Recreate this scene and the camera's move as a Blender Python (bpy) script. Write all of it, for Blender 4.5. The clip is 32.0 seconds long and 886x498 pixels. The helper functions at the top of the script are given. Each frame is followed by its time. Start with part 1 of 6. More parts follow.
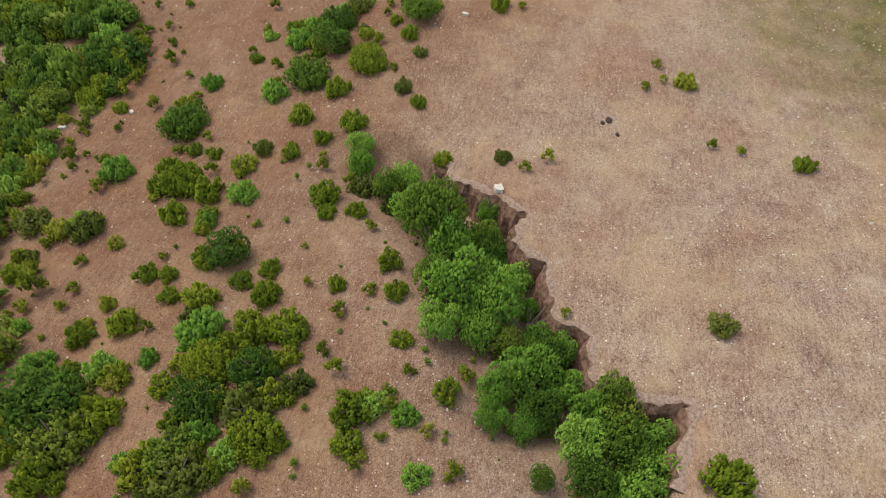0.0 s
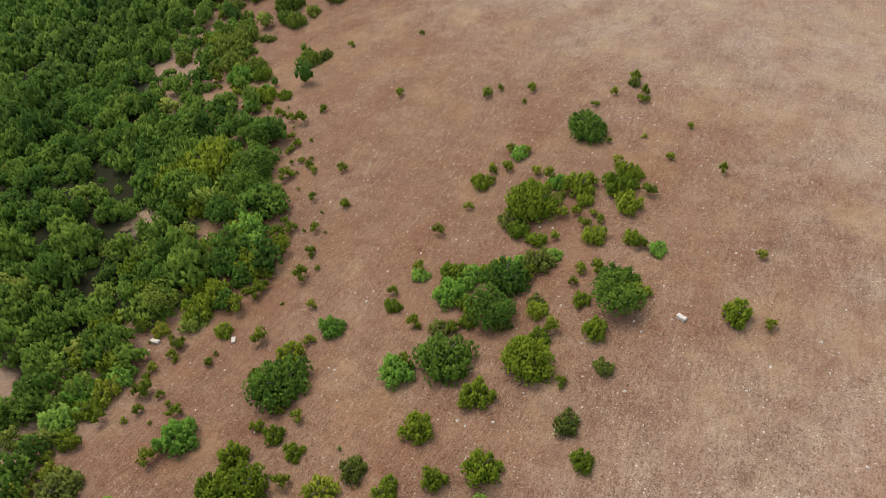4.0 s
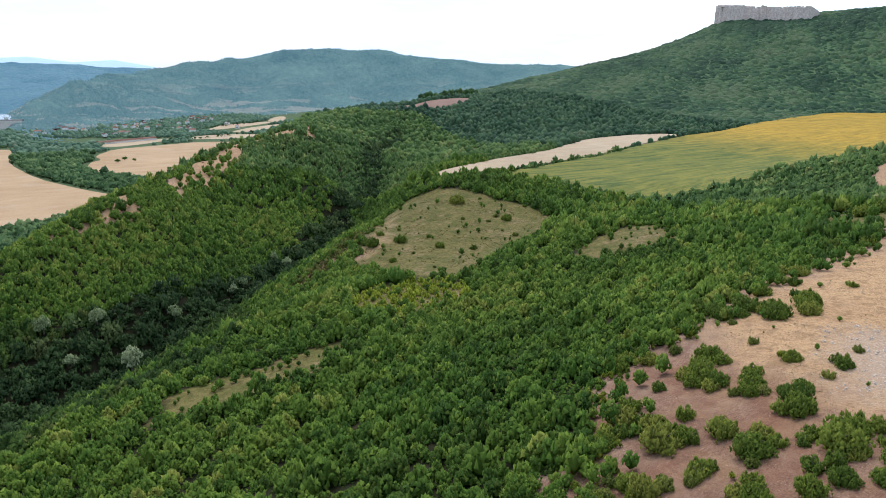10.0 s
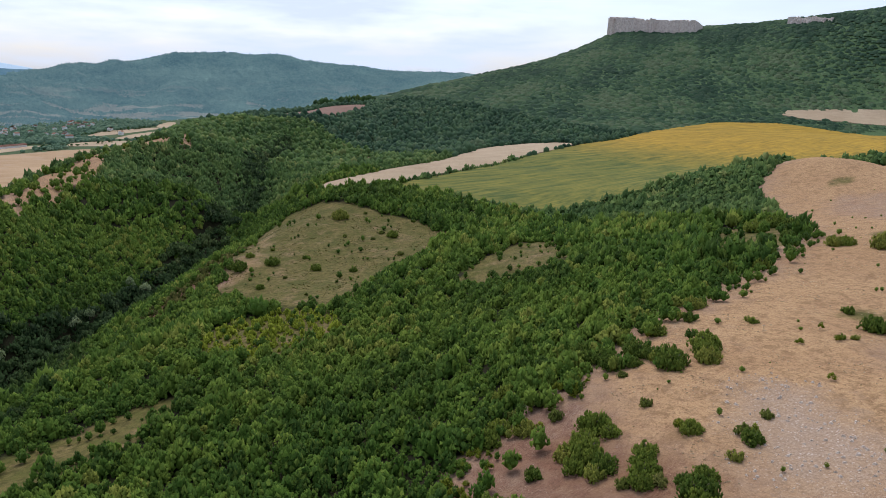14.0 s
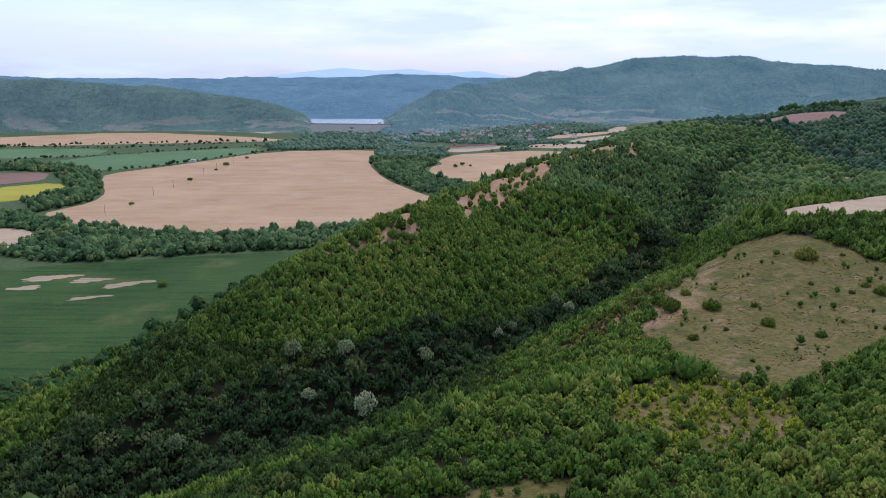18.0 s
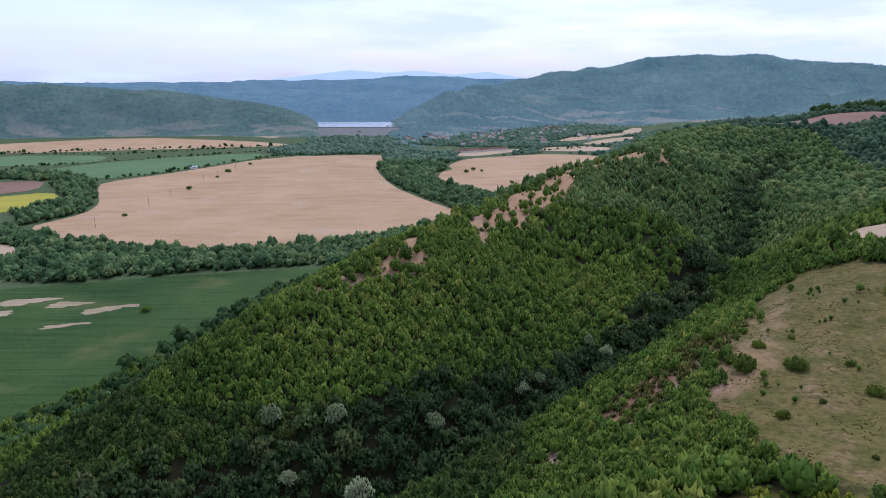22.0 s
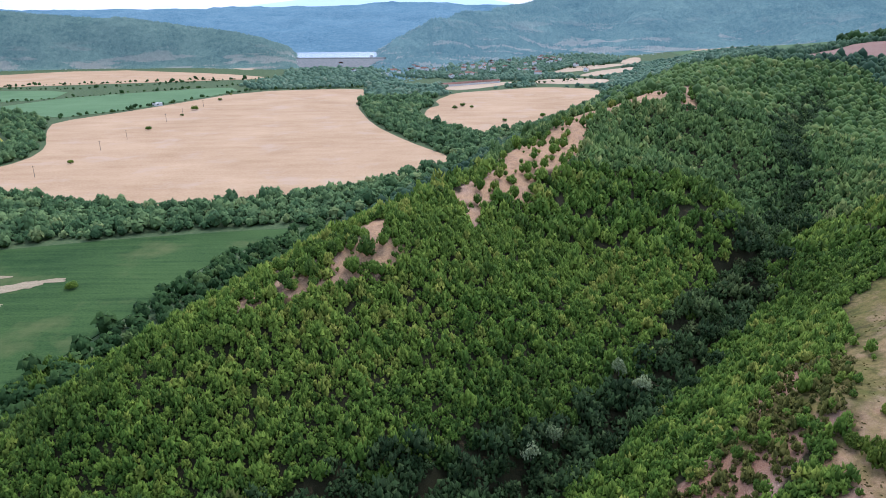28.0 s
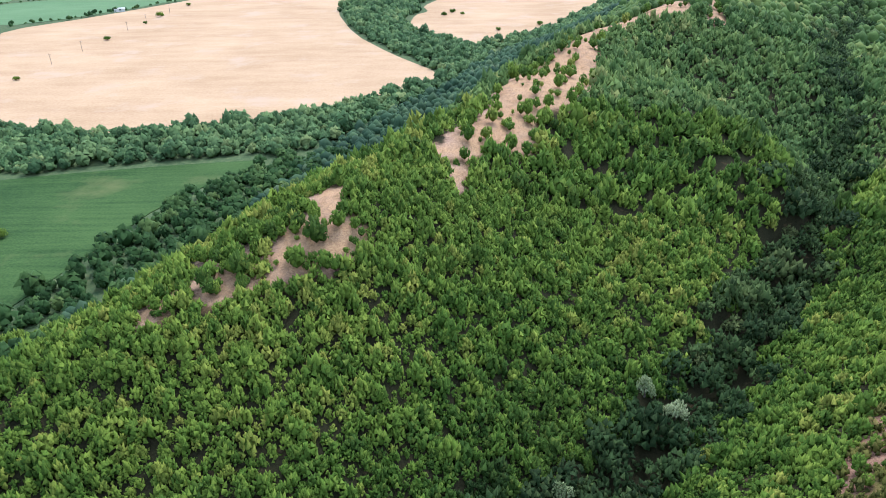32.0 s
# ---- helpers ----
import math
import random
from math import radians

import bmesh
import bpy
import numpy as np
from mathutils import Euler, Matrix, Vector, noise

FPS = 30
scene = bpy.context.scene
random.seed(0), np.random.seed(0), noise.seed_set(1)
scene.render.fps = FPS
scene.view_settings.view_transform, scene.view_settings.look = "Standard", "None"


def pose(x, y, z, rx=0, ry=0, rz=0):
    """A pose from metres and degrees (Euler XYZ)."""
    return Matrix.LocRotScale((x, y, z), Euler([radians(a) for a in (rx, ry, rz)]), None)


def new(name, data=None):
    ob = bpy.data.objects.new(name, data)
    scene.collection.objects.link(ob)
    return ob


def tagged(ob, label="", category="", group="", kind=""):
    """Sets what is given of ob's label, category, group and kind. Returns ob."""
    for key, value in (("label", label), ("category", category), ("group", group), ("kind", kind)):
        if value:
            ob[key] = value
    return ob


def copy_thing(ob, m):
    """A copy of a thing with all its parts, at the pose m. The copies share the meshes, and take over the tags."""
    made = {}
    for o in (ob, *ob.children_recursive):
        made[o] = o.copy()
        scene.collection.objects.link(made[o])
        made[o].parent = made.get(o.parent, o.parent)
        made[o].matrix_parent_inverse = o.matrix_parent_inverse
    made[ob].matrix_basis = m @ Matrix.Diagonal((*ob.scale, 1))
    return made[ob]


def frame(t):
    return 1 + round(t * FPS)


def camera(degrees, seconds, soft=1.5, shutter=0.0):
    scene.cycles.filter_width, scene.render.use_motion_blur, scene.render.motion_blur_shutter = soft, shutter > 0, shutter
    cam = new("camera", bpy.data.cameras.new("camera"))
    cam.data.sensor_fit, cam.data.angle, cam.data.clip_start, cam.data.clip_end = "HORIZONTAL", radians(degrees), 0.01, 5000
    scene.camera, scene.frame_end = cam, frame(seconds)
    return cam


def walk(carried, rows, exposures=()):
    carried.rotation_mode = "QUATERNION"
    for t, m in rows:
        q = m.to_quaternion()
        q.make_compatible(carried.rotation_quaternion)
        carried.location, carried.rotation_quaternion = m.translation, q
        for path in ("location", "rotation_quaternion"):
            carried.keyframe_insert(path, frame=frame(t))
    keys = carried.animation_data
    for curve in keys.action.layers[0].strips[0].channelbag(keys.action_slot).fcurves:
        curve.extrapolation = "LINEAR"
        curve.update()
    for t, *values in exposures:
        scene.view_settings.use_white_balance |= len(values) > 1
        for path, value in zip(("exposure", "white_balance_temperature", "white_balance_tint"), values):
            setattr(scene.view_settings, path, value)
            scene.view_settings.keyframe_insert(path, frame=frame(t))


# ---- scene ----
cam = camera(65.7, 32.0, soft=0.3)
METRES, EYE, TILT, LEAN, TURN = 320.0, 144.0, -48.4, -3.3, -81.91
ROWS = [
    (0.0, 0.0, 0.0, 0.0, 0.0, 0.0, -0.0),
    (0.5, 0.0023, 0.0071, 0.0077, 2.2, -0.02, -2.2),
    (1.0, 0.0036, 0.0145, 0.016, 4.2, -0.05, -4.23),
    (1.5, 0.0041, 0.0222, 0.0246, 5.82, 0.09, -5.82),
    (2.0, 0.0036, 0.0302, 0.0332, 7.06, 1.13, -6.94),
    (2.5, 0.0022, 0.0383, 0.042, 7.84, 2.24, -7.63),
    (4.5, -0.011, 0.0714, 0.0785, 17.32, 6.95, -16.72),
    (5.0, -0.0164, 0.0795, 0.088, 21.0, 8.36, -20.11),
    (5.5, -0.0226, 0.0876, 0.0971, 23.98, 10.18, -22.66),
    (6.0, -0.0294, 0.0955, 0.106, 26.96, 11.94, -25.05),
    (6.5, -0.0372, 0.103, 0.1149, 29.82, 13.64, -27.2),
    (7.0, -0.0459, 0.1106, 0.1235, 32.48, 15.35, -29.1),
    (7.5, -0.0554, 0.1178, 0.132, 35.29, 16.9, -31.03),
    (8.0, -0.0655, 0.1251, 0.1401, 37.46, 18.84, -32.35),
    (8.5, -0.0744, 0.1316, 0.148, 40.19, 20.31, -34.01),
    (9.0, -0.0816, 0.1383, 0.1553, 43.15, 21.26, -35.77),
    (9.5, -0.0869, 0.145, 0.1628, 44.84, 20.18, -36.69),
    (10.0, -0.0913, 0.1519, 0.1702, 42.51, 21.39, -35.55),
    (10.5, -0.095, 0.1592, 0.1774, 37.07, 24.36, -32.46),
    (11.0, -0.0981, 0.166, 0.1847, 32.54, 26.75, -29.56),
    (11.5, -0.1014, 0.1724, 0.1918, 30.14, 28.02, -27.95),
    (12.0, -0.1051, 0.1784, 0.1988, 29.53, 28.47, -27.62),
    (12.5, -0.1098, 0.1849, 0.2062, 28.98, 28.89, -27.19),
    (13.0, -0.1158, 0.1913, 0.2138, 29.06, 28.95, -27.3),
    (13.5, -0.1235, 0.1973, 0.2214, 31.17, 28.01, -28.91),
    (14.0, -0.1325, 0.2035, 0.2292, 34.63, 26.29, -31.43),
    (14.5, -0.143, 0.209, 0.2363, 41.54, 22.63, -35.84),
    (15.0, -0.1538, 0.2138, 0.2436, 53.92, 15.05, -41.73),
    (15.5, -0.1657, 0.2187, 0.2509, 67.69, 5.65, -46.01),
    (17.5, -0.2261, 0.2313, 0.2707, 76.11, -0.52, -47.14),
    (18.0, -0.2432, 0.233, 0.2744, 76.9, -1.14, -47.19),
    (18.5, -0.2606, 0.2345, 0.2776, 77.64, -1.68, -47.29),
    (19.0, -0.2786, 0.2355, 0.2804, 78.12, -2.02, -47.31),
    (19.5, -0.2968, 0.236, 0.2828, 78.39, -2.21, -47.33),
    (20.0, -0.3156, 0.2366, 0.2851, 78.44, -2.25, -47.23),
    (20.5, -0.3343, 0.2371, 0.2873, 78.32, -2.15, -47.12),
    (21.0, -0.3531, 0.238, 0.2899, 78.24, -2.08, -47.03),
    (21.5, -0.3718, 0.2391, 0.2927, 78.18, -2.0, -46.95),
    (22.0, -0.3905, 0.2406, 0.2956, 78.14, -1.93, -46.87),
    (22.5, -0.4091, 0.2422, 0.2986, 78.09, -1.82, -46.82),
    (23.0, -0.4276, 0.2441, 0.3017, 78.02, -1.7, -46.76),
    (23.5, -0.4463, 0.2462, 0.3047, 77.93, -1.56, -46.72),
    (24.0, -0.4648, 0.2483, 0.3079, 77.81, -1.54, -46.68),
    (24.5, -0.4834, 0.2503, 0.3111, 77.77, -1.64, -46.66),
    (25.0, -0.502, 0.2524, 0.3143, 77.61, -1.74, -46.63),
    (25.5, -0.5205, 0.2545, 0.3176, 77.48, -2.31, -46.63),
    (27.5, -0.5951, 0.263, 0.3306, 77.05, -5.78, -46.56),
    (28.0, -0.6138, 0.265, 0.3337, 76.91, -6.67, -46.56),
    (28.5, -0.6326, 0.2671, 0.337, 76.74, -7.55, -46.54),
    (29.0, -0.6513, 0.2692, 0.3403, 76.57, -8.44, -46.5),
    (29.5, -0.6699, 0.2716, 0.3435, 76.34, -9.27, -46.49),
    (30.0, -0.6885, 0.274, 0.347, 76.12, -10.08, -46.49),
    (30.5, -0.7073, 0.2766, 0.3507, 75.96, -10.97, -46.5),
    (31.0, -0.7248, 0.2792, 0.3543, 75.97, -11.92, -46.51),
    (31.5, -0.7438, 0.2819, 0.3583, 75.94, -12.93, -46.55),
    (32.0, -0.7628, 0.285, 0.3623, 75.87, -13.49, -46.56),
]
EXPOSURES = [(0, 0.03, 6650, 5), (4.5, 0.06, 6500, 6), (6, 0.18, 6150, 7), (8, 0.38, 5800, 7), (9, 0.3, 5700, 8), (11, -0.1, 5850, 11), (13, -0.36, 6000, 14), (15, -0.36, 5850, 15), (19, -0.3, 5450, 23), (25, -0.3, 5450, 24), (28, 0.3, 5350, 20), (30, 0.64, 5300, 18), (32, 0.8, 5400, 14)]
walk(cam, [(t, pose(0, 0, EYE, TILT, LEAN, TURN) @ pose(METRES * x, METRES * y, METRES * z, 90 + pitch, roll, yaw)) for t, x, y, z, yaw, pitch, roll in ROWS], EXPOSURES)

# ---- sky and light: a bright overcast with one soft sun ----
SUN_UP, SUN_ROUND = radians(54), radians(20)
world = bpy.data.worlds.new("sky")
scene.world = world
world.use_nodes = True
wn, wl = world.node_tree.nodes, world.node_tree.links
wn.clear()
sky = wn.new("ShaderNodeTexSky")
sky.sky_type, sky.sun_disc, sky.sun_elevation, sky.sun_rotation = "NISHITA", False, SUN_UP, SUN_ROUND
sky.dust_density, sky.air_density = 2.0, 1.0
where = wn.new("ShaderNodeTexCoord")
flat = wn.new("ShaderNodeMapping")
flat.inputs["Scale"].default_value = (1.6, 1.6, 9.0)
cloud = wn.new("ShaderNodeTexNoise")
cloud.inputs["Scale"].default_value, cloud.inputs["Detail"].default_value, cloud.inputs["Roughness"].default_value = 2.2, 7.0, 0.55
cover = wn.new("ShaderNodeValToRGB")
cover.color_ramp.elements[0].position, cover.color_ramp.elements[1].position = 0.38, 0.62
cover.color_ramp.elements[0].color, cover.color_ramp.elements[1].color = (0.38, 0.38, 0.38, 1), (1, 1, 1, 1)
blend = wn.new("ShaderNodeMix")
blend.data_type = "RGBA"
dim = wn.new("ShaderNodeMix")
dim.data_type, dim.blend_type = "RGBA", "MULTIPLY"
dim.inputs["Factor"].default_value = 1.0
dim.inputs["B"].default_value = (0.195, 0.195, 0.195, 1)
sky_out, sky_end = wn.new("ShaderNodeBackground"), wn.new("ShaderNodeOutputWorld")
wl.new(where.outputs["Generated"], flat.inputs["Vector"])
wl.new(flat.outputs["Vector"], cloud.inputs["Vector"])
wl.new(cloud.outputs["Fac"], cover.inputs["Fac"])
wl.new(sky.outputs["Color"], dim.inputs["A"])
wl.new(cover.outputs["Color"], blend.inputs["Factor"])
wl.new(dim.outputs["Result"], blend.inputs["A"])
blend.inputs["B"].default_value = (0.82, 0.91, 1.02, 1)
wl.new(blend.outputs["Result"], sky_out.inputs["Color"])
sky_out.inputs["Strength"].default_value = 1.2
wl.new(sky_out.outputs["Background"], sky_end.inputs["Surface"])
sun = new("sun", bpy.data.lights.new("sun", "SUN"))
sun.data.energy, sun.data.angle, sun.data.color = 2.8, radians(32), (1.0, 0.95, 0.88)
sun.matrix_world = pose(0, 0, 400, 90 - math.degrees(SUN_UP), 0, 180 - math.degrees(SUN_ROUND))


# ---- materials ----
class Paint:
    """A node material, built up step by step."""

    def __init__(self, name, roughness=0.9, specular=0.06):
        self.mat = bpy.data.materials.new(name)
        self.mat.use_nodes = True
        self.nodes, self.links = self.mat.node_tree.nodes, self.mat.node_tree.links
        self.body = self.nodes["Principled BSDF"]
        self.body.inputs["Roughness"].default_value = roughness
        self.body.inputs["Specular IOR Level"].default_value = specular
        self.place = self.nodes.new("ShaderNodeTexCoord").outputs["Object"]

    def noise(self, scale, detail=4.0, rough=0.6, stretch=(1, 1, 1), turn=0.0):
        m = self.nodes.new("ShaderNodeMapping")
        m.inputs["Scale"].default_value = stretch
        m.inputs["Rotation"].default_value = (0, 0, turn)
        self.links.new(self.place, m.inputs["Vector"])
        n = self.nodes.new("ShaderNodeTexNoise")
        n.inputs["Scale"].default_value, n.inputs["Detail"].default_value, n.inputs["Roughness"].default_value = scale, detail, rough
        self.links.new(m.outputs["Vector"], n.inputs["Vector"])
        return n.outputs["Fac"]

    def pebbles(self, scale, size, share):
        """White where small stones lie."""
        v = self.nodes.new("ShaderNodeTexVoronoi")
        v.inputs["Scale"].default_value = scale
        self.links.new(self.place, v.inputs["Vector"])
        near = self.ramp(v.outputs["Distance"], (size * 0.7, 1.0), (size, 0.0))
        some = self.ramp(v.outputs["Color"], (1 - share - 0.02, 0.0), (1 - share, 1.0))
        return self.mix(1.0, near, some, "MULTIPLY")

    def ramp(self, fac, *stops):
        r = self.nodes.new("ShaderNodeValToRGB")
        e = r.color_ramp.elements
        while len(e) < len(stops):
            e.new(0.5)
        for k, (at, colour) in enumerate(stops):
            e[k].position = at
            e[k].color = (*colour, 1) if isinstance(colour, tuple) else (colour, colour, colour, 1)
        self.links.new(fac, r.inputs["Fac"])
        return r.outputs["Color"]

    def mix(self, fac, a, b, how="MIX"):
        m = self.nodes.new("ShaderNodeMix")
        m.data_type, m.blend_type = "RGBA", how
        for socket, value in (("Factor", fac), ("A", a), ("B", b)):
            if isinstance(value, (int, float)):
                m.inputs[socket].default_value = value if socket == "Factor" else (value, value, value, 1)
            elif isinstance(value, tuple):
                m.inputs[socket].default_value = (*value, 1)
            else:
                self.links.new(value, m.inputs[socket])
        return m.outputs["Result"]

    def attribute(self, name):
        a = self.nodes.new("ShaderNodeAttribute")
        a.attribute_name = name
        return a.outputs["Fac"]

    def island(self):
        return self.nodes.new("ShaderNodeNewGeometry").outputs["Random Per Island"]

    def chance(self):
        return self.nodes.new("ShaderNodeObjectInfo").outputs["Random"]

    def relief(self, height, strength, distance):
        b = self.nodes.new("ShaderNodeBump")
        b.inputs["Strength"].default_value, b.inputs["Distance"].default_value = strength, distance
        self.links.new(height, b.inputs["Height"])
        self.links.new(b.outputs["Normal"], self.body.inputs["Normal"])

    def colour(self, value):
        if isinstance(value, tuple):
            self.body.inputs["Base Color"].default_value = (*value, 1)
        else:
            self.links.new(value, self.body.inputs["Base Color"])
        return self


def ground_paint():
    p = Paint("earth_and_dry_grass")
    big, mid, fine = p.noise(0.035, 4), p.noise(0.35, 5), p.noise(3.2, 5, 0.7)
    grit = p.noise(11, 3, 0.75)
    streak = p.noise(1.0, 4, 0.7, (0.5, 1.3, 1), 0.5)
    earth = p.ramp(mid, (0.3, (0.185, 0.105, 0.075)), (0.52, (0.265, 0.168, 0.122)), (0.72, (0.345, 0.24, 0.175)))
    earth = p.mix(p.ramp(big, (0.42, 0.0), (0.66, 0.7)), earth, (0.33, 0.22, 0.155))
    earth = p.mix(p.ramp(streak, (0.45, 0.0), (0.7, 0.45)), earth, (0.38, 0.285, 0.195))
    earth = p.mix(p.ramp(fine, (0.48, 0.0), (0.72, 0.6)), earth, (0.44, 0.35, 0.275))
    earth = p.mix(p.ramp(p.noise(5.5, 4, 0.7), (0.38, 0.75), (0.5, 0.0)), earth, (0.125, 0.068, 0.05))
    earth = p.mix(p.ramp(p.noise(8.5, 2, 0.5), (0.55, 0.0), (0.66, 0.5)), earth, (0.5, 0.4, 0.32))
    earth = p.mix(p.ramp(p.noise(2.6, 4, 0.75, (0.3, 1.5, 1), 0.55), (0.48, 0.0), (0.66, 0.35)), earth, (0.52, 0.4, 0.29))
    earth = p.mix(p.ramp(p.noise(2.2, 4, 0.75, (0.3, 1.5, 1), 0.7), (0.36, 0.3), (0.48, 0.0)), earth, (0.17, 0.1, 0.07))
    earth = p.mix(p.pebbles(4.2, 0.3, 0.16), earth, (0.66, 0.57, 0.5))
    earth = p.mix(p.pebbles(2.3, 0.2, 0.1), earth, (0.72, 0.64, 0.57))
    earth = p.mix(p.ramp(p.noise(0.7, 5, 0.7, (1.3, 0.22, 1), 0.3), (0.36, 0.35), (0.52, 0.0)), earth, p.mix(1.0, earth, (0.66, 0.6, 0.56), "MULTIPLY"))
    earth = p.mix(p.ramp(p.noise(0.22, 6, 0.7), (0.5, 0.0), (0.68, 0.7)), earth, p.mix(0.6, earth, (0.46, 0.355, 0.265)))
    earth = p.mix(p.ramp(p.noise(0.09, 6, 0.7), (0.46, 0.0), (0.62, 0.55)), earth, p.mix(1.0, earth, (0.86, 0.7, 0.62), "MULTIPLY"))
    earth = p.mix(p.pebbles(7.5, 0.38, 0.1), earth, (0.56, 0.46, 0.38))
    earth = p.mix(p.ramp(p.noise(6.5, 3, 0.8), (0.36, 0.5), (0.47, 0.0)), earth, (0.1, 0.055, 0.04))
    earth = p.mix(p.ramp(p.noise(0.13, 5, 0.65), (0.5, 0.0), (0.64, 0.55)), earth, p.mix(0.55, earth, (0.44, 0.31, 0.17)))
    earth = p.mix(p.ramp(p.noise(0.1, 5, 0.65, (1, 1.6, 1), 1.1), (0.36, 0.6), (0.5, 0.0)), earth, p.mix(0.5, earth, (0.24, 0.125, 0.085)))
    earth = p.mix(p.attribute("red"), earth, p.mix(0.8, earth, (0.68, 0.53, 0.43), "MULTIPLY"))
    straw = p.ramp(fine, (0.3, (0.36, 0.225, 0.112)), (0.7, (0.56, 0.39, 0.215)))
    straw = p.mix(p.ramp(mid, (0.42, 0.0), (0.7, 0.4)), straw, (0.36, 0.23, 0.13))
    straw = p.mix(p.ramp(big, (0.44, 0.0), (0.6, 0.5)), straw, (0.36, 0.225, 0.12))
    straw = p.mix(p.ramp(p.noise(0.12, 5, 0.7), (0.56, 0.0), (0.68, 0.5)), straw, (0.25, 0.15, 0.09))
    straw = p.mix(p.ramp(streak, (0.5, 0.0), (0.68, 0.6)), straw, (0.42, 0.29, 0.16))
    straw = p.mix(p.ramp(p.noise(0.9, 5, 0.75, (1.2, 0.7, 1), -0.9), (0.38, 0.55), (0.5, 0.0)), straw, (0.22, 0.135, 0.07))
    straw = p.mix(p.ramp(p.noise(2.2, 4, 0.7), (0.36, 0.7), (0.47, 0.0)), straw, (0.15, 0.09, 0.05))
    straw = p.mix(p.ramp(p.noise(0.33, 6, 0.8), (0.4, 0.6), (0.5, 0.0)), straw, (0.2, 0.125, 0.066))
    meadow = p.ramp(fine, (0.3, (0.095, 0.086, 0.022)), (0.7, (0.19, 0.155, 0.05)))
    meadow = p.mix(p.ramp(mid, (0.4, 0.0), (0.7, 0.6)), meadow, (0.2, 0.14, 0.06))
    meadow = p.mix(p.ramp(p.noise(0.09, 5, 0.7), (0.53, 0.0), (0.68, 0.7)), meadow, (0.3, 0.195, 0.115))
    meadow = p.mix(p.ramp(p.noise(0.14, 5, 0.75), (0.40, 0.85), (0.55, 0.0)), meadow, (0.085, 0.09, 0.02))
    meadow = p.mix(p.ramp(p.noise(0.6, 4, 0.7), (0.4, 0.7), (0.52, 0.0)), meadow, (0.066, 0.06, 0.017))
    gravel = p.ramp(fine, (0.35, (0.28, 0.19, 0.125)), (0.65, (0.45, 0.335, 0.24)))
    gravel = p.mix(p.pebbles(3.0, 0.4, 0.3), gravel, (0.56, 0.46, 0.375))
    # leaf litter, kept near black so gaps between crowns read as shade
    shaded_litter = p.ramp(fine, (0.3, (0.013, 0.014, 0.006)), (0.7, (0.031, 0.029, 0.013)))
    pasture = p.ramp(mid, (0.3, (0.05, 0.085, 0.035)), (0.7, (0.10, 0.13, 0.055)))
    canopy = p.ramp(mid, (0.3, (0.07, 0.12, 0.05)), (0.7, (0.10, 0.155, 0.065)))
    edge = p.ramp(mid, (0.25, -0.0), (0.75, 1.0))
    colour = pasture
    straw = p.mix(1.0, straw, (1.03, 0.97, 0.92), "MULTIPLY")
    for name, tone in (("wood", shaded_litter), ("canopy", canopy), ("earth", earth), ("straw", straw), ("meadow", meadow), ("gravel", gravel)):
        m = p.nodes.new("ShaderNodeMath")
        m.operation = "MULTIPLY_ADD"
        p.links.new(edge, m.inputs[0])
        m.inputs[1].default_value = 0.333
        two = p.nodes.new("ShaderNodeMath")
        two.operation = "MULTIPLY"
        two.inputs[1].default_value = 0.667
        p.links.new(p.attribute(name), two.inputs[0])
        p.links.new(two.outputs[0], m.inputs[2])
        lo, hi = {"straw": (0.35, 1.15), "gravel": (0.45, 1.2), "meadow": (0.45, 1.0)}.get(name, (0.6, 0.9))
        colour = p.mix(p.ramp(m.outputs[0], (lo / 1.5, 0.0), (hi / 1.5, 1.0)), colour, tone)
    colour = p.mix(p.ramp(grit, (0.35, 0.7), (0.6, 0.0)), colour, p.mix(1.0, colour, (0.55, 0.5, 0.47), "MULTIPLY"))
    p.relief(p.mix(0.4, fine, grit), 0.6, 0.12)
    return p.colour(colour).mat


def field_paint(name, low, high, rows, turn, size=0.5, patch=None):
    """A crop: drilled rows, growth in drifts and worn patches."""
    p = Paint(name)
    drift, line, fine = p.noise(0.012, 4), p.noise(1.0, 3, 0.5, (0.02, rows, 1), turn), p.noise(size, 5, 0.7)
    tone = p.ramp(p.mix(0.74, line, p.mix(0.5, drift, fine)), (0.36, low), (0.64, high))
    if patch:
        tone = p.mix(p.ramp(p.noise(0.02, 5, 0.6), (0.55, 0.0), (0.68, 0.8)), tone, patch)
    p.relief(p.mix(0.5, line, fine), 0.7, 0.3)
    return p.colour(tone).mat


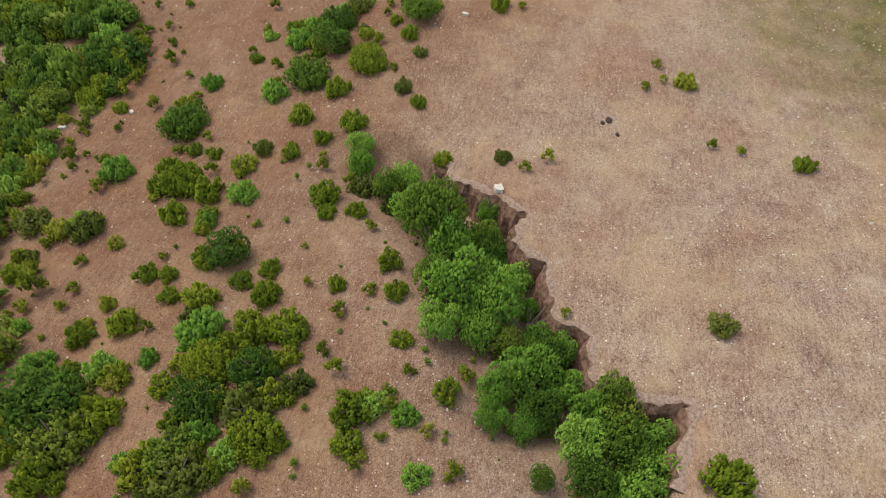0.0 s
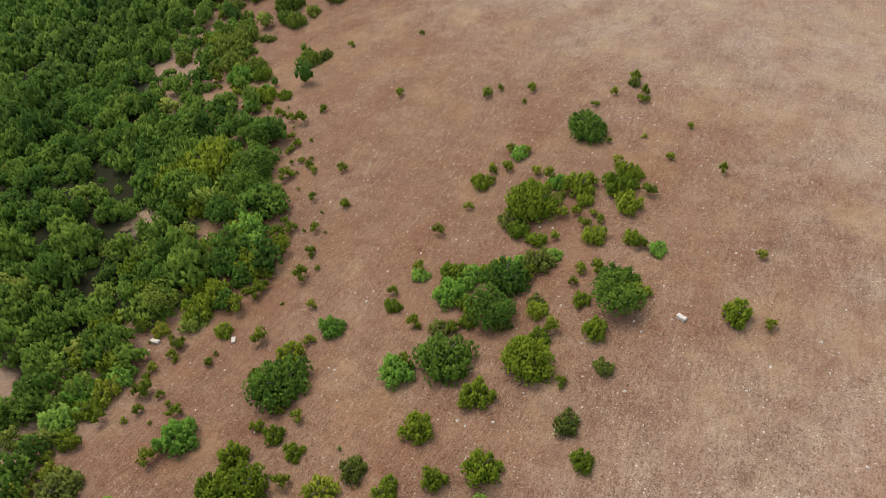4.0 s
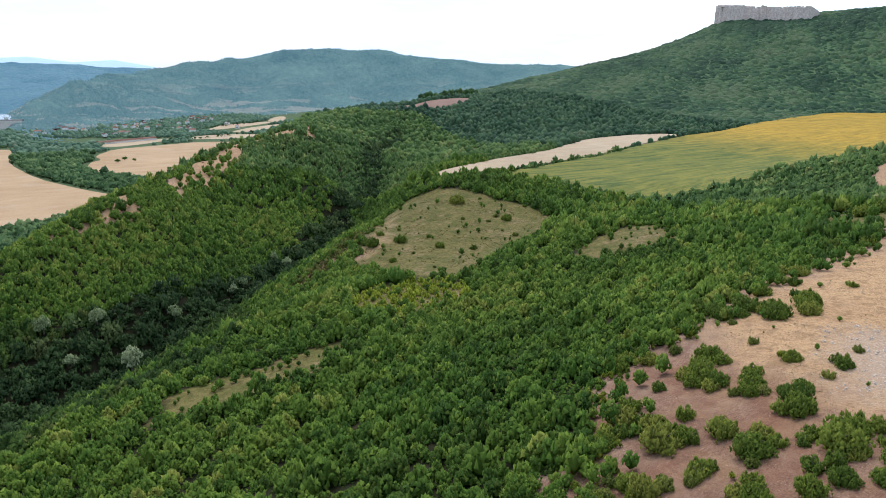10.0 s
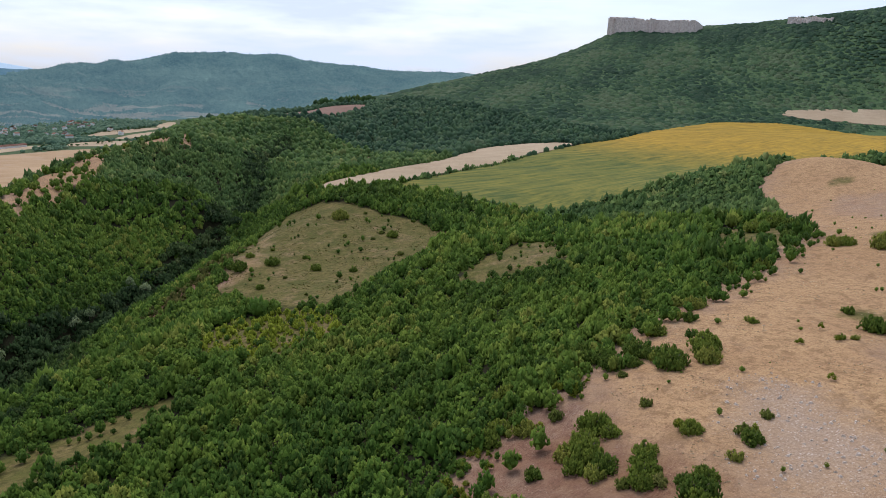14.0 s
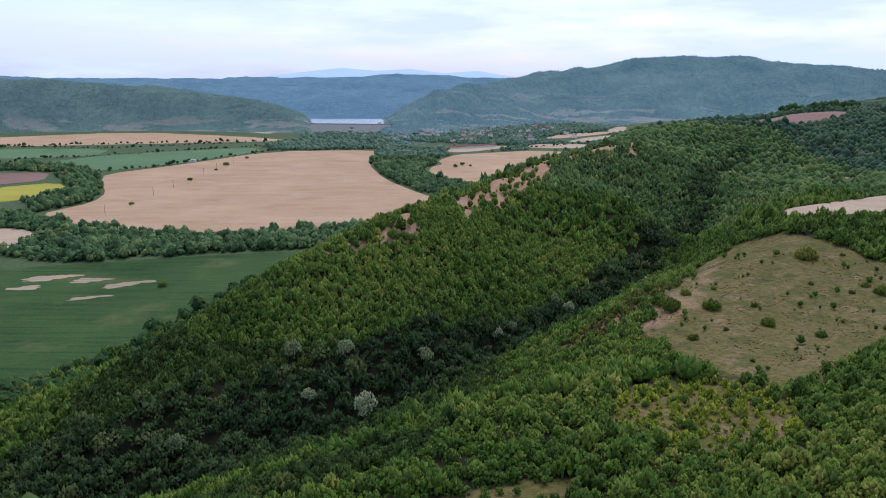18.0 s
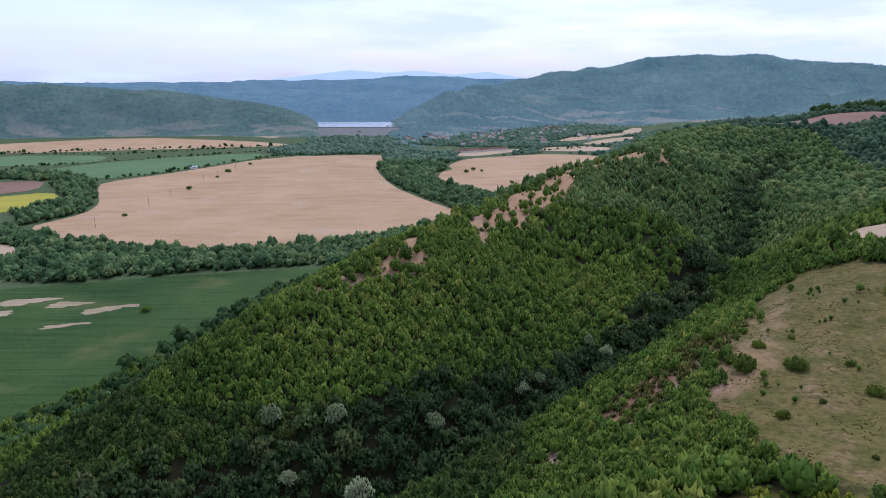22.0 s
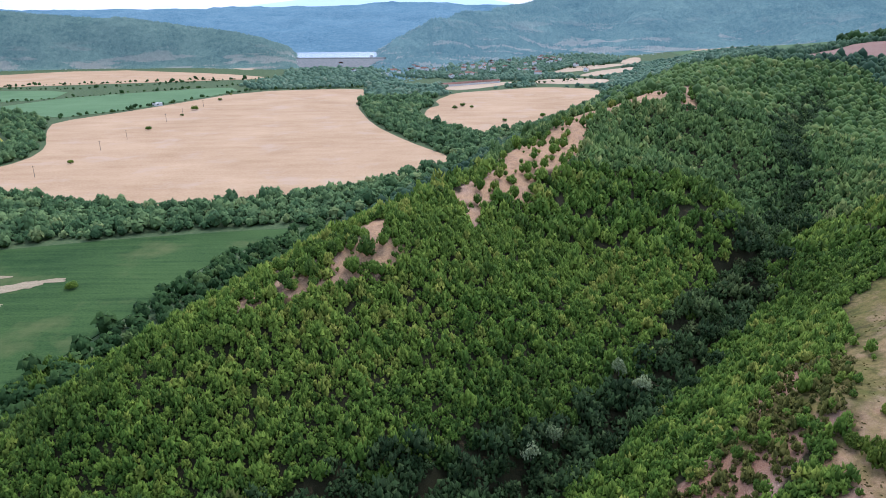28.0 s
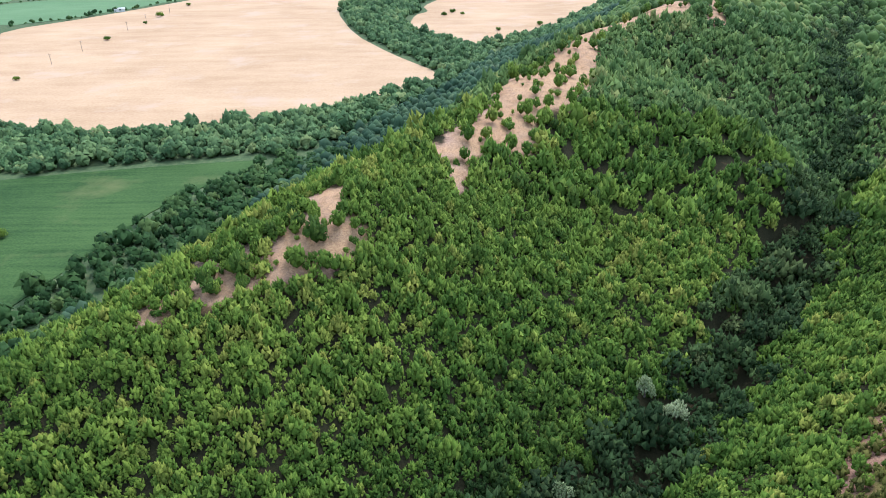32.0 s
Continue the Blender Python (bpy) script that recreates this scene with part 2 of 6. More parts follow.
def sunflower_paint():
    """Green plants in the lower plot, full flower in the upper one."""
    p = Paint("flowering_sunflowers")
    split = p.nodes.new("ShaderNodeSeparateXYZ")
    p.links.new(p.place, split.inputs[0])
    along = p.nodes.new("ShaderNodeMapRange")
    along.inputs["From Min"].default_value, along.inputs["From Max"].default_value = 430.0, 800.0
    p.links.new(split.outputs["X"], along.inputs["Value"])
    drift, line, fine = p.noise(0.02, 4), p.noise(1.0, 3, 0.5, (0.02, 0.14, 1), 0.45), p.noise(0.3, 5, 0.7)
    grain = p.mix(0.5, line, p.mix(0.5, drift, fine))
    grain = p.mix(0.42, grain, p.noise(1.0, 3, 0.6, (0.015, 0.35, 1), 0.45))
    green = p.ramp(grain, (0.4, (0.062, 0.088, 0.024)), (0.6, (0.195, 0.17, 0.036)))
    gold = p.ramp(grain, (0.38, (0.2, 0.135, 0.025)), (0.62, (0.42, 0.255, 0.034)))
    p.relief(grain, 0.7, 0.3)
    return p.colour(p.mix(p.ramp(p.mix(0.25, along.outputs["Result"], grain), (0.3, 0.0), (0.6, 1.0)), green, gold)).mat


def leaf_paint(name, dark, mid, light, dry, through_it=0.3, single=False, vary=0.85):
    p = Paint(name, 0.75, 0.06)
    tint = p.chance() if single else p.attribute("tint")
    tone = p.ramp(tint, (0.0, dark), (0.45, mid), (0.86, light), (1.0, dry))
    tone = p.mix(p.ramp(p.island(), (0.0, min(1.0, vary * 1.1)), (0.7, 0.0)), tone, p.mix(0.8, tone, p.mix(0.5, dark, (0.0, 0.0, 0.0))))
    tone = p.mix(p.ramp(p.island(), (0.72, 0.0), (1.0, 0.55)), tone, p.mix(0.5, tone, dry))
    tone = p.mix(p.ramp(p.noise(0.02, 3), (0.4, 0.0), (0.7, 0.2)), tone, p.mix(0.5, tone, dry))
    leaves = p.noise(4.0, 3, 0.7)
    tone = p.mix(p.ramp(leaves, (0.36, 0.5), (0.47, 0.0)), tone, p.mix(0.75, tone, dark))
    tone = p.mix(p.ramp(leaves, (0.54, 0.0), (0.66, 0.4)), tone, light)
    p.colour(tone)
    t = p.nodes.new("ShaderNodeBsdfTranslucent")
    p.links.new(tone, t.inputs["Color"])
    m = p.nodes.new("ShaderNodeMixShader")
    m.inputs[0].default_value = through_it
    p.links.new(p.body.outputs[0], m.inputs[1])
    p.links.new(t.outputs[0], m.inputs[2])
    p.links.new(m.outputs[0], p.nodes["Material Output"].inputs["Surface"])
    return p.mat


def plain_paint(name, low, high, scale=2.0, roughness=0.85, bump=0.05, specular=0.2):
    p = Paint(name, roughness, specular)
    n = p.noise(scale, 5, 0.65)
    p.relief(n, 0.6, bump)
    return p.colour(p.ramp(n, (0.32, low), (0.68, high))).mat


def far_paint(name, low, high, haze_glow, pale=0.0, foot=60.0):
    """A wooded hill kilometres off: crowns, drifts of woodland and dry plots towards its foot. Haze is painted as a
    bluish emission.
    """
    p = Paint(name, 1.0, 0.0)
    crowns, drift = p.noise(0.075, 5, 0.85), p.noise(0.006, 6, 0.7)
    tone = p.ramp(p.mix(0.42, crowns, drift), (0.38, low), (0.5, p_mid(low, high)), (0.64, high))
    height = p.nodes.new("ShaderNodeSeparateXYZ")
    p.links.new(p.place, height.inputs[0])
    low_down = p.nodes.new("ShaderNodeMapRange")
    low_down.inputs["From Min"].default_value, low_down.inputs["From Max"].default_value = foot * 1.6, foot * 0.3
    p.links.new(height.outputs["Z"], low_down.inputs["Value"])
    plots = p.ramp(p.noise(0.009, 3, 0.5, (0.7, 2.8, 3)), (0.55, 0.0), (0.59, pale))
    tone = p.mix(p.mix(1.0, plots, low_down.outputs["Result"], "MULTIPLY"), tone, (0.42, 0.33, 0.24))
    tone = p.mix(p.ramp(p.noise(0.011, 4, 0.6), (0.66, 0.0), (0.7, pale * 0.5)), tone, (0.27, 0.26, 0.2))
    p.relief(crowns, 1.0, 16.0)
    # distance haze: the whole hill gives off a faint blue
    p.body.inputs["Emission Color"].default_value = (*haze_glow, 1)
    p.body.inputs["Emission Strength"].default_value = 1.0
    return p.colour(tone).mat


def p_mid(a, b):
    return tuple((m + n) / 2 for m, n in zip(a, b))


GROUND = ground_paint()
WHEAT = field_paint("ripe_wheat", (0.288, 0.181, 0.094), (0.436, 0.298, 0.172), 0.07, 0.06, 0.5, (0.39, 0.278, 0.182))
STUBBLE = field_paint("cut_stubble", (0.3, 0.215, 0.13), (0.44, 0.335, 0.22), 0.12, -0.6)
MAIZE = field_paint("green_maize", (0.014, 0.038, 0.01), (0.058, 0.1, 0.027), 0.3, 0.9, 0.9, (0.09, 0.105, 0.036))
WILTED = field_paint("wilted_maize", (0.17, 0.14, 0.075), (0.4, 0.31, 0.2), 0.3, 0.9, 1.2)
CLOVER = field_paint("green_fodder", (0.0728, 0.129, 0.054), (0.118, 0.185, 0.0816), 0.12, 0.2)
SUNFLOWERS = sunflower_paint()
RAPE = field_paint("yellow_crop", (0.24, 0.22, 0.03), (0.36, 0.32, 0.05), 0.1, 0.2)
PLOUGHED = field_paint("ploughed_red_soil", (0.15, 0.085, 0.06), (0.24, 0.15, 0.11), 0.2, 0.7)
OAK_LEAF = leaf_paint("oak_leaves", (0.0302, 0.0669, 0.0111), (0.0767, 0.143, 0.0184), (0.156, 0.225, 0.0295), (0.227, 0.244, 0.0418), 0.22, vary=0.6)
# the oak leaves darkened, to stand for shade on low slopes
SHADED_OAK_LEAF = leaf_paint("shaded_oak_leaves", (0.0138, 0.0322, 0.00821), (0.0361, 0.0722, 0.0133), (0.073, 0.119, 0.0205), (0.112, 0.127, 0.0308), 0.18, vary=0.65)
SCRUB_LEAF = leaf_paint("dull_scrub_leaves", (0.0528, 0.0922, 0.0125), (0.106, 0.145, 0.0173), (0.168, 0.199, 0.0269), (0.25, 0.233, 0.0432), 0.25, single=True, vary=0.65)
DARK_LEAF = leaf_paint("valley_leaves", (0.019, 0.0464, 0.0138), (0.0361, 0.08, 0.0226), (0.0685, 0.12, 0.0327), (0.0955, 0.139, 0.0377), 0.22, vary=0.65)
# valley leaves again, lightened for the haze over the river
HAZED_RIVER_LEAF = leaf_paint("hazed_river_leaves", (0.0387, 0.0809, 0.0314), (0.0735, 0.14, 0.0513), (0.139, 0.21, 0.0741), (0.194, 0.243, 0.0854), 0.22, vary=0.65)
SHRUB_LEAF = leaf_paint("shrub_leaves", (0.1, 0.15, 0.012), (0.165, 0.215, 0.016), (0.25, 0.285, 0.024), (0.34, 0.32, 0.04), 0.3, single=True, vary=0.7)
YOUNG_LEAF = leaf_paint("young_shrub_leaves", (0.085, 0.115, 0.01), (0.145, 0.172, 0.014), (0.22, 0.235, 0.022), (0.3, 0.27, 0.04), 0.2)
BRIGHT_LEAF = leaf_paint("ash_leaves", (0.12, 0.235, 0.03), (0.195, 0.345, 0.045), (0.28, 0.44, 0.068), (0.33, 0.45, 0.08), 0.35, single=True, vary=0.7)
PALE_LEAF = leaf_paint("flowering_leaves", (0.11, 0.16, 0.06), (0.22, 0.27, 0.12), (0.37, 0.41, 0.22), (0.47, 0.48, 0.3), single=True, vary=0.5)
BARK = plain_paint("bark", (0.07, 0.055, 0.04), (0.16, 0.13, 0.10), 12, 0.9, 0.02)
ROCK = plain_paint("limestone", (0.4, 0.32, 0.269), (0.688, 0.585, 0.515), 0.35, 0.9, 0.5)
STONE = plain_paint("pale_stone", (0.4, 0.335, 0.28), (0.6, 0.52, 0.45), 5, 0.85, 0.03)
DUG = plain_paint("dug_earth", (0.025, 0.015, 0.012), (0.075, 0.045, 0.034), 6.0, 0.95, 0.08)
EARTH = plain_paint("trodden_earth", (0.15, 0.09, 0.067), (0.34, 0.24, 0.18), 4.5, 0.95, 0.1)
GREY_STONE = plain_paint("weathered_rubble", (0.33, 0.255, 0.195), (0.56, 0.465, 0.38), 3.0, 0.9, 0.05)
SCARP = plain_paint("cut_earth", (0.07, 0.036, 0.025), (0.27, 0.155, 0.108), 2.6, 0.95, 0.25)
TREE_LEAF = leaf_paint("dark_tree_leaves", (0.045, 0.095, 0.014), (0.09, 0.16, 0.02), (0.155, 0.225, 0.027), (0.21, 0.24, 0.035), 0.25, single=True)
DRY_GRASS = leaf_paint("dry_grass", (0.4, 0.29, 0.17), (0.52, 0.39, 0.24), (0.62, 0.49, 0.33), (0.66, 0.54, 0.38), 0.45, vary=0.25)
GREEN_GRASS = leaf_paint("rough_grass", (0.09, 0.088, 0.022), (0.135, 0.122, 0.034), (0.18, 0.15, 0.05), (0.22, 0.175, 0.07))
# part of the sky's reflection is put into this light base colour
WATER = Paint("reservoir_water", 0.25, 0.6).colour((0.2, 0.24, 0.28)).mat
DAM_STONE = plain_paint("dam_stone", (0.1, 0.108, 0.1), (0.18, 0.175, 0.155), 0.2, 0.9, 0.3)
PLASTER = plain_paint("white_plaster", (0.6, 0.58, 0.54), (0.78, 0.76, 0.72), 1.0)
TILE = plain_paint("red_roof_tiles", (0.24, 0.12, 0.085), (0.36, 0.19, 0.13), 2.0)
TIMBER = plain_paint("weathered_timber", (0.10, 0.08, 0.065), (0.2, 0.17, 0.14), 3.0)
DARK_GLASS = Paint("window_glass", 0.15, 0.5).colour((0.03, 0.035, 0.04)).mat
OLIVE_LEAF = leaf_paint("olive_shrub_leaves", (0.07, 0.092, 0.016), (0.115, 0.135, 0.022), (0.17, 0.185, 0.034), (0.21, 0.2, 0.05), 0.2, single=True)
DEAD_WOOD = plain_paint("grey_dead_wood", (0.22, 0.19, 0.17), (0.38, 0.34, 0.3), 10)
# far woods: the cooler, bluer green carries the distance haze
HAZED_FAR_LEAF = leaf_paint("hazed_far_leaves", (0.0307, 0.0647, 0.0376), (0.0559, 0.107, 0.0535), (0.0951, 0.155, 0.0673), (0.126, 0.166, 0.0842), 0.3, vary=0.4)
# oak leaves once more, cooler and less saturated for haze
HAZED_OAK_LEAF = leaf_paint("hazed_oak_leaves", (0.0391, 0.0796, 0.0225), (0.0759, 0.135, 0.035), (0.132, 0.194, 0.0475), (0.196, 0.219, 0.065), 0.22, vary=0.5)
HEATH_LEAF = leaf_paint("heath_leaves", (0.05, 0.06, 0.014), (0.085, 0.092, 0.018), (0.125, 0.122, 0.026), (0.17, 0.135, 0.045), 0.2)
# village leaves: haze painted in as a paler, bluer green
HAZED_GARDEN_LEAF = leaf_paint("hazed_garden_leaves", (0.0731, 0.135, 0.0845), (0.114, 0.187, 0.112), (0.163, 0.246, 0.139), (0.227, 0.277, 0.169), 0.25, vary=0.4)
# dark ravine trees, their green deepened further for the ravine's shade
SHADED_RAVINE_LEAF = leaf_paint("shaded_ravine_leaves", (0.0156, 0.0343, 0.0115), (0.0328, 0.0635, 0.0192), (0.0674, 0.105, 0.0288), (0.0994, 0.115, 0.0384), 0.18)



# ---- the lie of the land: crest, ravine, plateau and foot lines, metres ----
LIE = {
    "plateau": [(-160, -160, 97), (-60, -60, 102), (5, -20, 104), (60, -20, 105.5), (72, 7, 104), (93, 14, 104), (125, 40, 103), (160, 60, 102.5), (220, 95, 100.5), (300, 140, 100), (400, 200, 99.5), (425, 206, 106), (440, 212, 109.5), (462, 216, 106), (490, 230, 99), (470, 185, 102), (540, 195, 101), (200, -60, 106), (350, -50, 106), (620, 170, 102), (760, 226, 102), (1000, 230, 98), (60, -300, 100), (600, -300, 100)],
    "plateau_edge": [(-120, 20, 88), (-20, 30, 94), (30, 30, 96.5), (60, 40, 94.5), (80, 55, 95), (100, 65, 95), (121, 62, 98), (147, 95, 97), (180, 104, 99), (211, 140, 96), (300, 172, 94), (395, 235, 92)],
    "shoulder": [(-90, 110, 64), (0, 90, 78), (53, 71, 89), (77, 115, 80), (120, 160, 76), (154, 196, 73.5), (200, 188, 78), (229, 187, 83), (250, 235, 79), (300, 240, 80)],
    "bank": [(139, 330, 46), (111, 232, 66), (145, 252, 65), (187, 328, 68), (200, 340, 66), (266, 438, 71)],
    "terrace": [(-60, 175, 42), (10, 170, 58), (67, 195, 66), (112, 218, 66), (136, 244, 66), (178, 290, 66), (210, 287, 67), (253, 312, 70), (200, 328, 66), (225, 365, 69), (261, 401, 74)],
    "ravine": [(-150, 190, -2), (-80, 215, 6), (-20, 243, 18), (25, 268, 27), (74, 293, 35.5), (100, 312, 39), (126, 335, 41), (147, 352, 43.5), (174, 376, 46.5), (205, 412, 48.5), (236, 456, 50.5), (258, 490, 55), (285, 545, 62.5), (322, 620, 69), (380, 690, 75)],
    "crest": [(-70, 300, 8), (-30, 318, 28), (5, 330, 46), (31, 347, 59), (55, 366, 70), (72, 384, 74), (90, 401, 81), (117, 443, 82.5), (140, 489, 85), (165, 525, 87), (190, 560, 88.5), (235, 610, 91), (275, 665, 93), (340, 740, 95), (430, 800, 96), (513, 830, 96), (650, 920, 103)],
    "face": [(54, 318, 43), (72, 318, 44), (31, 331, 50.5), (57, 350, 60), (95, 332, 50), (88, 371, 67), (112, 360, 55.5), (120, 397, 69.5), (144, 419, 63), (170, 447, 70), (177, 406, 57), (226, 548, 73), (279, 541, 76.5), (296, 560, 72)],
    "foot": [(-150, 320, 0), (-80, 409, 0), (-56, 448, 0), (-35, 519, 0), (-15, 591, 0), (30, 660, 0), (75, 740, 0), (135, 840, 0), (210, 980, 0), (310, 1170, 0), (380, 1350, 0), (560, 1480, 6), (800, 1640, 14)],
    "valley": [(-230, 330, -12), (-160, 480, -14), (-130, 600, -14), (-60, 760, -14), (60, 1000, -14), (170, 1250, -14), (300, 1500, -10), (-500, 300, -30), (-500, 1100, -30), (0, 1900, -20), (-500, 2000, -20), (600, 2000, -4)],
    "spur": [(165, 503, 81.5), (195, 480, 78), (219, 468, 69), (209, 434, 66)],
    "hollow": [(207, 543, 75), (238, 508, 59), (250, 484, 52.5)],
    "flank": [(-22, 380, 14), (4, 402, 22), (22, 420, 28), (52, 448, 34), (88, 502, 33), (128, 590, 34), (180, 690, 36)],
    "field": [(268, 405, 76.5), (275, 425, 76.5), (310, 460, 77.5), (355, 490, 78), (440, 525, 78), (590, 545, 82), (300, 340, 73), (345, 300, 75), (320, 400, 76.2), (380, 430, 76.8), (380, 360, 76), (500, 400, 79), (440, 440, 77), (600, 500, 82), (500, 300, 84), (640, 330, 88), (800, 450, 89), (950, 340, 91), (950, 600, 94), (1300, 420, 96)],
    "mountain": [(560, 700, 84), (800, 800, 116), (1050, 760, 140), (1250, 600, 140), (1310, 1080, 242), (1361, 1010, 242), (1400, 926, 244), (1440, 829, 252), (1474, 716, 262), (1497, 557, 268), (1529, 440, 264), (1265, 1119, 212), (1165, 1150, 180), (1030, 1200, 146), (822, 1121, 120), (563, 985, 96), (900, 1380, 80), (1300, 1400, 150), (1500, 1100, 262), (1650, 900, 275), (1700, 400, 262), (1900, 900, 270)],
}


def spread(points, step):
    """Points along a line, no further apart than step."""
    out = [points[0]]
    for a, b in zip(points, points[1:]):
        n = max(1, int(math.dist(a[:2], b[:2]) / step))
        out += [tuple(p + (q - p) * k / n for p, q in zip(a, b)) for k in range(1, n + 1)]
    return out


KNOTS = np.array([p for name, line in LIE.items() for p in (spread(line, 45) if name in ("crest", "ravine") else line)], float)


def bend(d2):
    return d2 * np.log(d2 + 1e-9)


def lay():
    """A thin sheet bent through the lines of the land."""
    n = len(KNOTS)
    xy = KNOTS[:, :2] / 100
    d2 = ((xy[:, None] - xy[None]) ** 2).sum(2)
    m = np.zeros((n + 3, n + 3))
    m[:n, :n] = bend(d2) + np.eye(n) * 0.02
    m[:n, n], m[:n, n + 1:] = 1, xy
    m[n:, :n] = m[:n, n:].T
    return np.linalg.solve(m, np.append(KNOTS[:, 2], [0, 0, 0]))


SHEET = lay()


def gully(x, y):
    """The stream's cut down the middle of the ravine."""
    best = np.full(x.shape, 1e9)
    for (ax, ay, _), (bx, by, _) in zip(LIE["ravine"][2:], LIE["ravine"][3:]):
        dx, dy = bx - ax, by - ay
        t = np.clip(((x - ax) * dx + (y - ay) * dy) / (dx * dx + dy * dy), 0, 1)
        best = np.minimum(best, np.hypot(x - ax - t * dx, y - ay - t * dy))
    return 4.0 * np.clip(1 - best / 13, 0, 1) ** 1.3


def land(x, y):
    """Height of the ground."""
    x, y = np.asarray(x, float), np.asarray(y, float)
    shape, p = x.shape, np.stack([x.ravel(), y.ravel()], 1) / 100
    out = np.empty(len(p))
    for k in range(0, len(p), 20000):
        q = p[k:k + 20000]
        d2 = ((q[:, None] - KNOTS[None, :, :2] / 100) ** 2).sum(2)
        out[k:k + 20000] = bend(d2) @ SHEET[:-3] + SHEET[-3] + q @ SHEET[-2:]
    out = 0.5 * (out + np.sqrt(out * out + 4.0)) - 1.0 * np.exp(-np.abs(out) / 4)
    x, y = p[:, 0] * 100, p[:, 1] * 100
    # far out the land settles to the valley or to the plateau
    away = np.clip((np.hypot(x - 500, y - 650) - 1400) / 700, 0, 1)
    away = away * away * (3 - 2 * away)
    side = np.clip((1500 - y) / 1500 + x / 2500, 0, 1)
    west = np.clip((-250 - x) / 250, 0, 1)
    out = out * (1 - west) * (1 - away) + away * (1 - west) * side * 95
    rough = 0.25 * np.sin(x * 0.19 + 1.3 * np.sin(y * 0.11)) * np.cos(y * 0.17 + np.sin(x * 0.07)) + 0.6 * np.sin(x * 0.043 + 2) * np.sin(y * 0.051 + 0.7 * np.sin(x * 0.03))
    out += rough * np.clip(out / 20, 0, 1)
    out -= gully(x, y) * np.clip((out - 8) / 20, 0, 1)
    return out.reshape(shape)


# ---- mesh helpers ----
def mesh_from(name, verts, faces, material, smooth=False):
    """One mesh from arrays of corners and equal-sided faces."""
    verts, faces = np.asarray(verts, np.float32), np.asarray(faces, np.int32)
    me = bpy.data.meshes.new(name)
    n, k = faces.shape
    me.vertices.add(len(verts))
    me.vertices.foreach_set("co", verts.ravel())
    me.loops.add(n * k)
    me.loops.foreach_set("vertex_index", faces.ravel())
    me.polygons.add(n)
    me.polygons.foreach_set("loop_start", np.arange(0, n * k, k, dtype=np.int32))
    me.update(calc_edges=True)
    me.polygons.foreach_set("use_smooth", np.full(n, smooth))
    me.materials.append(material)
    return me


def scalar(me, name, values):
    me.attributes.new(name, "FLOAT", "POINT").data.foreach_set("value", np.asarray(values, np.float32))


def part(name, bm, material, parent, label=""):
    """Links a bmesh as one mesh under a thing or a part."""
    me = bpy.data.meshes.new(name)
    bm.to_mesh(me)
    bm.free()
    me.materials.append(material)
    ob = new(name, me)
    ob.parent = parent
    return tagged(ob, label)


def inside(poly, x, y):
    """Which points lie in a polygon."""
    hit = np.zeros(np.shape(x), bool)
    for (ax, ay), (bx, by) in zip(poly, poly[1:] + poly[:1]):
        if ay != by:
            hit ^= ((ay > y) != (by > y)) & (x < (bx - ax) * (y - ay) / (by - ay) + ax)
    return hit


def wobble(x, y, size):
    """Moves points a little, for ragged edges."""
    return (x + size * (np.sin(x * 0.31 + y * 0.23) + 0.6 * np.sin(y * 0.83 + 1.1) + 0.5 * np.sin(x * 1.7 + y * 1.3)),
            y + size * (np.sin(y * 0.29 - x * 0.21 + 2) + 0.6 * np.sin(x * 0.77) + 0.5 * np.cos(x * 1.5 - y * 1.1)))


# ---- the plan of the land cover ----
PLATEAU = [(-250, -20), (-120, 10), (-40, 30), (10, 30), (23, 31), (27, 37), (36, 46), (43, 49), (46, 46), (49, 45), (55, 49), (60, 44), (66, 45), (72, 47), (79, 51), (84, 55), (86, 60), (90, 66), (99, 83), (117, 95), (135, 113), (144, 124), (176, 127), (193, 133), (238, 138), (301, 152), (394, 222), (480, 246), (540, 228), (660, 222), (900, 250), (1500, 260), (1500, -500), (-250, -500)]
GOLDEN = [(150, 66), (158, 80), (160, 110), (176, 127), (193, 133), (238, 138), (301, 152), (394, 222), (600, 285), (900, 296), (1500, 300), (1500, -500), (420, -500), (250, -60), (205, 10), (178, 48)]
WORN = [[(205, 97), (222, 95), (219, 86), (206, 83), (196, 88)], [(382, 182), (397, 162), (354, 132), (336, 145), (350, 170)]]
WEEDS = [[(224, 108), (233, 108), (232, 101), (223, 101)], [(300, 137), (315, 138), (314, 130), (302, 129)], [(400, 196), (412, 192), (410, 186), (398, 188)]]
RED_SOIL = [(-120, 0), (10, -8), (22, 2), (38, 12), (50, 14), (66, -4), (84, -6), (104, 8), (112, 34), (124, 56), (150, 66), (163, 84), (168, 100), (172, 128), (140, 125), (100, 92), (70, 60), (20, 50), (-120, 40)]
GREENISH = [(74, -20), (66, -28), (58, -37), (70, -80), (120, -80), (100, -24)]
GRAVEL = [(182, 109), (187, 99), (182, 86), (168, 78), (158, 85), (164, 98)]
CLEARING = [(168, 297), (183, 323), (200, 350), (221, 388), (245, 400), (258, 389), (269, 361), (281, 334), (280, 305), (252, 277), (232, 274), (200, 251), (187, 242), (177, 252), (170, 274)]
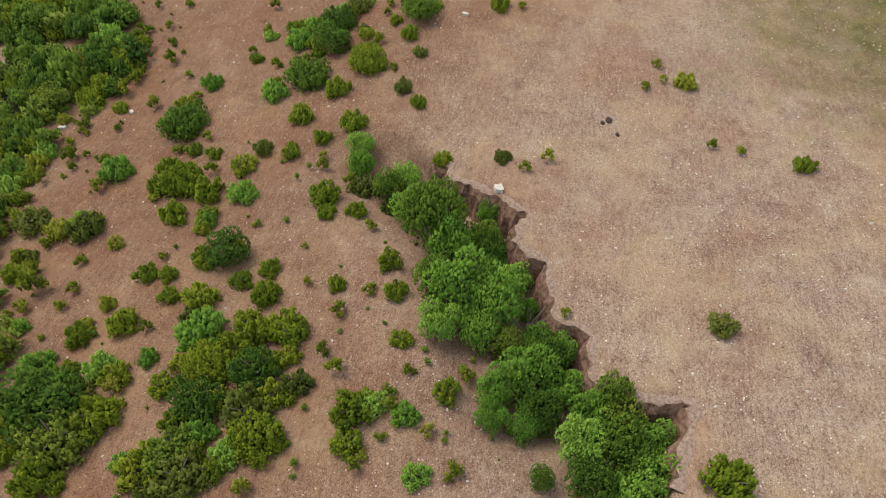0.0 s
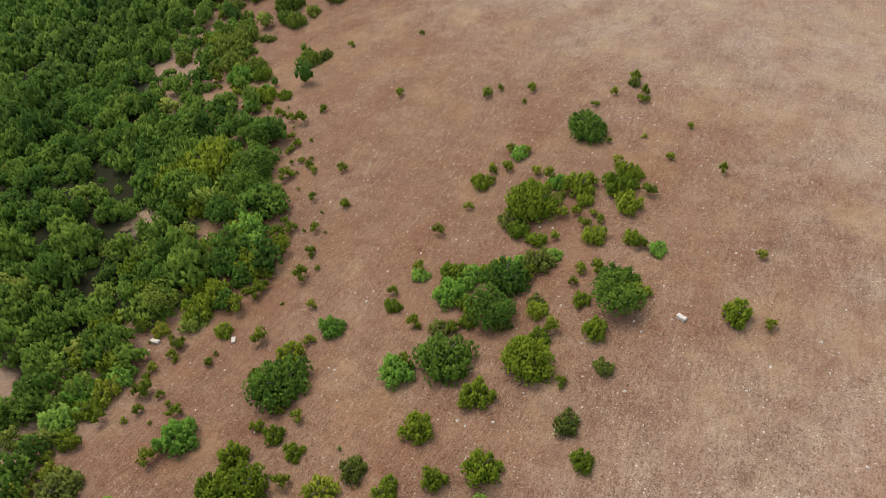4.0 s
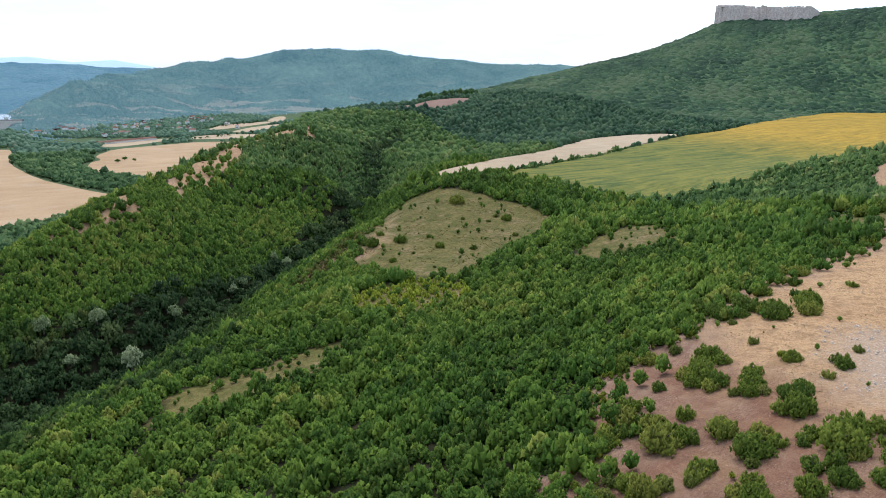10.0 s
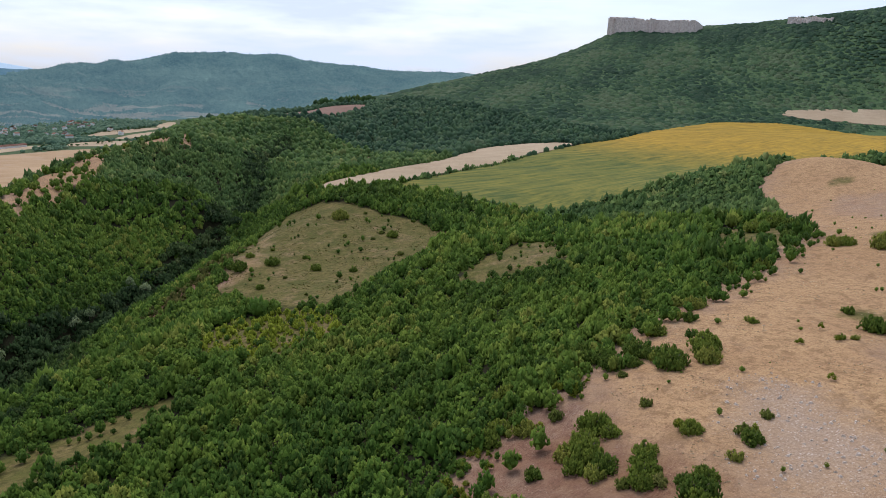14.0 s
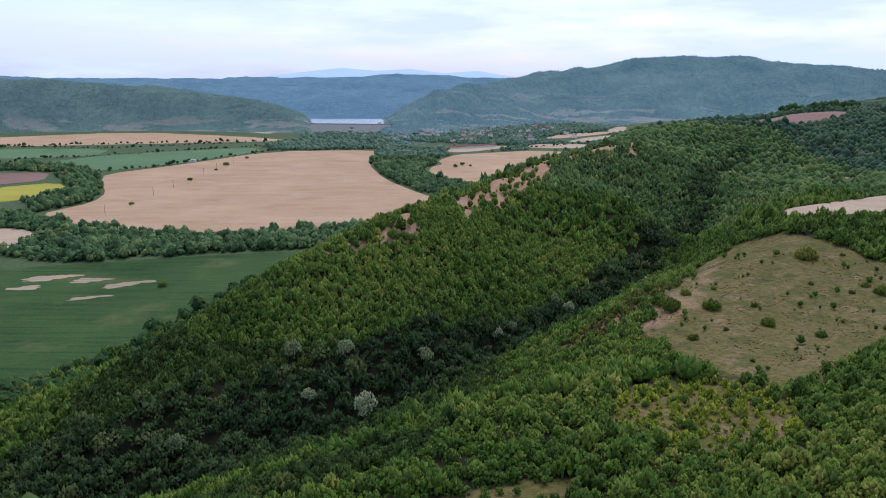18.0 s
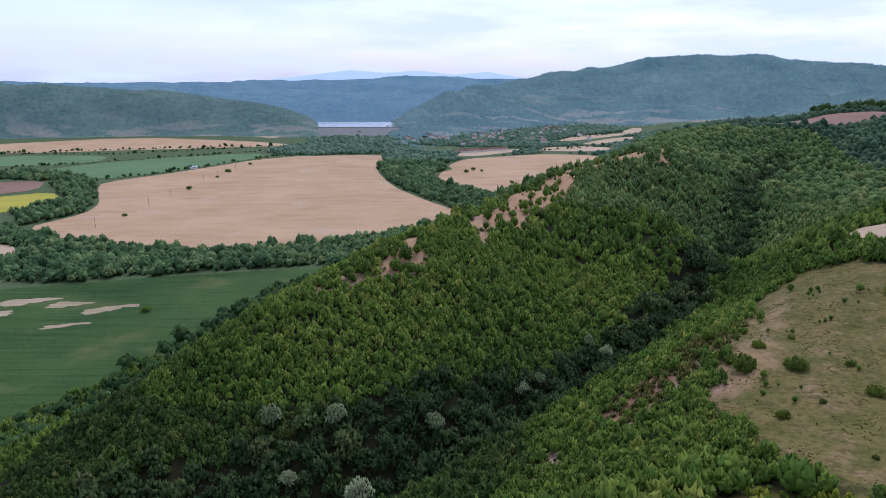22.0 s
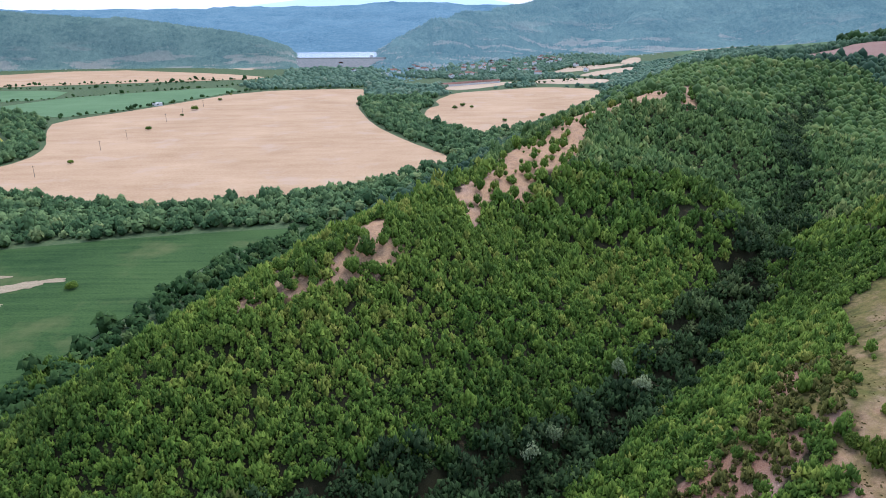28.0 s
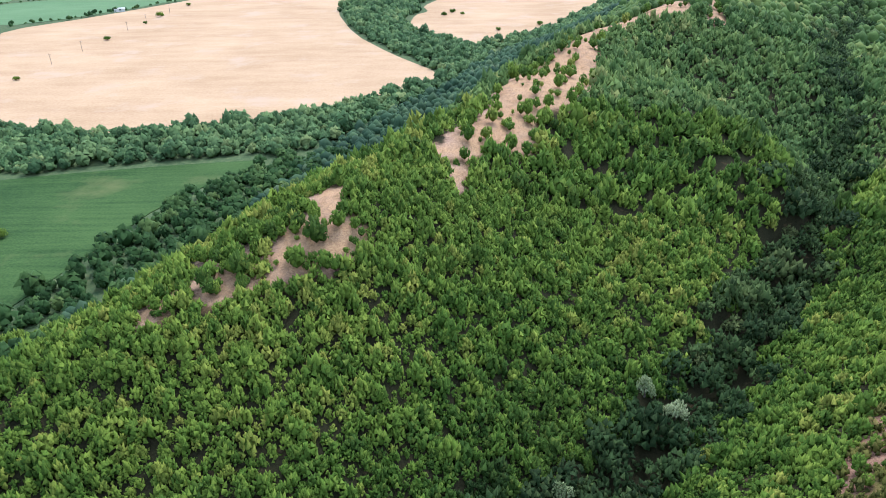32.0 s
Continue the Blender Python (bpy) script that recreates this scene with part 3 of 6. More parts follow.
GLADES = [
    [(75, 179), (84, 198), (97, 202), (116, 207), (130, 205), (115, 187), (96, 180), (85, 176)],
    [(216, 224), (247, 242), (278, 250), (285, 239), (272, 224), (256, 208), (235, 207)],
    [(139, 230), (149, 248), (161, 255), (180, 247), (183, 231), (179, 219), (172, 212), (157, 210), (147, 218)],
    [(216, 370), (201, 354), (171, 330), (154, 323), (168, 323), (190, 330), (200, 340)],
    [(57, 372), (58, 379), (61, 376), (63, 370), (60, 368)],
    [(66, 377), (67, 384), (74, 386), (79, 379), (72, 371)],
    [(80, 377), (88, 379), (98, 383), (99, 395), (92, 395), (87, 394), (82, 393), (80, 387)],
    [(117, 423), (123, 424), (121, 412), (117, 412)],
    [(112, 430), (121, 426), (128, 435), (140, 439), (144, 445), (142, 455), (148, 461), (159, 470), (167, 484), (176, 518), (183, 543), (172, 550), (158, 522), (145, 515), (133, 480), (128, 458), (121, 444)],
    [(182, 545), (203, 572), (211, 579), (222, 592), (231, 586), (248, 620), (238, 630), (220, 612), (200, 590), (172, 552)],
    [(260, 643), (273, 635), (257, 613), (249, 583), (240, 584), (250, 612)],
    [(364, 558), (389, 596), (421, 615), (415, 580), (393, 551)],
    [(409, 540), (430, 545), (423, 568), (402, 558)],
    [(101, 96), (104, 92), (107, 89), (104, 84), (99, 83), (98, 86), (97, 91)],
    [(89, 71), (94, 71), (93, 64), (89, 60), (86, 63)],
    [(141, 310), (156, 322), (166, 329), (174, 318), (164, 308), (150, 298)],
    [(119, 290), (130, 301), (135, 296), (132, 287), (123, 282)],
    [(166, 329), (172, 336), (180, 347), (192, 356), (202, 352), (188, 328), (174, 318)],
    [(64.6, 65.3), (66.7, 65.1), (69.1, 63.3), (71.3, 58.7), (71.3, 53), (70, 52), (69.2, 57), (67.2, 61.2), (64, 63.4)],
    [(86, 393), (85, 405), (92, 410), (94, 403), (95, 393)],
    [(64, 389), (82, 398), (84, 392), (69, 380)],
    [(43.7, 60.8), (46, 62), (48.4, 59), (47, 54), (43.7, 57)],
    [(284, 176), (311, 187), (326, 171), (309, 157), (279, 147), (270, 159)],
]
WORN_EDGE = [(167, 296), (176, 310), (184, 321), (198, 340), (214, 366), (222, 384), (228, 376), (208, 340), (196, 316), (182, 300)]
FIELDS = [
    ("wheat_field", WHEAT, "broad field of ripe wheat on the valley floor", [(-355, 1039), (-384, 1113), (-319, 1213), (-213, 1427), (-17, 1458), (-2, 1350), (-6, 1237), (33, 1062), (80, 950), (128, 862), (102, 822), (31, 752), (-42, 718), (-90, 703), (-158, 719), (-238, 752), (-314, 802), (-290, 880), (-304, 943)]),
    ("wheat_field", WHEAT, "ripe wheat field between river trees and ridge", [(93, 1109), (100, 1200), (119, 1228), (110, 1278), (144, 1373), (218, 1407), (300, 1444), (390, 1410), (370, 1290), (316, 1200), (270, 1108), (218, 1040), (164, 985), (133, 1026), (107, 1050)]),
    ("maize_field", MAIZE, "dark green maize field with bare patches", [(22, 652), (-26, 646), (-96, 632), (-167, 612), (-240, 590), (-330, 480), (-330, 330), (-150, 322), (-84, 405), (-60, 448), (-40, 519), (-22, 591)]),
    ("wheat_field", WHEAT, "long strip of ripe wheat below the wooded hill", [(-1000, 1690), (-671, 1905), (-346, 1762), (-206, 1653), (-309, 1626), (-776, 1524), (-1050, 1480)]),
    ("fodder_field", CLOVER, "green fodder field beside a hedge", [(-750, 1482), (-539, 1474), (-509, 1349), (-639, 1305), (-900, 1330)]),
    ("fodder_field", CLOVER, "green fodder strip along the wheat", [(-560, 1240), (-488, 1380), (-265, 1505), (-228, 1432), (-335, 1215), (-406, 1142)]),
    ("ploughed_field", PLOUGHED, "brown ploughed field among valley hedges", [(-560, 1120), (-476, 1135), (-440, 1050), (-480, 1010), (-600, 1060)]),
    ("yellow_field", RAPE, "bright yellow flowering crop field", [(-470, 985), (-411, 1033), (-361, 968), (-379, 889), (-440, 870)]),
    ("stubble_field", STUBBLE, "cut stubble field at the wood's edge", [(-400, 760), (-318, 741), (-283, 736), (-256, 702), (-253, 637), (-330, 620), (-420, 660)]),
    ("stubble_field", STUBBLE, "narrow pale stubble field near the village", [(292, 1504), (314, 1567), (399, 1585), (450, 1552), (419, 1491), (353, 1485)]),
    ("stubble_field", STUBBLE, "pale stubble strip below the village", [(127, 1422), (138, 1488), (255, 1539), (264, 1510), (195, 1439), (155, 1411)]),
    ("stubble_field", STUBBLE, "pale stubble field on the valley side", [(355, 1696), (417, 1829), (550, 1913), (578, 1888), (479, 1784), (412, 1722)]),
    ("stubble_field", STUBBLE, "small pale stubble field below the hill", [(586, 2000), (640, 2100), (660, 2090), (619, 1947), (572, 1890), (562, 1920)]),
    ("stubble_field", STUBBLE, "distant pale stubble strip", [(836, 2230), (1011, 2330), (1040, 2270), (860, 2180)]),
    ("stubble_field", STUBBLE, "pale stubble strip between village hedges", [(404, 1643), (472, 1741), (574, 1825), (533, 1725), (453, 1637), (416, 1616)]),
    ("stubble_field", STUBBLE, "small stubble field beside the dam road", [(-404, 1933), (-386, 1985), (-307, 1915), (-310, 1836)]),
    ("sunflower_field", SUNFLOWERS, "yellow sunflower field in full flower", [(309, 402), (330, 370), (341, 312), (350, 298), (393, 287), (434, 284), (500, 276), (600, 266), (760, 272), (900, 300), (1150, 380), (1060, 545), (934, 584), (793, 550), (654, 514), (572, 503), (470, 461), (404, 438), (349, 419)]),
    ("stubble_field", STUBBLE, "pale stubble strip beside the sunflowers", [(268, 410), (274, 424), (305, 432), (366, 460), (451, 507), (500, 545), (540, 545), (590, 520), (581, 508), (470, 465), (404, 442), (349, 423), (312, 407), (281, 398)]),
    ("stubble_field", STUBBLE, "pale stubble field below the mountain woods", [(1081, 575), (1134, 590), (1255, 520), (1345, 405), (1310, 380), (1224, 475)]),
    ("ploughed_field", PLOUGHED, "red ploughed vineyard on the wooded slope", [(404, 780), (470, 785), (516, 815), (560, 860), (592, 911), (545, 940), (480, 880)]),
]
SPOTS = [(-175, 572, 17, 7, 0.3), (-143, 566, 12, 6, 0.2), (-112, 556, 15, 6, 0.5), (-178, 548, 10, 5, 0.2), (-124, 526, 12, 3, 0.4)]
PIT = [(52, 9), (49, 5), (47.5, 3.6), (46, 3.5), (44.5, 0.2), (41.5, -3.8), (38.5, -2.8), (36.5, -5.5), (34, -6), (31.5, -6.6), (30, -9.2), (26.5, -9), (25.2, -12), (25, -15.8), (22.5, -15), (19, -14), (11, -15)]


def from_pit(x, y):
    """Distance west of the pit's cut edge, and how much of the pit there is."""
    best = np.full(np.shape(x), 1e9)
    for (ax, ay), (bx, by) in zip(PIT, PIT[1:]):
        dx, dy = bx - ax, by - ay
        t = np.clip(((x - ax) * dx + (y - ay) * dy) / (dx * dx + dy * dy), 0, 1)
        best = np.minimum(best, np.hypot(x - ax - t * dx, y - ay - t * dy))
    return np.where(inside(PIT + [(0, -15), (0, 30), (52, 30)], x, y), best, -best)


def surface(x, y):
    """Height of the ground with the pit dug into it."""
    x, y = np.asarray(x, float), np.asarray(y, float)
    z = land(x, y)
    near = (x > 0) & (x < 62) & (y > -30) & (y < 25)
    if near.any():
        d = from_pit(x, y)
        deep = np.where(d > 0, np.clip(d / 0.5, 0, 1) * np.clip(1.25 - d / 8, 0, 1), 0)
        ends = np.clip((x - 8) / 8, 0, 1) * np.clip((54 - x) / 7, 0, 1)
        z = z - np.where(near, 3.0 * np.clip(deep, 0, 1) * ends, 0)
    return z


def axis(lo, a, b, hi, step, grow):
    mid = list(np.arange(a, b, step))
    up, down = [b], [a - step]
    s = step
    while up[-1] < hi:
        s = min(s * grow, 90)
        up.append(up[-1] + s)
    s = step
    while down[-1] > lo:
        s = min(s * grow, 90)
        down.append(down[-1] - s)
    return np.array(down[::-1] + mid + up)


def build_ground():
    xs = np.unique(np.concatenate([axis(-3600, -20, 290, 3600, 3.3, 1.06), np.arange(12, 54, 0.75)]))
    ys = np.unique(np.concatenate([axis(-900, -40, 420, 4990, 3.3, 1.06), np.arange(-20, 12, 0.75)]))
    x, y = np.meshgrid(xs, ys)
    z = surface(x, y)
    n, m = len(xs), len(ys)
    k = np.arange(n * m).reshape(m, n)
    faces = np.stack([k[:-1, :-1], k[:-1, 1:], k[1:, 1:], k[1:, :-1]], -1).reshape(-1, 4)
    me = mesh_from("ground", np.stack([x, y, z], -1).reshape(-1, 3), faces, GROUND, True)
    x, y, z = x.ravel(), y.ravel(), z.ravel()
    rng = np.random.default_rng(3)

    def soft(polys, reach, ragged=1.2):
        """How far a place belongs to some plots, with soft ragged edges."""
        out = np.zeros(len(x))
        for _ in range(9):
            dx, dy = rng.normal(0, reach, 2)
            wx, wy = wobble(x + dx, y + dy, ragged)
            hit = np.zeros(len(x), bool)
            for poly in polys:
                hit |= inside(poly, wx, wy)
            out += hit / 9
        return out

    bare, gold = np.maximum(soft([PLATEAU], 1.0), soft([[(a - 5, b + 8) if a < 130 else (a, b) for a, b in PLATEAU]], 2.5)), soft([GOLDEN], 9, 3)
    worn = soft(WORN, 2.5, 2)
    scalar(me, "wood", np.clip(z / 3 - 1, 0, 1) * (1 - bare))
    scalar(me, "earth", np.maximum(bare, np.maximum(soft(GLADES[4:], 0.8), soft([WORN_EDGE], 2.0))))
    scalar(me, "red", np.maximum(soft([RED_SOIL], 5, 4), soft([GLADES[15], GLADES[17]], 2)))
    scalar(me, "canopy", np.clip((np.hypot(x - 100, y - 150) - 600) / 150, 0, 1) * np.clip(z / 3 - 1, 0, 1) * (1 - bare))
    scalar(me, "straw", np.maximum(bare * gold * (1 - 0.55 * worn), 0.75 * soft(GLADES[4:11] + GLADES[19:20], 1.6) + 0.8 * soft([WORN_EDGE], 3.0, 3)))
    scalar(me, "meadow", np.maximum(np.maximum(soft([CLEARING], 2.5, 2.5) * (1 - 0.55 * soft([WORN_EDGE], 3.0, 2)), soft(GLADES[:4] + GLADES[22:], 1.5)), np.maximum(0.9 * soft(WEEDS, 1.2), 0.6 * soft([GREENISH], 8, 3))))
    scalar(me, "gravel", soft([GRAVEL], 4, 3) * 0.9)
    return tagged(new("ground", me), "dry stony hill and wooded valley ground", "ground", kind="structure")


def build_field(name, material, label, poly, lift=0.35, step=14):
    """A crop draped over the land, with its standing edge."""
    bm = bmesh.new()
    ring = []
    for k, (x, y) in enumerate(poly):
        (px, py), (qx, qy) = poly[k - 1], poly[(k + 1) % len(poly)]
        for t in (-0.2, 0.2):
            ox, oy = (px, py) if t < 0 else (qx, qy)
            ring.append((x + (ox - x) * abs(t), y + (oy - y) * abs(t)))
    verts = [bm.verts.new((x, y, 0)) for x, y in ring]
    bm.faces.new(verts)
    for c, normal in ((0, (1, 0, 0)), (1, (0, 1, 0))):
        lo, hi = min(p[c] for p in poly), max(p[c] for p in poly)
        if sum(land(*np.array(poly).T)) > 40 * len(poly):
            for v in np.arange(lo + step, hi, step):
                bmesh.ops.bisect_plane(bm, geom=bm.verts[:] + bm.edges[:] + bm.faces[:], plane_co=tuple(v * k for k in normal), plane_no=normal)
    xy = np.array([v.co[:2] for v in bm.verts])
    if sum(land(*np.array(poly).T)) > 40 * len(poly):
        lift += 1.0
    for v, z in zip(bm.verts, land(xy[:, 0], xy[:, 1])):
        v.co.z = z + lift
    if bm.faces[:][0].normal.z < 0:
        bmesh.ops.reverse_faces(bm, faces=bm.faces[:])
    rim = [e for e in bm.edges if e.is_boundary]
    skirt = bmesh.ops.extrude_edge_only(bm, edges=rim)
    for g in skirt["geom"]:
        if isinstance(g, bmesh.types.BMVert):
            g.co.z -= lift + 2.0
    bmesh.ops.triangulate(bm, faces=[f for f in bm.faces if len(f.verts) > 4])
    me = bpy.data.meshes.new(name)
    bm.to_mesh(me)
    bm.free()
    me.materials.append(material)
    return tagged(new(name, me), label, "field", kind="structure")


build_ground()
for entry in FIELDS:
    build_field(*entry)
rng = random.Random(5)
for sx, sy, rx, ry, turn in SPOTS:
    ring = []
    for a in np.linspace(0, 2 * math.pi, 40)[:-1]:
        k = 1 + 0.2 * math.sin(3 * a + sx) + 0.12 * math.sin(7 * a + sy) + rng.uniform(-0.16, 0.16)
        ring.append((sx + rx * math.cos(a) * k, sy + ry * math.sin(a) * k + turn * rx * math.cos(a)))
    build_field("bare_patch", WILTED, "pale bare patch in the maize", ring, 0.42)


# ---- far hills ----
def build_hill(name, label, material, spine, front, back, lump, step=22, flat=0.0):
    """A long wooded hill: a spine that falls to the valley on both sides."""
    line = spread(spine, step)
    p = np.array(line, float)
    nrm = np.array([(100, 200)]) - p[:, :2]
    nrm /= np.linalg.norm(nrm, axis=1)[:, None]
    rows, cols = [], 56
    u = np.concatenate([np.linspace(-1, 0, cols)[:-1], np.linspace(0, 1, cols // 3)])
    for k in range(len(p)):
        reach = np.where(u < 0, front, back) * np.abs(u)
        fall = np.cos(np.clip((np.abs(u) - flat) / (1 - flat), 0, 1) * math.pi) * 0.5 + 0.5
        side = np.where(u < 0, 1.0, -1.0)
        x, y = p[k, 0] + nrm[k, 0] * reach * side, p[k, 1] + nrm[k, 1] * reach * side
        rows.append(np.stack([x, y, p[k, 2] * fall - 3 * np.abs(u)], 1))
    v = np.array(rows)
    h = np.array([noise.fractal(Vector((q[0] * 0.0045, q[1] * 0.0045, 3.7)), 0.9, 2.1, 6) for q in v.reshape(-1, 3)]).reshape(v.shape[:2])
    v[..., 2] += h * lump * np.clip(v[..., 2] / 40, 0.1, 1) * (0.25 + 0.75 * np.clip(np.abs(u) * 5, 0, 1))[None]
    m, n = v.shape[:2]
    k = np.arange(m * n).reshape(m, n)
    faces = np.stack([k[:-1, :-1], k[:-1, 1:], k[1:, 1:], k[1:, :-1]], -1).reshape(-1, 4)
    SLOPES.append(v[:, :cols + 4])
    return tagged(new(name, mesh_from(name, v.reshape(-1, 3), faces, material, True)), label, "hill", kind="structure")


SLOPES = []
# haze sits in these blue-green base tones and in their emission
HILL_NEAR = far_paint("hazed_wooded_hill", (0.058, 0.098, 0.064), (0.2, 0.255, 0.17), (0.045, 0.084, 0.1), 0.6, 40)
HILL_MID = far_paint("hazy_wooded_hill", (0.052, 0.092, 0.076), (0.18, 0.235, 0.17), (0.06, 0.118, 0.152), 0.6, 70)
HILL_FAR = far_paint("haze_blue_hill", (0.045, 0.085, 0.1), (0.16, 0.215, 0.215), (0.072, 0.146, 0.205))
HILL_PALE = far_paint("haze_pale_mountain", (0.2, 0.25, 0.3), (0.2, 0.25, 0.3), (0.55, 0.70, 0.84))
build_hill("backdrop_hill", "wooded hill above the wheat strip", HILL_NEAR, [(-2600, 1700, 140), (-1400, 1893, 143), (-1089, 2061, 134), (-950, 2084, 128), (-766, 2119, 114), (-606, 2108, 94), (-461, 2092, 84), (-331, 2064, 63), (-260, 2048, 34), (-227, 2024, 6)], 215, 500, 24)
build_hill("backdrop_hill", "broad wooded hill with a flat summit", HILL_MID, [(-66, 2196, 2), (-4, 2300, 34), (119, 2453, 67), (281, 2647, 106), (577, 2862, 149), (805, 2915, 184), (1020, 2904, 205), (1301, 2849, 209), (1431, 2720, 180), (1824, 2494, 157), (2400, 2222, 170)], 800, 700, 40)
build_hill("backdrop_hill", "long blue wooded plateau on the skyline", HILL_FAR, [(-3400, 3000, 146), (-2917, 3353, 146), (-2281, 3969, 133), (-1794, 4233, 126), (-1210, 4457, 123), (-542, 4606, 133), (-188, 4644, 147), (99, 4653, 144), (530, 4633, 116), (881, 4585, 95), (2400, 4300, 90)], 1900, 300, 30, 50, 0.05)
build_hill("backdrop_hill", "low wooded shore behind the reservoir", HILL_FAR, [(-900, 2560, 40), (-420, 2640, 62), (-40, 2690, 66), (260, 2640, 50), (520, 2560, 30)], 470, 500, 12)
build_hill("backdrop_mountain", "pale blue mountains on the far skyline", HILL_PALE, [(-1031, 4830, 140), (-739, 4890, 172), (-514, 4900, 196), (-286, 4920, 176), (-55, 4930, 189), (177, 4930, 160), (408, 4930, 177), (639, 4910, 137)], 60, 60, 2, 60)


# ---- woods ----
def ball(radius):
    """A small icosphere as arrays."""
    bm = bmesh.new()
    bmesh.ops.create_icosphere(bm, subdivisions=1, radius=radius)
    v = np.array([q.co[:] for q in bm.verts])
    f = np.array([[q.index for q in g.verts] for g in bm.faces])
    bm.free()
    return v, f


def tufted(seed, count, wide, long, squash=0.85, sides=4, core=0.66):
    """A crown of radius one: rounded tufts of leaves that stand close round an uneven dome. Its foot is at z = 0."""
    rng = np.random.default_rng(seed)
    k = np.arange(count) + rng.uniform(0.2, 0.8, count)
    z = 1 - k / count * 1.12
    a = k * 2.39996 + rng.normal(0, 0.25, count)
    s = np.sqrt(np.clip(1 - z * z, 0, 1))
    d = np.stack([s * np.cos(a), s * np.sin(a), z], 1)
    lobes = rng.normal(size=(5, 3))
    lobes /= np.linalg.norm(lobes, axis=1)[:, None]
    c = d * (0.66 + 0.22 * np.clip((d @ lobes.T).max(1), 0, 1) ** 3 + rng.uniform(-0.07, 0.07, count))[:, None]
    up = d * 0.72 + np.array([0, 0, 0.62]) + rng.normal(0, 0.24, (count, 3))
    up /= np.linalg.norm(up, axis=1)[:, None]
    e = np.cross(up, rng.normal(size=(count, 3)))
    e /= np.linalg.norm(e, axis=1)[:, None]
    f = np.cross(up, e)
    w, h = wide * rng.uniform(0.7, 1.35, count)[:, None], long * rng.uniform(0.7, 1.3, count)[:, None]
    ring = [c - up * h * 0.35 + (e * math.cos(t) + f * math.sin(t)) * w * rng.uniform(0.75, 1.25, (count, 1)) for t in np.arange(sides) * 2 * math.pi / sides]
    v = np.stack([*ring, c + up * h * 0.5], 1).reshape(-1, 3)
    one = np.array([(q, (q + 1) % sides, sides) for q in range(sides)])
    faces = (one[None] + (np.arange(count) * (sides + 1))[:, None, None]).reshape(-1, 3)
    if core:
        cv, cf = ball(core)
        v, faces = np.concatenate([v, cv]), np.concatenate([faces, cf + len(v)])
    v[:, 2] = v[:, 2] * squash + squash * 0.75
    return v, faces


def flame(seed, count, wide, long):
    """An upright pointed young oak of radius one: sprays of leaves up a spindle."""
    rng = np.random.default_rng(seed)
    k = (np.arange(count) + rng.uniform(0.1, 0.9, count)) / count
    a = np.arange(count) * 2.39996 + rng.normal(0, 0.35, count)
    rad = (1 - k ** 2.4) ** 0.75 * rng.uniform(0.6, 1.0, count)
    c = np.stack([rad * np.cos(a), rad * np.sin(a), 0.25 + 1.15 * k], 1)
    up = np.stack([0.75 * (1.15 - k) * np.cos(a), 0.75 * (1.15 - k) * np.sin(a), np.full(count, 1.0)], 1) + rng.normal(0, 0.28, (count, 3))
    up /= np.linalg.norm(up, axis=1)[:, None]
    e = np.cross(up, rng.normal(size=(count, 3)))
    e /= np.linalg.norm(e, axis=1)[:, None]
    f = np.cross(up, e)
    w, h = wide * rng.uniform(0.75, 1.3, count)[:, None], long * rng.uniform(0.7, 1.35, count)[:, None]
    ring = [c - up * h * 0.4 + (e * math.cos(t) + f * math.sin(t)) * w for t in np.arange(3) * 2.0944]
    v = np.stack([*ring, c + up * h * 0.6], 1).reshape(-1, 3)
    one = np.array([(0, 1, 3), (1, 2, 3), (2, 0, 3)])
    faces = (one[None] + (np.arange(count) * 4)[:, None, None]).reshape(-1, 3)
    hub = np.array([(0, 0, 1.3), *((0.55 * math.cos(t), 0.55 * math.sin(t), 0.5) for t in np.arange(4) * 1.5708), (0, 0, 0)])
    spindle = np.array([(1 + q, 1 + (q + 1) % 4, 0) for q in range(4)] + [(1 + (q + 1) % 4, 1 + q, 5) for q in range(4)])
    return np.concatenate([v, hub]), np.concatenate([faces, spindle + len(v)])


def lumpy(seed, count, squash=0.85):
    """A far crown of radius one: a few uneven rounded lumps."""
    rng = np.random.default_rng(seed)
    verts, faces, base = [], [], 0
    v0, f0 = ball(1.0)
    f0 = f0[v0[f0].mean(1)[:, 2] > -0.5]
    for k in range(count):
        a = k * 2.39996 + rng.uniform(0, 1)
        out, size = (0.0, 0.9) if count == 1 else (0.42, rng.uniform(0.55, 0.75))
        v = v0 * (1 + rng.uniform(-0.22, 0.22, (len(v0), 1))) * size
        verts.append(v + np.array([out * math.cos(a), out * math.sin(a), 0.75 + rng.uniform(-0.15, 0.25) * (count > 1)]))
        faces.append(f0 + base)
        base += len(v)
    v = np.concatenate(verts)
    v[:, 2] *= squash
    return v, np.concatenate(faces)


def dome(seed):
    """The plainest far crown: a low uneven cap of five sides."""
    rng = np.random.default_rng(seed)
    a = np.arange(5) * 1.2566 + rng.uniform(-0.25, 0.25, 5)
    rings = [np.stack([r * np.cos(a), r * np.sin(a), np.full(5, z)], 1) for r, z in ((rng.uniform(0.95, 1.25, 5), -0.2), (rng.uniform(0.55, 0.8, 5), 0.42))]
    v = np.concatenate([*rings, [[0.08, -0.08, 0.62]]])
    return v, np.array([f for k in range(5) for f in ((k, (k + 1) % 5, 5 + (k + 1) % 5), (k, 5 + (k + 1) % 5, 5 + k), (5 + k, 5 + (k + 1) % 5, 10))])


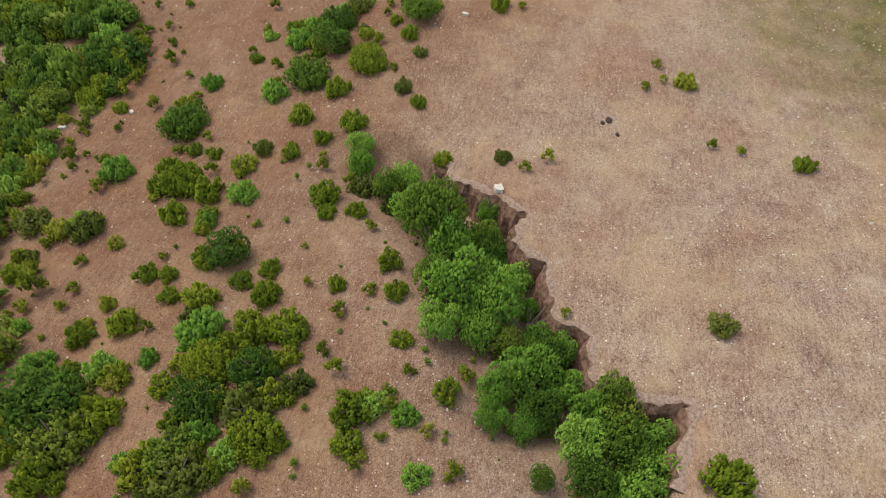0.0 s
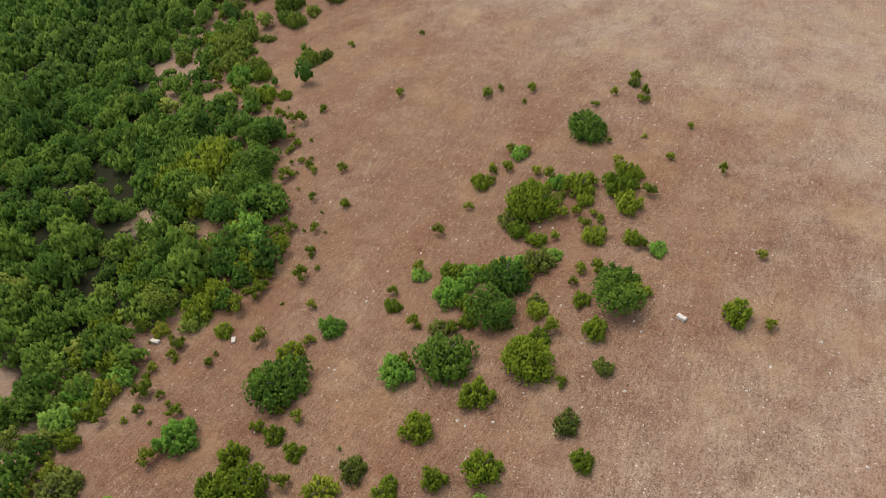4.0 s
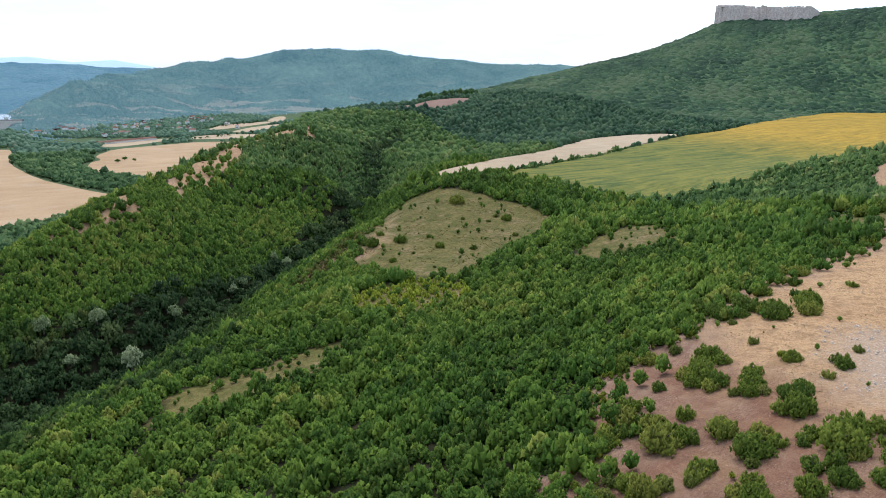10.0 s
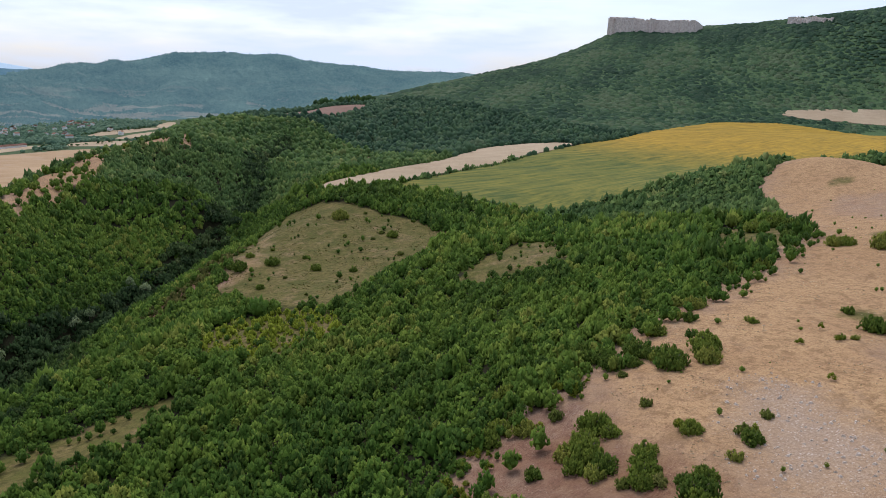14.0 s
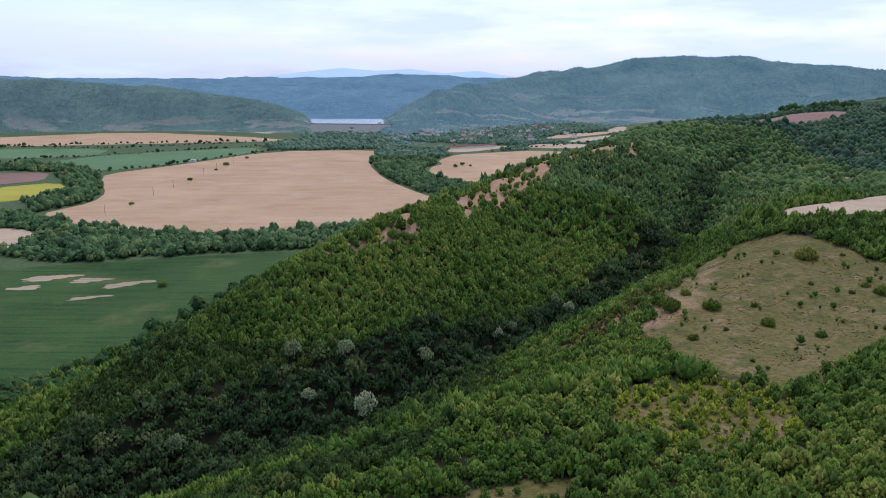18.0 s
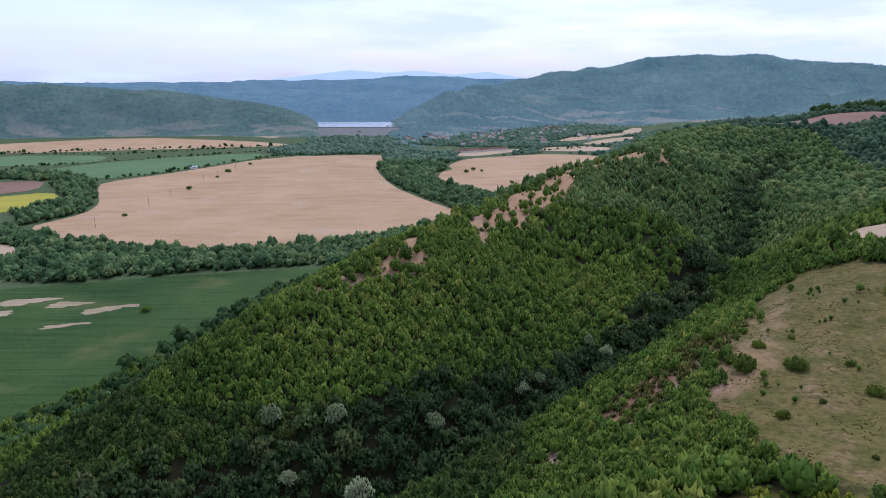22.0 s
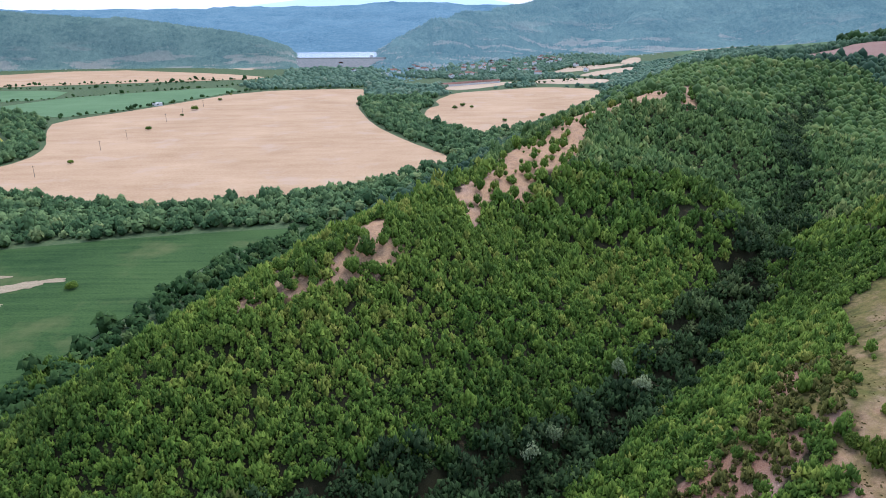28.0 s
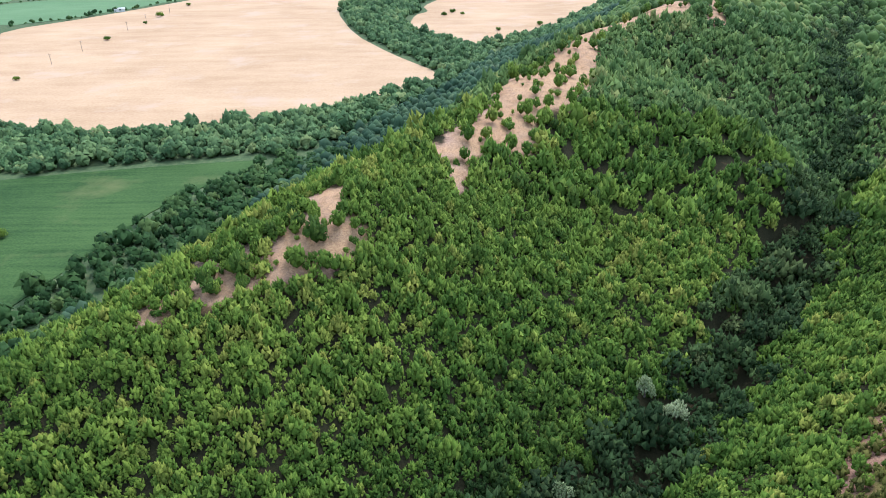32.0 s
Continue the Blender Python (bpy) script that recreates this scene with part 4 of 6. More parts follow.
def cap(seed):
    """A crown kilometres off: a blunt five-sided tip."""
    rng = np.random.default_rng(seed)
    a = np.arange(5) * 1.2566 + rng.uniform(-0.25, 0.25, 5)
    r = rng.uniform(0.85, 1.2, 5)
    v = np.concatenate([np.stack([r * np.cos(a), r * np.sin(a), np.full(5, -0.2)], 1), [[0.1, -0.05, 0.7]]])
    return v, np.array([(k, (k + 1) % 5, 5) for k in range(5)])


def lobed(seed, lobes, count, wide, long, squash=1.0, core=0.5, sides=4):
    """A crown of radius one built of several uneven lobes, each set with tufts of leaves."""
    rng = np.random.default_rng(seed)
    a = np.arange(lobes) * 2.39996 + rng.uniform(0, 6)
    out = np.where(np.arange(lobes) == 0, 0.08, rng.uniform(0.38, 0.62, lobes))
    size = rng.uniform(0.40, 0.58, lobes)
    mid = np.stack([out * np.cos(a), out * np.sin(a), rng.uniform(0.35, 0.8, lobes) - out * 0.35 + 0.1], 1)
    verts, faces, base = [], [], 0
    for k in range(lobes):
        v, f = tufted(seed * 31 + k, max(5, int(count * size[k] ** 2 / (size ** 2).sum())), wide / size[k], long / size[k], 1.0, sides, core)
        verts.append((v - np.array([0, 0, 0.75])) * size[k] + mid[k])
        faces.append(f + base)
        base += len(v)
    v = np.concatenate(verts)
    v[:, 2] = np.maximum(v[:, 2], 0.02) * squash
    return v, np.concatenate(faces)


def woods(name, label, material, shapes, spots, seed, category="trees", rise=(1.0, 1.75)):
    """Many crowns joined into one mesh. spots: rows of x, y, z, radius, tint."""
    rng = np.random.default_rng(seed)
    spots = np.asarray(spots)
    which = rng.integers(0, len(shapes), len(spots))
    vs, fs, tints, base = [], [], [], 0
    for k, (v, f) in enumerate(shapes):
        s = spots[which == k]
        if not len(s):
            continue
        a = rng.uniform(0, 2 * math.pi, len(s))
        ca, sa = np.cos(a)[:, None], np.sin(a)[:, None]
        r = s[:, 3:4]
        tall = rng.uniform(*rise, len(s))[:, None]
        x = (v[None, :, 0] * ca - v[None, :, 1] * sa) * r + s[:, 0:1]
        y = (v[None, :, 0] * sa + v[None, :, 1] * ca) * r + s[:, 1:2]
        z = v[None, :, 2] * r * tall + s[:, 2:3]
        vs.append(np.stack([x, y, z], -1).reshape(-1, 3))
        fs.append((f[None] + (np.arange(len(s)) * len(v))[:, None, None]).reshape(-1, 3) + base)
        tints.append(np.repeat(s[:, 4], len(v)))
        base += len(s) * len(v)
    me = mesh_from(name, np.concatenate(vs), np.concatenate(fs), material, True)
    scalar(me, "tint", np.concatenate(tints))
    return tagged(new(name, me), label, category, kind="stuff")


def jittered(x0, x1, y0, y1, step, seed):
    rng = np.random.default_rng(seed)
    x, y = np.meshgrid(np.arange(x0, x1, step), np.arange(y0, y1, step * 0.87))
    x = x + (np.arange(x.shape[0]) % 2)[:, None] * step / 2
    x, y = x.ravel(), y.ravel()
    return x + rng.uniform(-0.4, 0.4, len(x)) * step, y + rng.uniform(-0.4, 0.4, len(x)) * step, rng


def open_ground(x, y, margin=1.2):
    """Where no wood stands."""
    wx, wy = wobble(x, y, margin)
    out = inside(PLATEAU, wx, wy) | inside(CLEARING, wx, wy)
    for g in GLADES:
        out |= inside(g, *wobble(x, y, 1.0))
    for _, _, _, poly in FIELDS:
        out |= inside(poly, x, y)
    return out


def in_ravine(x, y):
    return inside(RAVINE, *wobble(x, y, 2.5))


def stand(x, y, rng, radius, spread_by, sink=0.25, clumps=0.0):
    """Rows for woods(), with tints in drifts."""
    r = radius * (1 + spread_by * np.clip(rng.normal(0, 0.75, len(x)) + 0.5 * rng.exponential(0.6, len(x)) - 0.3, -1, 2.2))
    drift = 0.48 + 0.13 * np.sin(x * 0.045 + 1.7 * np.sin(y * 0.031)) + 0.12 * np.sin(y * 0.09 - x * 0.06)
    tint = np.clip(drift + rng.normal(0, 0.24, len(x)), 0, 1)
    if clumps:  # crowns swell in the middle of a clump and sink towards its rim
        cx, cy, _ = jittered(x.min() - 9, x.max() + 9, y.min() - 9, y.max() + 9, clumps, len(x))
        heart = np.concatenate([np.sqrt((((a[:, None] - cx) ** 2 + (b[:, None] - cy) ** 2).min(1))) for a, b in zip(np.array_split(x, 40), np.array_split(y, 40))])
        swell = 1 - np.clip(heart / clumps / 0.62, 0, 1) ** 2
        r = r * (0.78 + 0.42 * swell)
        return np.stack([x, y, surface(x, y) - sink * r + (swell - 0.65) * clumps * 0.2, r, tint], 1)
    return np.stack([x, y, surface(x, y) - sink * r, r, tint], 1)


# below x 135 the band widens, spreading the shade-darkened leaves up the ridge
RAVINE = [(x + 3, y - 4) for x, y, _ in LIE["ravine"][1:]] + [(x - 7 - 0.2 * max(0, 135 - x), y + 8 + 0.22 * max(0, 135 - x)) for x, y, _ in LIE["ravine"][:0:-1]]
NEAREST = [lobed(k + 90, 5 + k % 3, 120, 0.11, 0.21, 1.0, sides=3, core=0.42) for k in range(9)]
SLENDER = [flame(k + 700, 18, 0.3, 0.5) for k in range(10)]
THIN = [flame(k + 760, 11, 0.4, 0.6) for k in range(8)]
DENSE = [flame(k + 740, 36, 0.23, 0.3) for k in range(10)]
VALLEY = [tufted(k + 780, 13, 0.36, 0.4, 0.78, sides=3, core=0.7) for k in range(8)]
FINE = [tufted(k, 28, 0.22, 0.44, 0.95, sides=3, core=0.62) for k in range(8)]
MEDIUM = [tufted(20 + k, 14, 0.31, 0.58, 0.95, sides=3, core=0.62) for k in range(8)]
COARSE = [lumpy(50 + k, 2) for k in range(8)]
ROUND = [lumpy(80 + k, 1) for k in range(6)]
DISTANT = [dome(60 + k) for k in range(8)]
CAPS = [cap(820 + k) for k in range(8)]

x, y, rng = jittered(-70, 330, 20, 262, 2.45, 1)
keep = ~open_ground(x, y) & (np.hypot(x - 86.7, y - 50.5) > 4) & (x + y > 60) & (x > -40 + 0.2 * y)
x, y = x[keep], y[keep]
near = (x > 20) & (y < 250) & (x < 250)
close = near & (x < 118) & (y < 104)
lone = np.zeros(len(x), bool)
lone[close] = ((x[close][:, None] - x) ** 2 + (y[close][:, None] - y) ** 2 < 30).sum(1) < 6
thin = ~near & (rng.uniform(size=len(x)) < 0.25)
lone |= thin
x, y, near, close = x[~lone], y[~lone], near[~lone], close[~lone]
rows = stand(x[close], y[close], rng, 1.7, 0.3, clumps=6.5)
rows[:, 4] = np.clip(rows[:, 4] + 0.14, 0, 1)
woods("edge_woods", "dense green scrub oak wood at the plateau's edge", OAK_LEAF, NEAREST, rows, 19)
# low ground takes the oak leaves with shade in their colour
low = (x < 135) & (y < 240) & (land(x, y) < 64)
mid = near & ~close & ~low
woods("scrub_woods", "dense green scrub oak wood on the near slope", OAK_LEAF, DENSE, stand(x[mid], y[mid], rng, 1.6, 0.3, clumps=7.0), 1, rise=(0.95, 1.6))
mid = near & ~close & low
woods("mature_woods", "oak wood on the steep slope, leaves darkened for shade", SHADED_OAK_LEAF, DENSE, stand(x[mid], y[mid], rng, 1.65, 0.3, clumps=7.0), 31, rise=(0.95, 1.6))
woods("mature_woods", "oak wood at the slope's foot, leaves darkened for shade", SHADED_OAK_LEAF, MEDIUM, stand(x[~near & low], y[~near & low], rng, 1.9, 0.3, clumps=7.5), 32)
near |= low
woods("slope_scrub", "green scrub oak wood on the lower slope", OAK_LEAF, MEDIUM, stand(x[~near], y[~near], rng, 1.85, 0.3, clumps=7.5), 17)
x, y, rng = jittered(-170, 10, 20, 262, 4.6, 37)
keep = ~open_ground(x, y) & (land(x, y) > 2) & ((x < -39 + 0.2 * y) | (x + y < 61))
woods("slope_woods", "green oak wood falling away west of the plateau", HAZED_OAK_LEAF, ROUND, stand(x[keep], y[keep], rng, 3.0, 0.35), 38)
x, y, rng = jittered(-150, 330, 262, 470, 1.75, 2)
keep = ~open_ground(x, y) & ((land(x, y) > 1) | (x > -80)) & ~in_ravine(x, y)
x, y = x[keep], y[keep]
near = (x < 250) & (x > -20) & (y < 425)
# the ridge's foot takes the shade-darkened oak leaves too
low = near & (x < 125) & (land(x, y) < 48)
woods("mature_woods", "oak wood at the ridge's foot, leaves darkened for shade", SHADED_OAK_LEAF, SLENDER, stand(x[low], y[low], rng, 1.4, 0.3, clumps=5.5), 34, rise=(0.95, 1.6))
near &= ~low
rows = stand(x[near], y[near], rng, 1.32, 0.28, clumps=5.5)
rows[:, 4] = np.clip(rows[:, 4] + 0.3 * np.clip((rows[:, 2] - 60) / 14, -0.3, 1) * (rows[:, 0] < 135), 0, 1)
woods("ridge_woods", "dense green oak wood on the ridge and ravine", OAK_LEAF, SLENDER, rows, 2, rise=(0.95, 1.6))
near |= low | (rng.uniform(size=len(x)) < 0.64)
woods("ridge_woods", "dense green oak wood beyond the ridge", OAK_LEAF, SLENDER, stand(x[~near], y[~near], rng, 1.95, 0.35, clumps=7.0), 21, rise=(0.95, 1.6))
x, y, rng = jittered(90, 430, 470, 760, 2.9, 3)
keep = ~open_ground(x, y) & (land(x, y) > 30)
x, y = x[keep], y[keep]
near = (y < 600) & (x < 330)
woods("spur_woods", "green oak woods on the ridge's spur", HAZED_OAK_LEAF, THIN, stand(x[near], y[near], rng, 1.8, 0.35, clumps=8.0), 33, rise=(0.95, 1.6))
woods("far_slope_woods", "green oak woods on the far slope", HAZED_OAK_LEAF, ROUND, stand(x[~near], y[~near], rng, 2.0, 0.35, clumps=9.0), 3)
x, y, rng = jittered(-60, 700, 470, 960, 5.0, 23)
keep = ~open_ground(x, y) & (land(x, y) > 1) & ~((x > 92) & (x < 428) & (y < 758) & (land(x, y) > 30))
woods("far_slope_woods", "green woods below the far mountain", HAZED_FAR_LEAF, ROUND, stand(x[keep], y[keep], rng, 2.8, 0.35), 24)
x, y, rng = jittered(330, 620, 150, 470, 3.4, 4)
keep = ~open_ground(x, y)
woods("hedge_woods", "green hedge woods beside the sunflowers", HAZED_OAK_LEAF, THIN, stand(x[keep], y[keep], rng, 2.2, 0.35, clumps=8.0), 4, rise=(0.8, 1.3))
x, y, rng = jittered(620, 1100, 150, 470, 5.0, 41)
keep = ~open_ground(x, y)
woods("hedge_woods", "green hedge woods far beside the sunflowers", HAZED_OAK_LEAF, COARSE, stand(x[keep], y[keep], rng, 2.8, 0.3), 42)
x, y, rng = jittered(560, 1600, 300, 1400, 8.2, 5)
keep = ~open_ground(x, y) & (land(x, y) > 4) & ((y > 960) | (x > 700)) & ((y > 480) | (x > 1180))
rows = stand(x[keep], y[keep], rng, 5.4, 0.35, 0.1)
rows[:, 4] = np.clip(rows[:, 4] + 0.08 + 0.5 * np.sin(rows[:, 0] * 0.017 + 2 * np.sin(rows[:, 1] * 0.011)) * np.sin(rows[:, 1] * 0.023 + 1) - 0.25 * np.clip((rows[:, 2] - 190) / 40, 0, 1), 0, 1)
woods("mountain_woods", "dark green woods on the mountain side", HAZED_FAR_LEAF, DISTANT, rows, 5, rise=(0.7, 1.1))

# trees of the valley floor
BELTS = [
    [(128, 858), (102, 818), (31, 748), (-42, 714), (-90, 699), (-158, 715), (-238, 748), (-330, 806), (-420, 840), (-420, 780), (-262, 720), (-245, 636), (-198, 612), (-167, 619), (-96, 640), (-26, 655), (20, 660), (40, 660), (80, 735), (140, 838)],
    [(-12, 1455), (4, 1350), (0, 1237), (39, 1062), (88, 950), (132, 862), (160, 870), (180, 960), (160, 1020), (135, 1050), (88, 1105), (84, 1167), (108, 1240), (100, 1290), (150, 1400), (120, 1470), (60, 1500)],
    [(-560, 1235), (-410, 1138), (-362, 1040), (-312, 945), (-298, 880), (-325, 815), (-370, 880), (-355, 968), (-405, 1038), (-470, 1140), (-600, 1160)],
    [(-150, 318), (-82, 402), (-58, 446), (-38, 519), (-20, 591), (25, 655), (75, 655), (38, 580), (18, 505), (0, 445), (-36, 390), (-110, 312)],
    [(-206, 1648), (-250, 1520), (-200, 1450), (-10, 1470), (60, 1500), (20, 1640), (-150, 1700)],
    [(-230, 1990), (-206, 1680), (40, 1640), (300, 1530), (420, 1560), (330, 1700), (520, 1900), (620, 2000), (560, 2250), (300, 2350), (60, 2250), (-40, 2150)],
    [(150, 1400), (218, 1425), (300, 1460), (400, 1425), (560, 1520), (440, 1600), (292, 1510), (100, 1500)],
    [(440, 1600), (560, 1520), (900, 1700), (1000, 2150), (860, 2150), (700, 1980), (560, 1880)],
    [(392, 1412), (374, 1290), (320, 1198), (274, 1106), (222, 1038), (168, 983), (215, 950), (330, 1050), (430, 1200), (480, 1400)],
]
x, y, rng = jittered(-620, 480, 300, 1320, 6.4, 6)
keep = np.zeros(len(x), bool)
for k, b in enumerate(BELTS):
    keep |= inside(b, *wobble(x, y, 3))
keep &= ~open_ground(x, y)
foot = keep & inside(BELTS[3], *wobble(x, y, 3))
woods("foot_woods", "dark green trees below the ridge beside the maize", DARK_LEAF, VALLEY, stand(x[foot], y[foot], rng, 3.3, 0.35, 0.1), 36)
keep &= ~foot
woods("river_woods", "dark green tall trees along the valley river", HAZED_RIVER_LEAF, VALLEY, stand(x[keep], y[keep], rng, 4.0, 0.35, 0.1), 6)
x, y, rng = jittered(-700, 1100, 1320, 2400, 8.0, 7)
keep = np.zeros(len(x), bool)
for b in BELTS:
    keep |= inside(b, *wobble(x, y, 6))
keep &= ~open_ground(x, y) & (rng.uniform(size=len(x)) < 0.9) & ~((y > 1850) & (x < 20)) & ~open_ground(x + 9, y + 42) & ~open_ground(x + 4, y + 20)
woods("village_woods", "green trees around the village houses", HAZED_GARDEN_LEAF, ROUND, stand(x[keep], y[keep], rng, 4.2, 0.4, 0.1), 7, rise=(0.75, 1.2))
HEDGES = [[(545, 234), (620, 240), (700, 250)], [(560, 240), (640, 246)], [(-520, 1350), (-360, 1455), (-250, 1530)], [(-620, 1300), (-505, 1345)], [(-780, 1515), (-540, 1490), (-300, 1610), (-200, 1650)], [(-900, 1500), (-640, 1560), (-330, 1640)], [(-406, 1138), (-330, 1215), (-220, 1430), (-15, 1465)], [(250, 1470), (440, 1580)], [(540, 1900), (360, 1740)], [(-480, 1140), (-560, 1240), (-900, 1300)]]
rows = []
rng = np.random.default_rng(8)
for h in HEDGES:
    q = np.array(spread([(a, b, 0) for a, b in h], 6.5))
    q = q[rng.uniform(size=len(q)) < 0.75]
    rows.append(stand(q[:, 0] + rng.normal(0, 3, len(q)), q[:, 1] + rng.normal(0, 3, len(q)), rng, 2.5, 0.5, 0.0))
woods("hedgerow", "dark green hedgerow trees between fields", DARK_LEAF, COARSE, np.concatenate(rows), 8, "hedge")

# single trees and thickets over the far hills' slopes, in the hills' own haze-glowing paint
rng = np.random.default_rng(44)
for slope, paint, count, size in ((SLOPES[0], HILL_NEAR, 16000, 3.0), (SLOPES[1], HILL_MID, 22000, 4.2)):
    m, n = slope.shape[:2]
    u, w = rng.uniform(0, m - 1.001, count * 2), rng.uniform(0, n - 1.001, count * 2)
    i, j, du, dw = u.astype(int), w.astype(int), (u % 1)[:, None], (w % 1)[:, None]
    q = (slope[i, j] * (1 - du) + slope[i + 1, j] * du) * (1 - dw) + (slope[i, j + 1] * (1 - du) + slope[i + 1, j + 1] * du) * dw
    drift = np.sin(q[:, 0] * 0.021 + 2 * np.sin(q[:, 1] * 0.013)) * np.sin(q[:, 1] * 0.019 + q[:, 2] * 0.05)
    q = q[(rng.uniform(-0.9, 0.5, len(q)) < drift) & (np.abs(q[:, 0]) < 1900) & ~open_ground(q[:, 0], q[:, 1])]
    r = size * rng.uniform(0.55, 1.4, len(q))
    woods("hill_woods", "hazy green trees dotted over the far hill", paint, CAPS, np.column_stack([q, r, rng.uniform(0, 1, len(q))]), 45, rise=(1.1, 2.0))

# the ravine's tall dark trees, their leaf colour deepened for its shade
rng = np.random.default_rng(9)
TALL = [lobed(500 + k, 5, 60, 0.14, 0.26, 0.95, core=0.3, sides=3) for k in range(5)]
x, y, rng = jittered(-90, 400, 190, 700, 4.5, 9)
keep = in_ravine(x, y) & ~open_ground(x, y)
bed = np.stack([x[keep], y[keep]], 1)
woods("ravine_woods", "tall dark green trees down in the ravine", SHADED_RAVINE_LEAF, TALL, stand(bed[:, 0], bed[:, 1], rng, 3.5, 0.35, 0.2), 9)
pine = np.stack([rng.uniform(545, 640, 45), rng.uniform(960, 990, 45)], 1)
woods("pine_clump", "dark pine clump on the skyline", DARK_LEAF, COARSE, stand(pine[:, 0], pine[:, 1], rng, 5.5, 0.3, 0.0), 10)


# ---- ground litter: tufts and stones ----
def tufts(name, label, material, x, y, rng, tall, wide, category="grass"):
    """Small fans of blades, joined."""
    n = len(x)
    z = surface(x, y)
    a = rng.uniform(0, math.pi, n)
    h, w = tall * rng.uniform(0.5, 1.4, n), wide * rng.uniform(0.5, 1.5, n)
    vs = []
    for k in range(3):
        b = a + k * 1.05
        cx, cy = np.cos(b) * w, np.sin(b) * w
        lean = rng.normal(0, 0.5, (n, 2)) * h[:, None]
        vs += [np.stack([x - cx, y - cy, z - 0.02], 1), np.stack([x + cx, y + cy, z - 0.02], 1), np.stack([x + lean[:, 0], y + lean[:, 1], z + h], 1)]
    v = np.stack(vs, 1).reshape(-1, 3)
    me = mesh_from(name, v, np.arange(len(v)).reshape(-1, 3), material)
    scalar(me, "tint", np.repeat(np.clip(rng.normal(0.5, 0.25, n), 0, 1), 9))
    return tagged(new(name, me), label, category, kind="stuff")


def stones(name, label, x, y, rng, low, high, material):
    bm = bmesh.new()
    bmesh.ops.create_cone(bm, cap_ends=True, cap_tris=True, segments=5, radius1=1, radius2=0.45, depth=1.3)
    bmesh.ops.triangulate(bm, faces=bm.faces[:])
    sv = np.array([q.co[:] for q in bm.verts])
    sf = np.array([[q.index for q in g.verts] for g in bm.faces])
    bm.free()
    n = len(x)
    r = low + (high - low) * rng.uniform(0, 1, n) ** 3
    v = sv[None] * (1 + rng.uniform(-0.35, 0.35, (n, len(sv), 1))) * np.stack([r, r * rng.uniform(0.5, 1, n), r * 0.55], 1)[:, None]
    a = rng.uniform(0, 6.28, n)
    ca, sa = np.cos(a)[:, None], np.sin(a)[:, None]
    v = np.stack([v[..., 0] * ca - v[..., 1] * sa + x[:, None], v[..., 0] * sa + v[..., 1] * ca + y[:, None], v[..., 2] + (surface(x, y) + r * 0.2)[:, None]], -1)
    f = (sf[None] + (np.arange(n) * len(sv))[:, None, None]).reshape(-1, 3)
    return tagged(new(name, mesh_from(name, v.reshape(-1, 3), f, material)), label, "stones", kind="stuff")


rng = np.random.default_rng(11)
x, y = rng.uniform(5, 150, 17000), rng.uniform(-45, 75, 17000)
keep = inside(PLATEAU, x, y) & (from_pit(x, y) < 0.1) | (from_pit(x, y) > 9) & inside(PLATEAU, x, y)
tufts("dry_grass", "short dry grass tufts on stony earth", DRY_GRASS, x[keep], y[keep], rng, 0.07, 0.10)
x, y = rng.uniform(120, 330, 18000), rng.uniform(10, 175, 18000)
keep = (np.sin(x * 0.35 + 2 * np.sin(y * 0.21)) * np.sin(y * 0.4 + np.sin(x * 0.17)) > 0.25) & inside(GOLDEN, *wobble(x, y, 3)) & inside(PLATEAU, x, y) & ~inside(GRAVEL, x, y) & ~inside(WORN[0], x, y)
tufts("dry_grass", "golden dry grass on the hilltop", DRY_GRASS, x[keep], y[keep], rng, 0.12, 0.22)
x, y = rng.uniform(160, 290, 9000), rng.uniform(245, 400, 9000)
keep = inside(CLEARING, *wobble(x, y, 2)) & (np.sin(x * 0.21 + 2 * np.sin(y * 0.13)) * np.sin(y * 0.23 + np.sin(x * 0.11)) > 0.1)
tufts("rough_grass", "rough olive grass in the clearing", GREEN_GRASS, x[keep], y[keep], rng, 0.16, 0.34)
x, y = rng.uniform(5, 110, 3600), rng.uniform(-45, 60, 3600)
keep = inside(PLATEAU, x, y) & (np.abs(from_pit(x, y) - 4) > 4.2)
stones("loose_stones", "small pale stones scattered on bare earth", x[keep], y[keep], rng, 0.035, 0.17, STONE)
x, y = rng.uniform(155, 190, 1300), rng.uniform(76, 112, 1300)
keep = inside(GRAVEL, *wobble(x, y, 1.5))
stones("rubble", "grey limestone rubble on worn ground", x[keep], y[keep], rng, 0.06, 0.4, GREY_STONE)


# ---- shrubs and trees that stand alone ----
def clustered(name, seed, stems, count, wide, long, material):
    """A shrub of radius one: upright leafy stems of uneven height that stand close together."""
    rng = np.random.default_rng(seed)
    a = np.arange(stems) * 2.39996 + rng.uniform(0, 6)
    out = 0.66 * np.sqrt((np.arange(stems) + 0.3) / stems) * rng.uniform(0.85, 1.1, stems)
    verts, faces, base = [], [], 0
    for k in range(stems):
        size = rng.uniform(0.3, 0.46)
        tall = rng.uniform(0.62, 1.0) * (1 - 0.45 * out[k])
        v, f = flame(seed * 37 + k, count, wide / size, long / tall)
        v = v * np.array([size, size, tall]) + np.array([v[:, 2] * 0.16 * math.cos(a[k]) * out[k], v[:, 2] * 0.16 * math.sin(a[k]) * out[k], v[:, 2] * 0]).T
        verts.append(v + np.array([out[k] * math.cos(a[k]), out[k] * math.sin(a[k]), -0.06]))
        faces.append(f + base)
        base += len(v)
    return mesh_from(name, np.concatenate(verts), np.concatenate(faces), material, True)


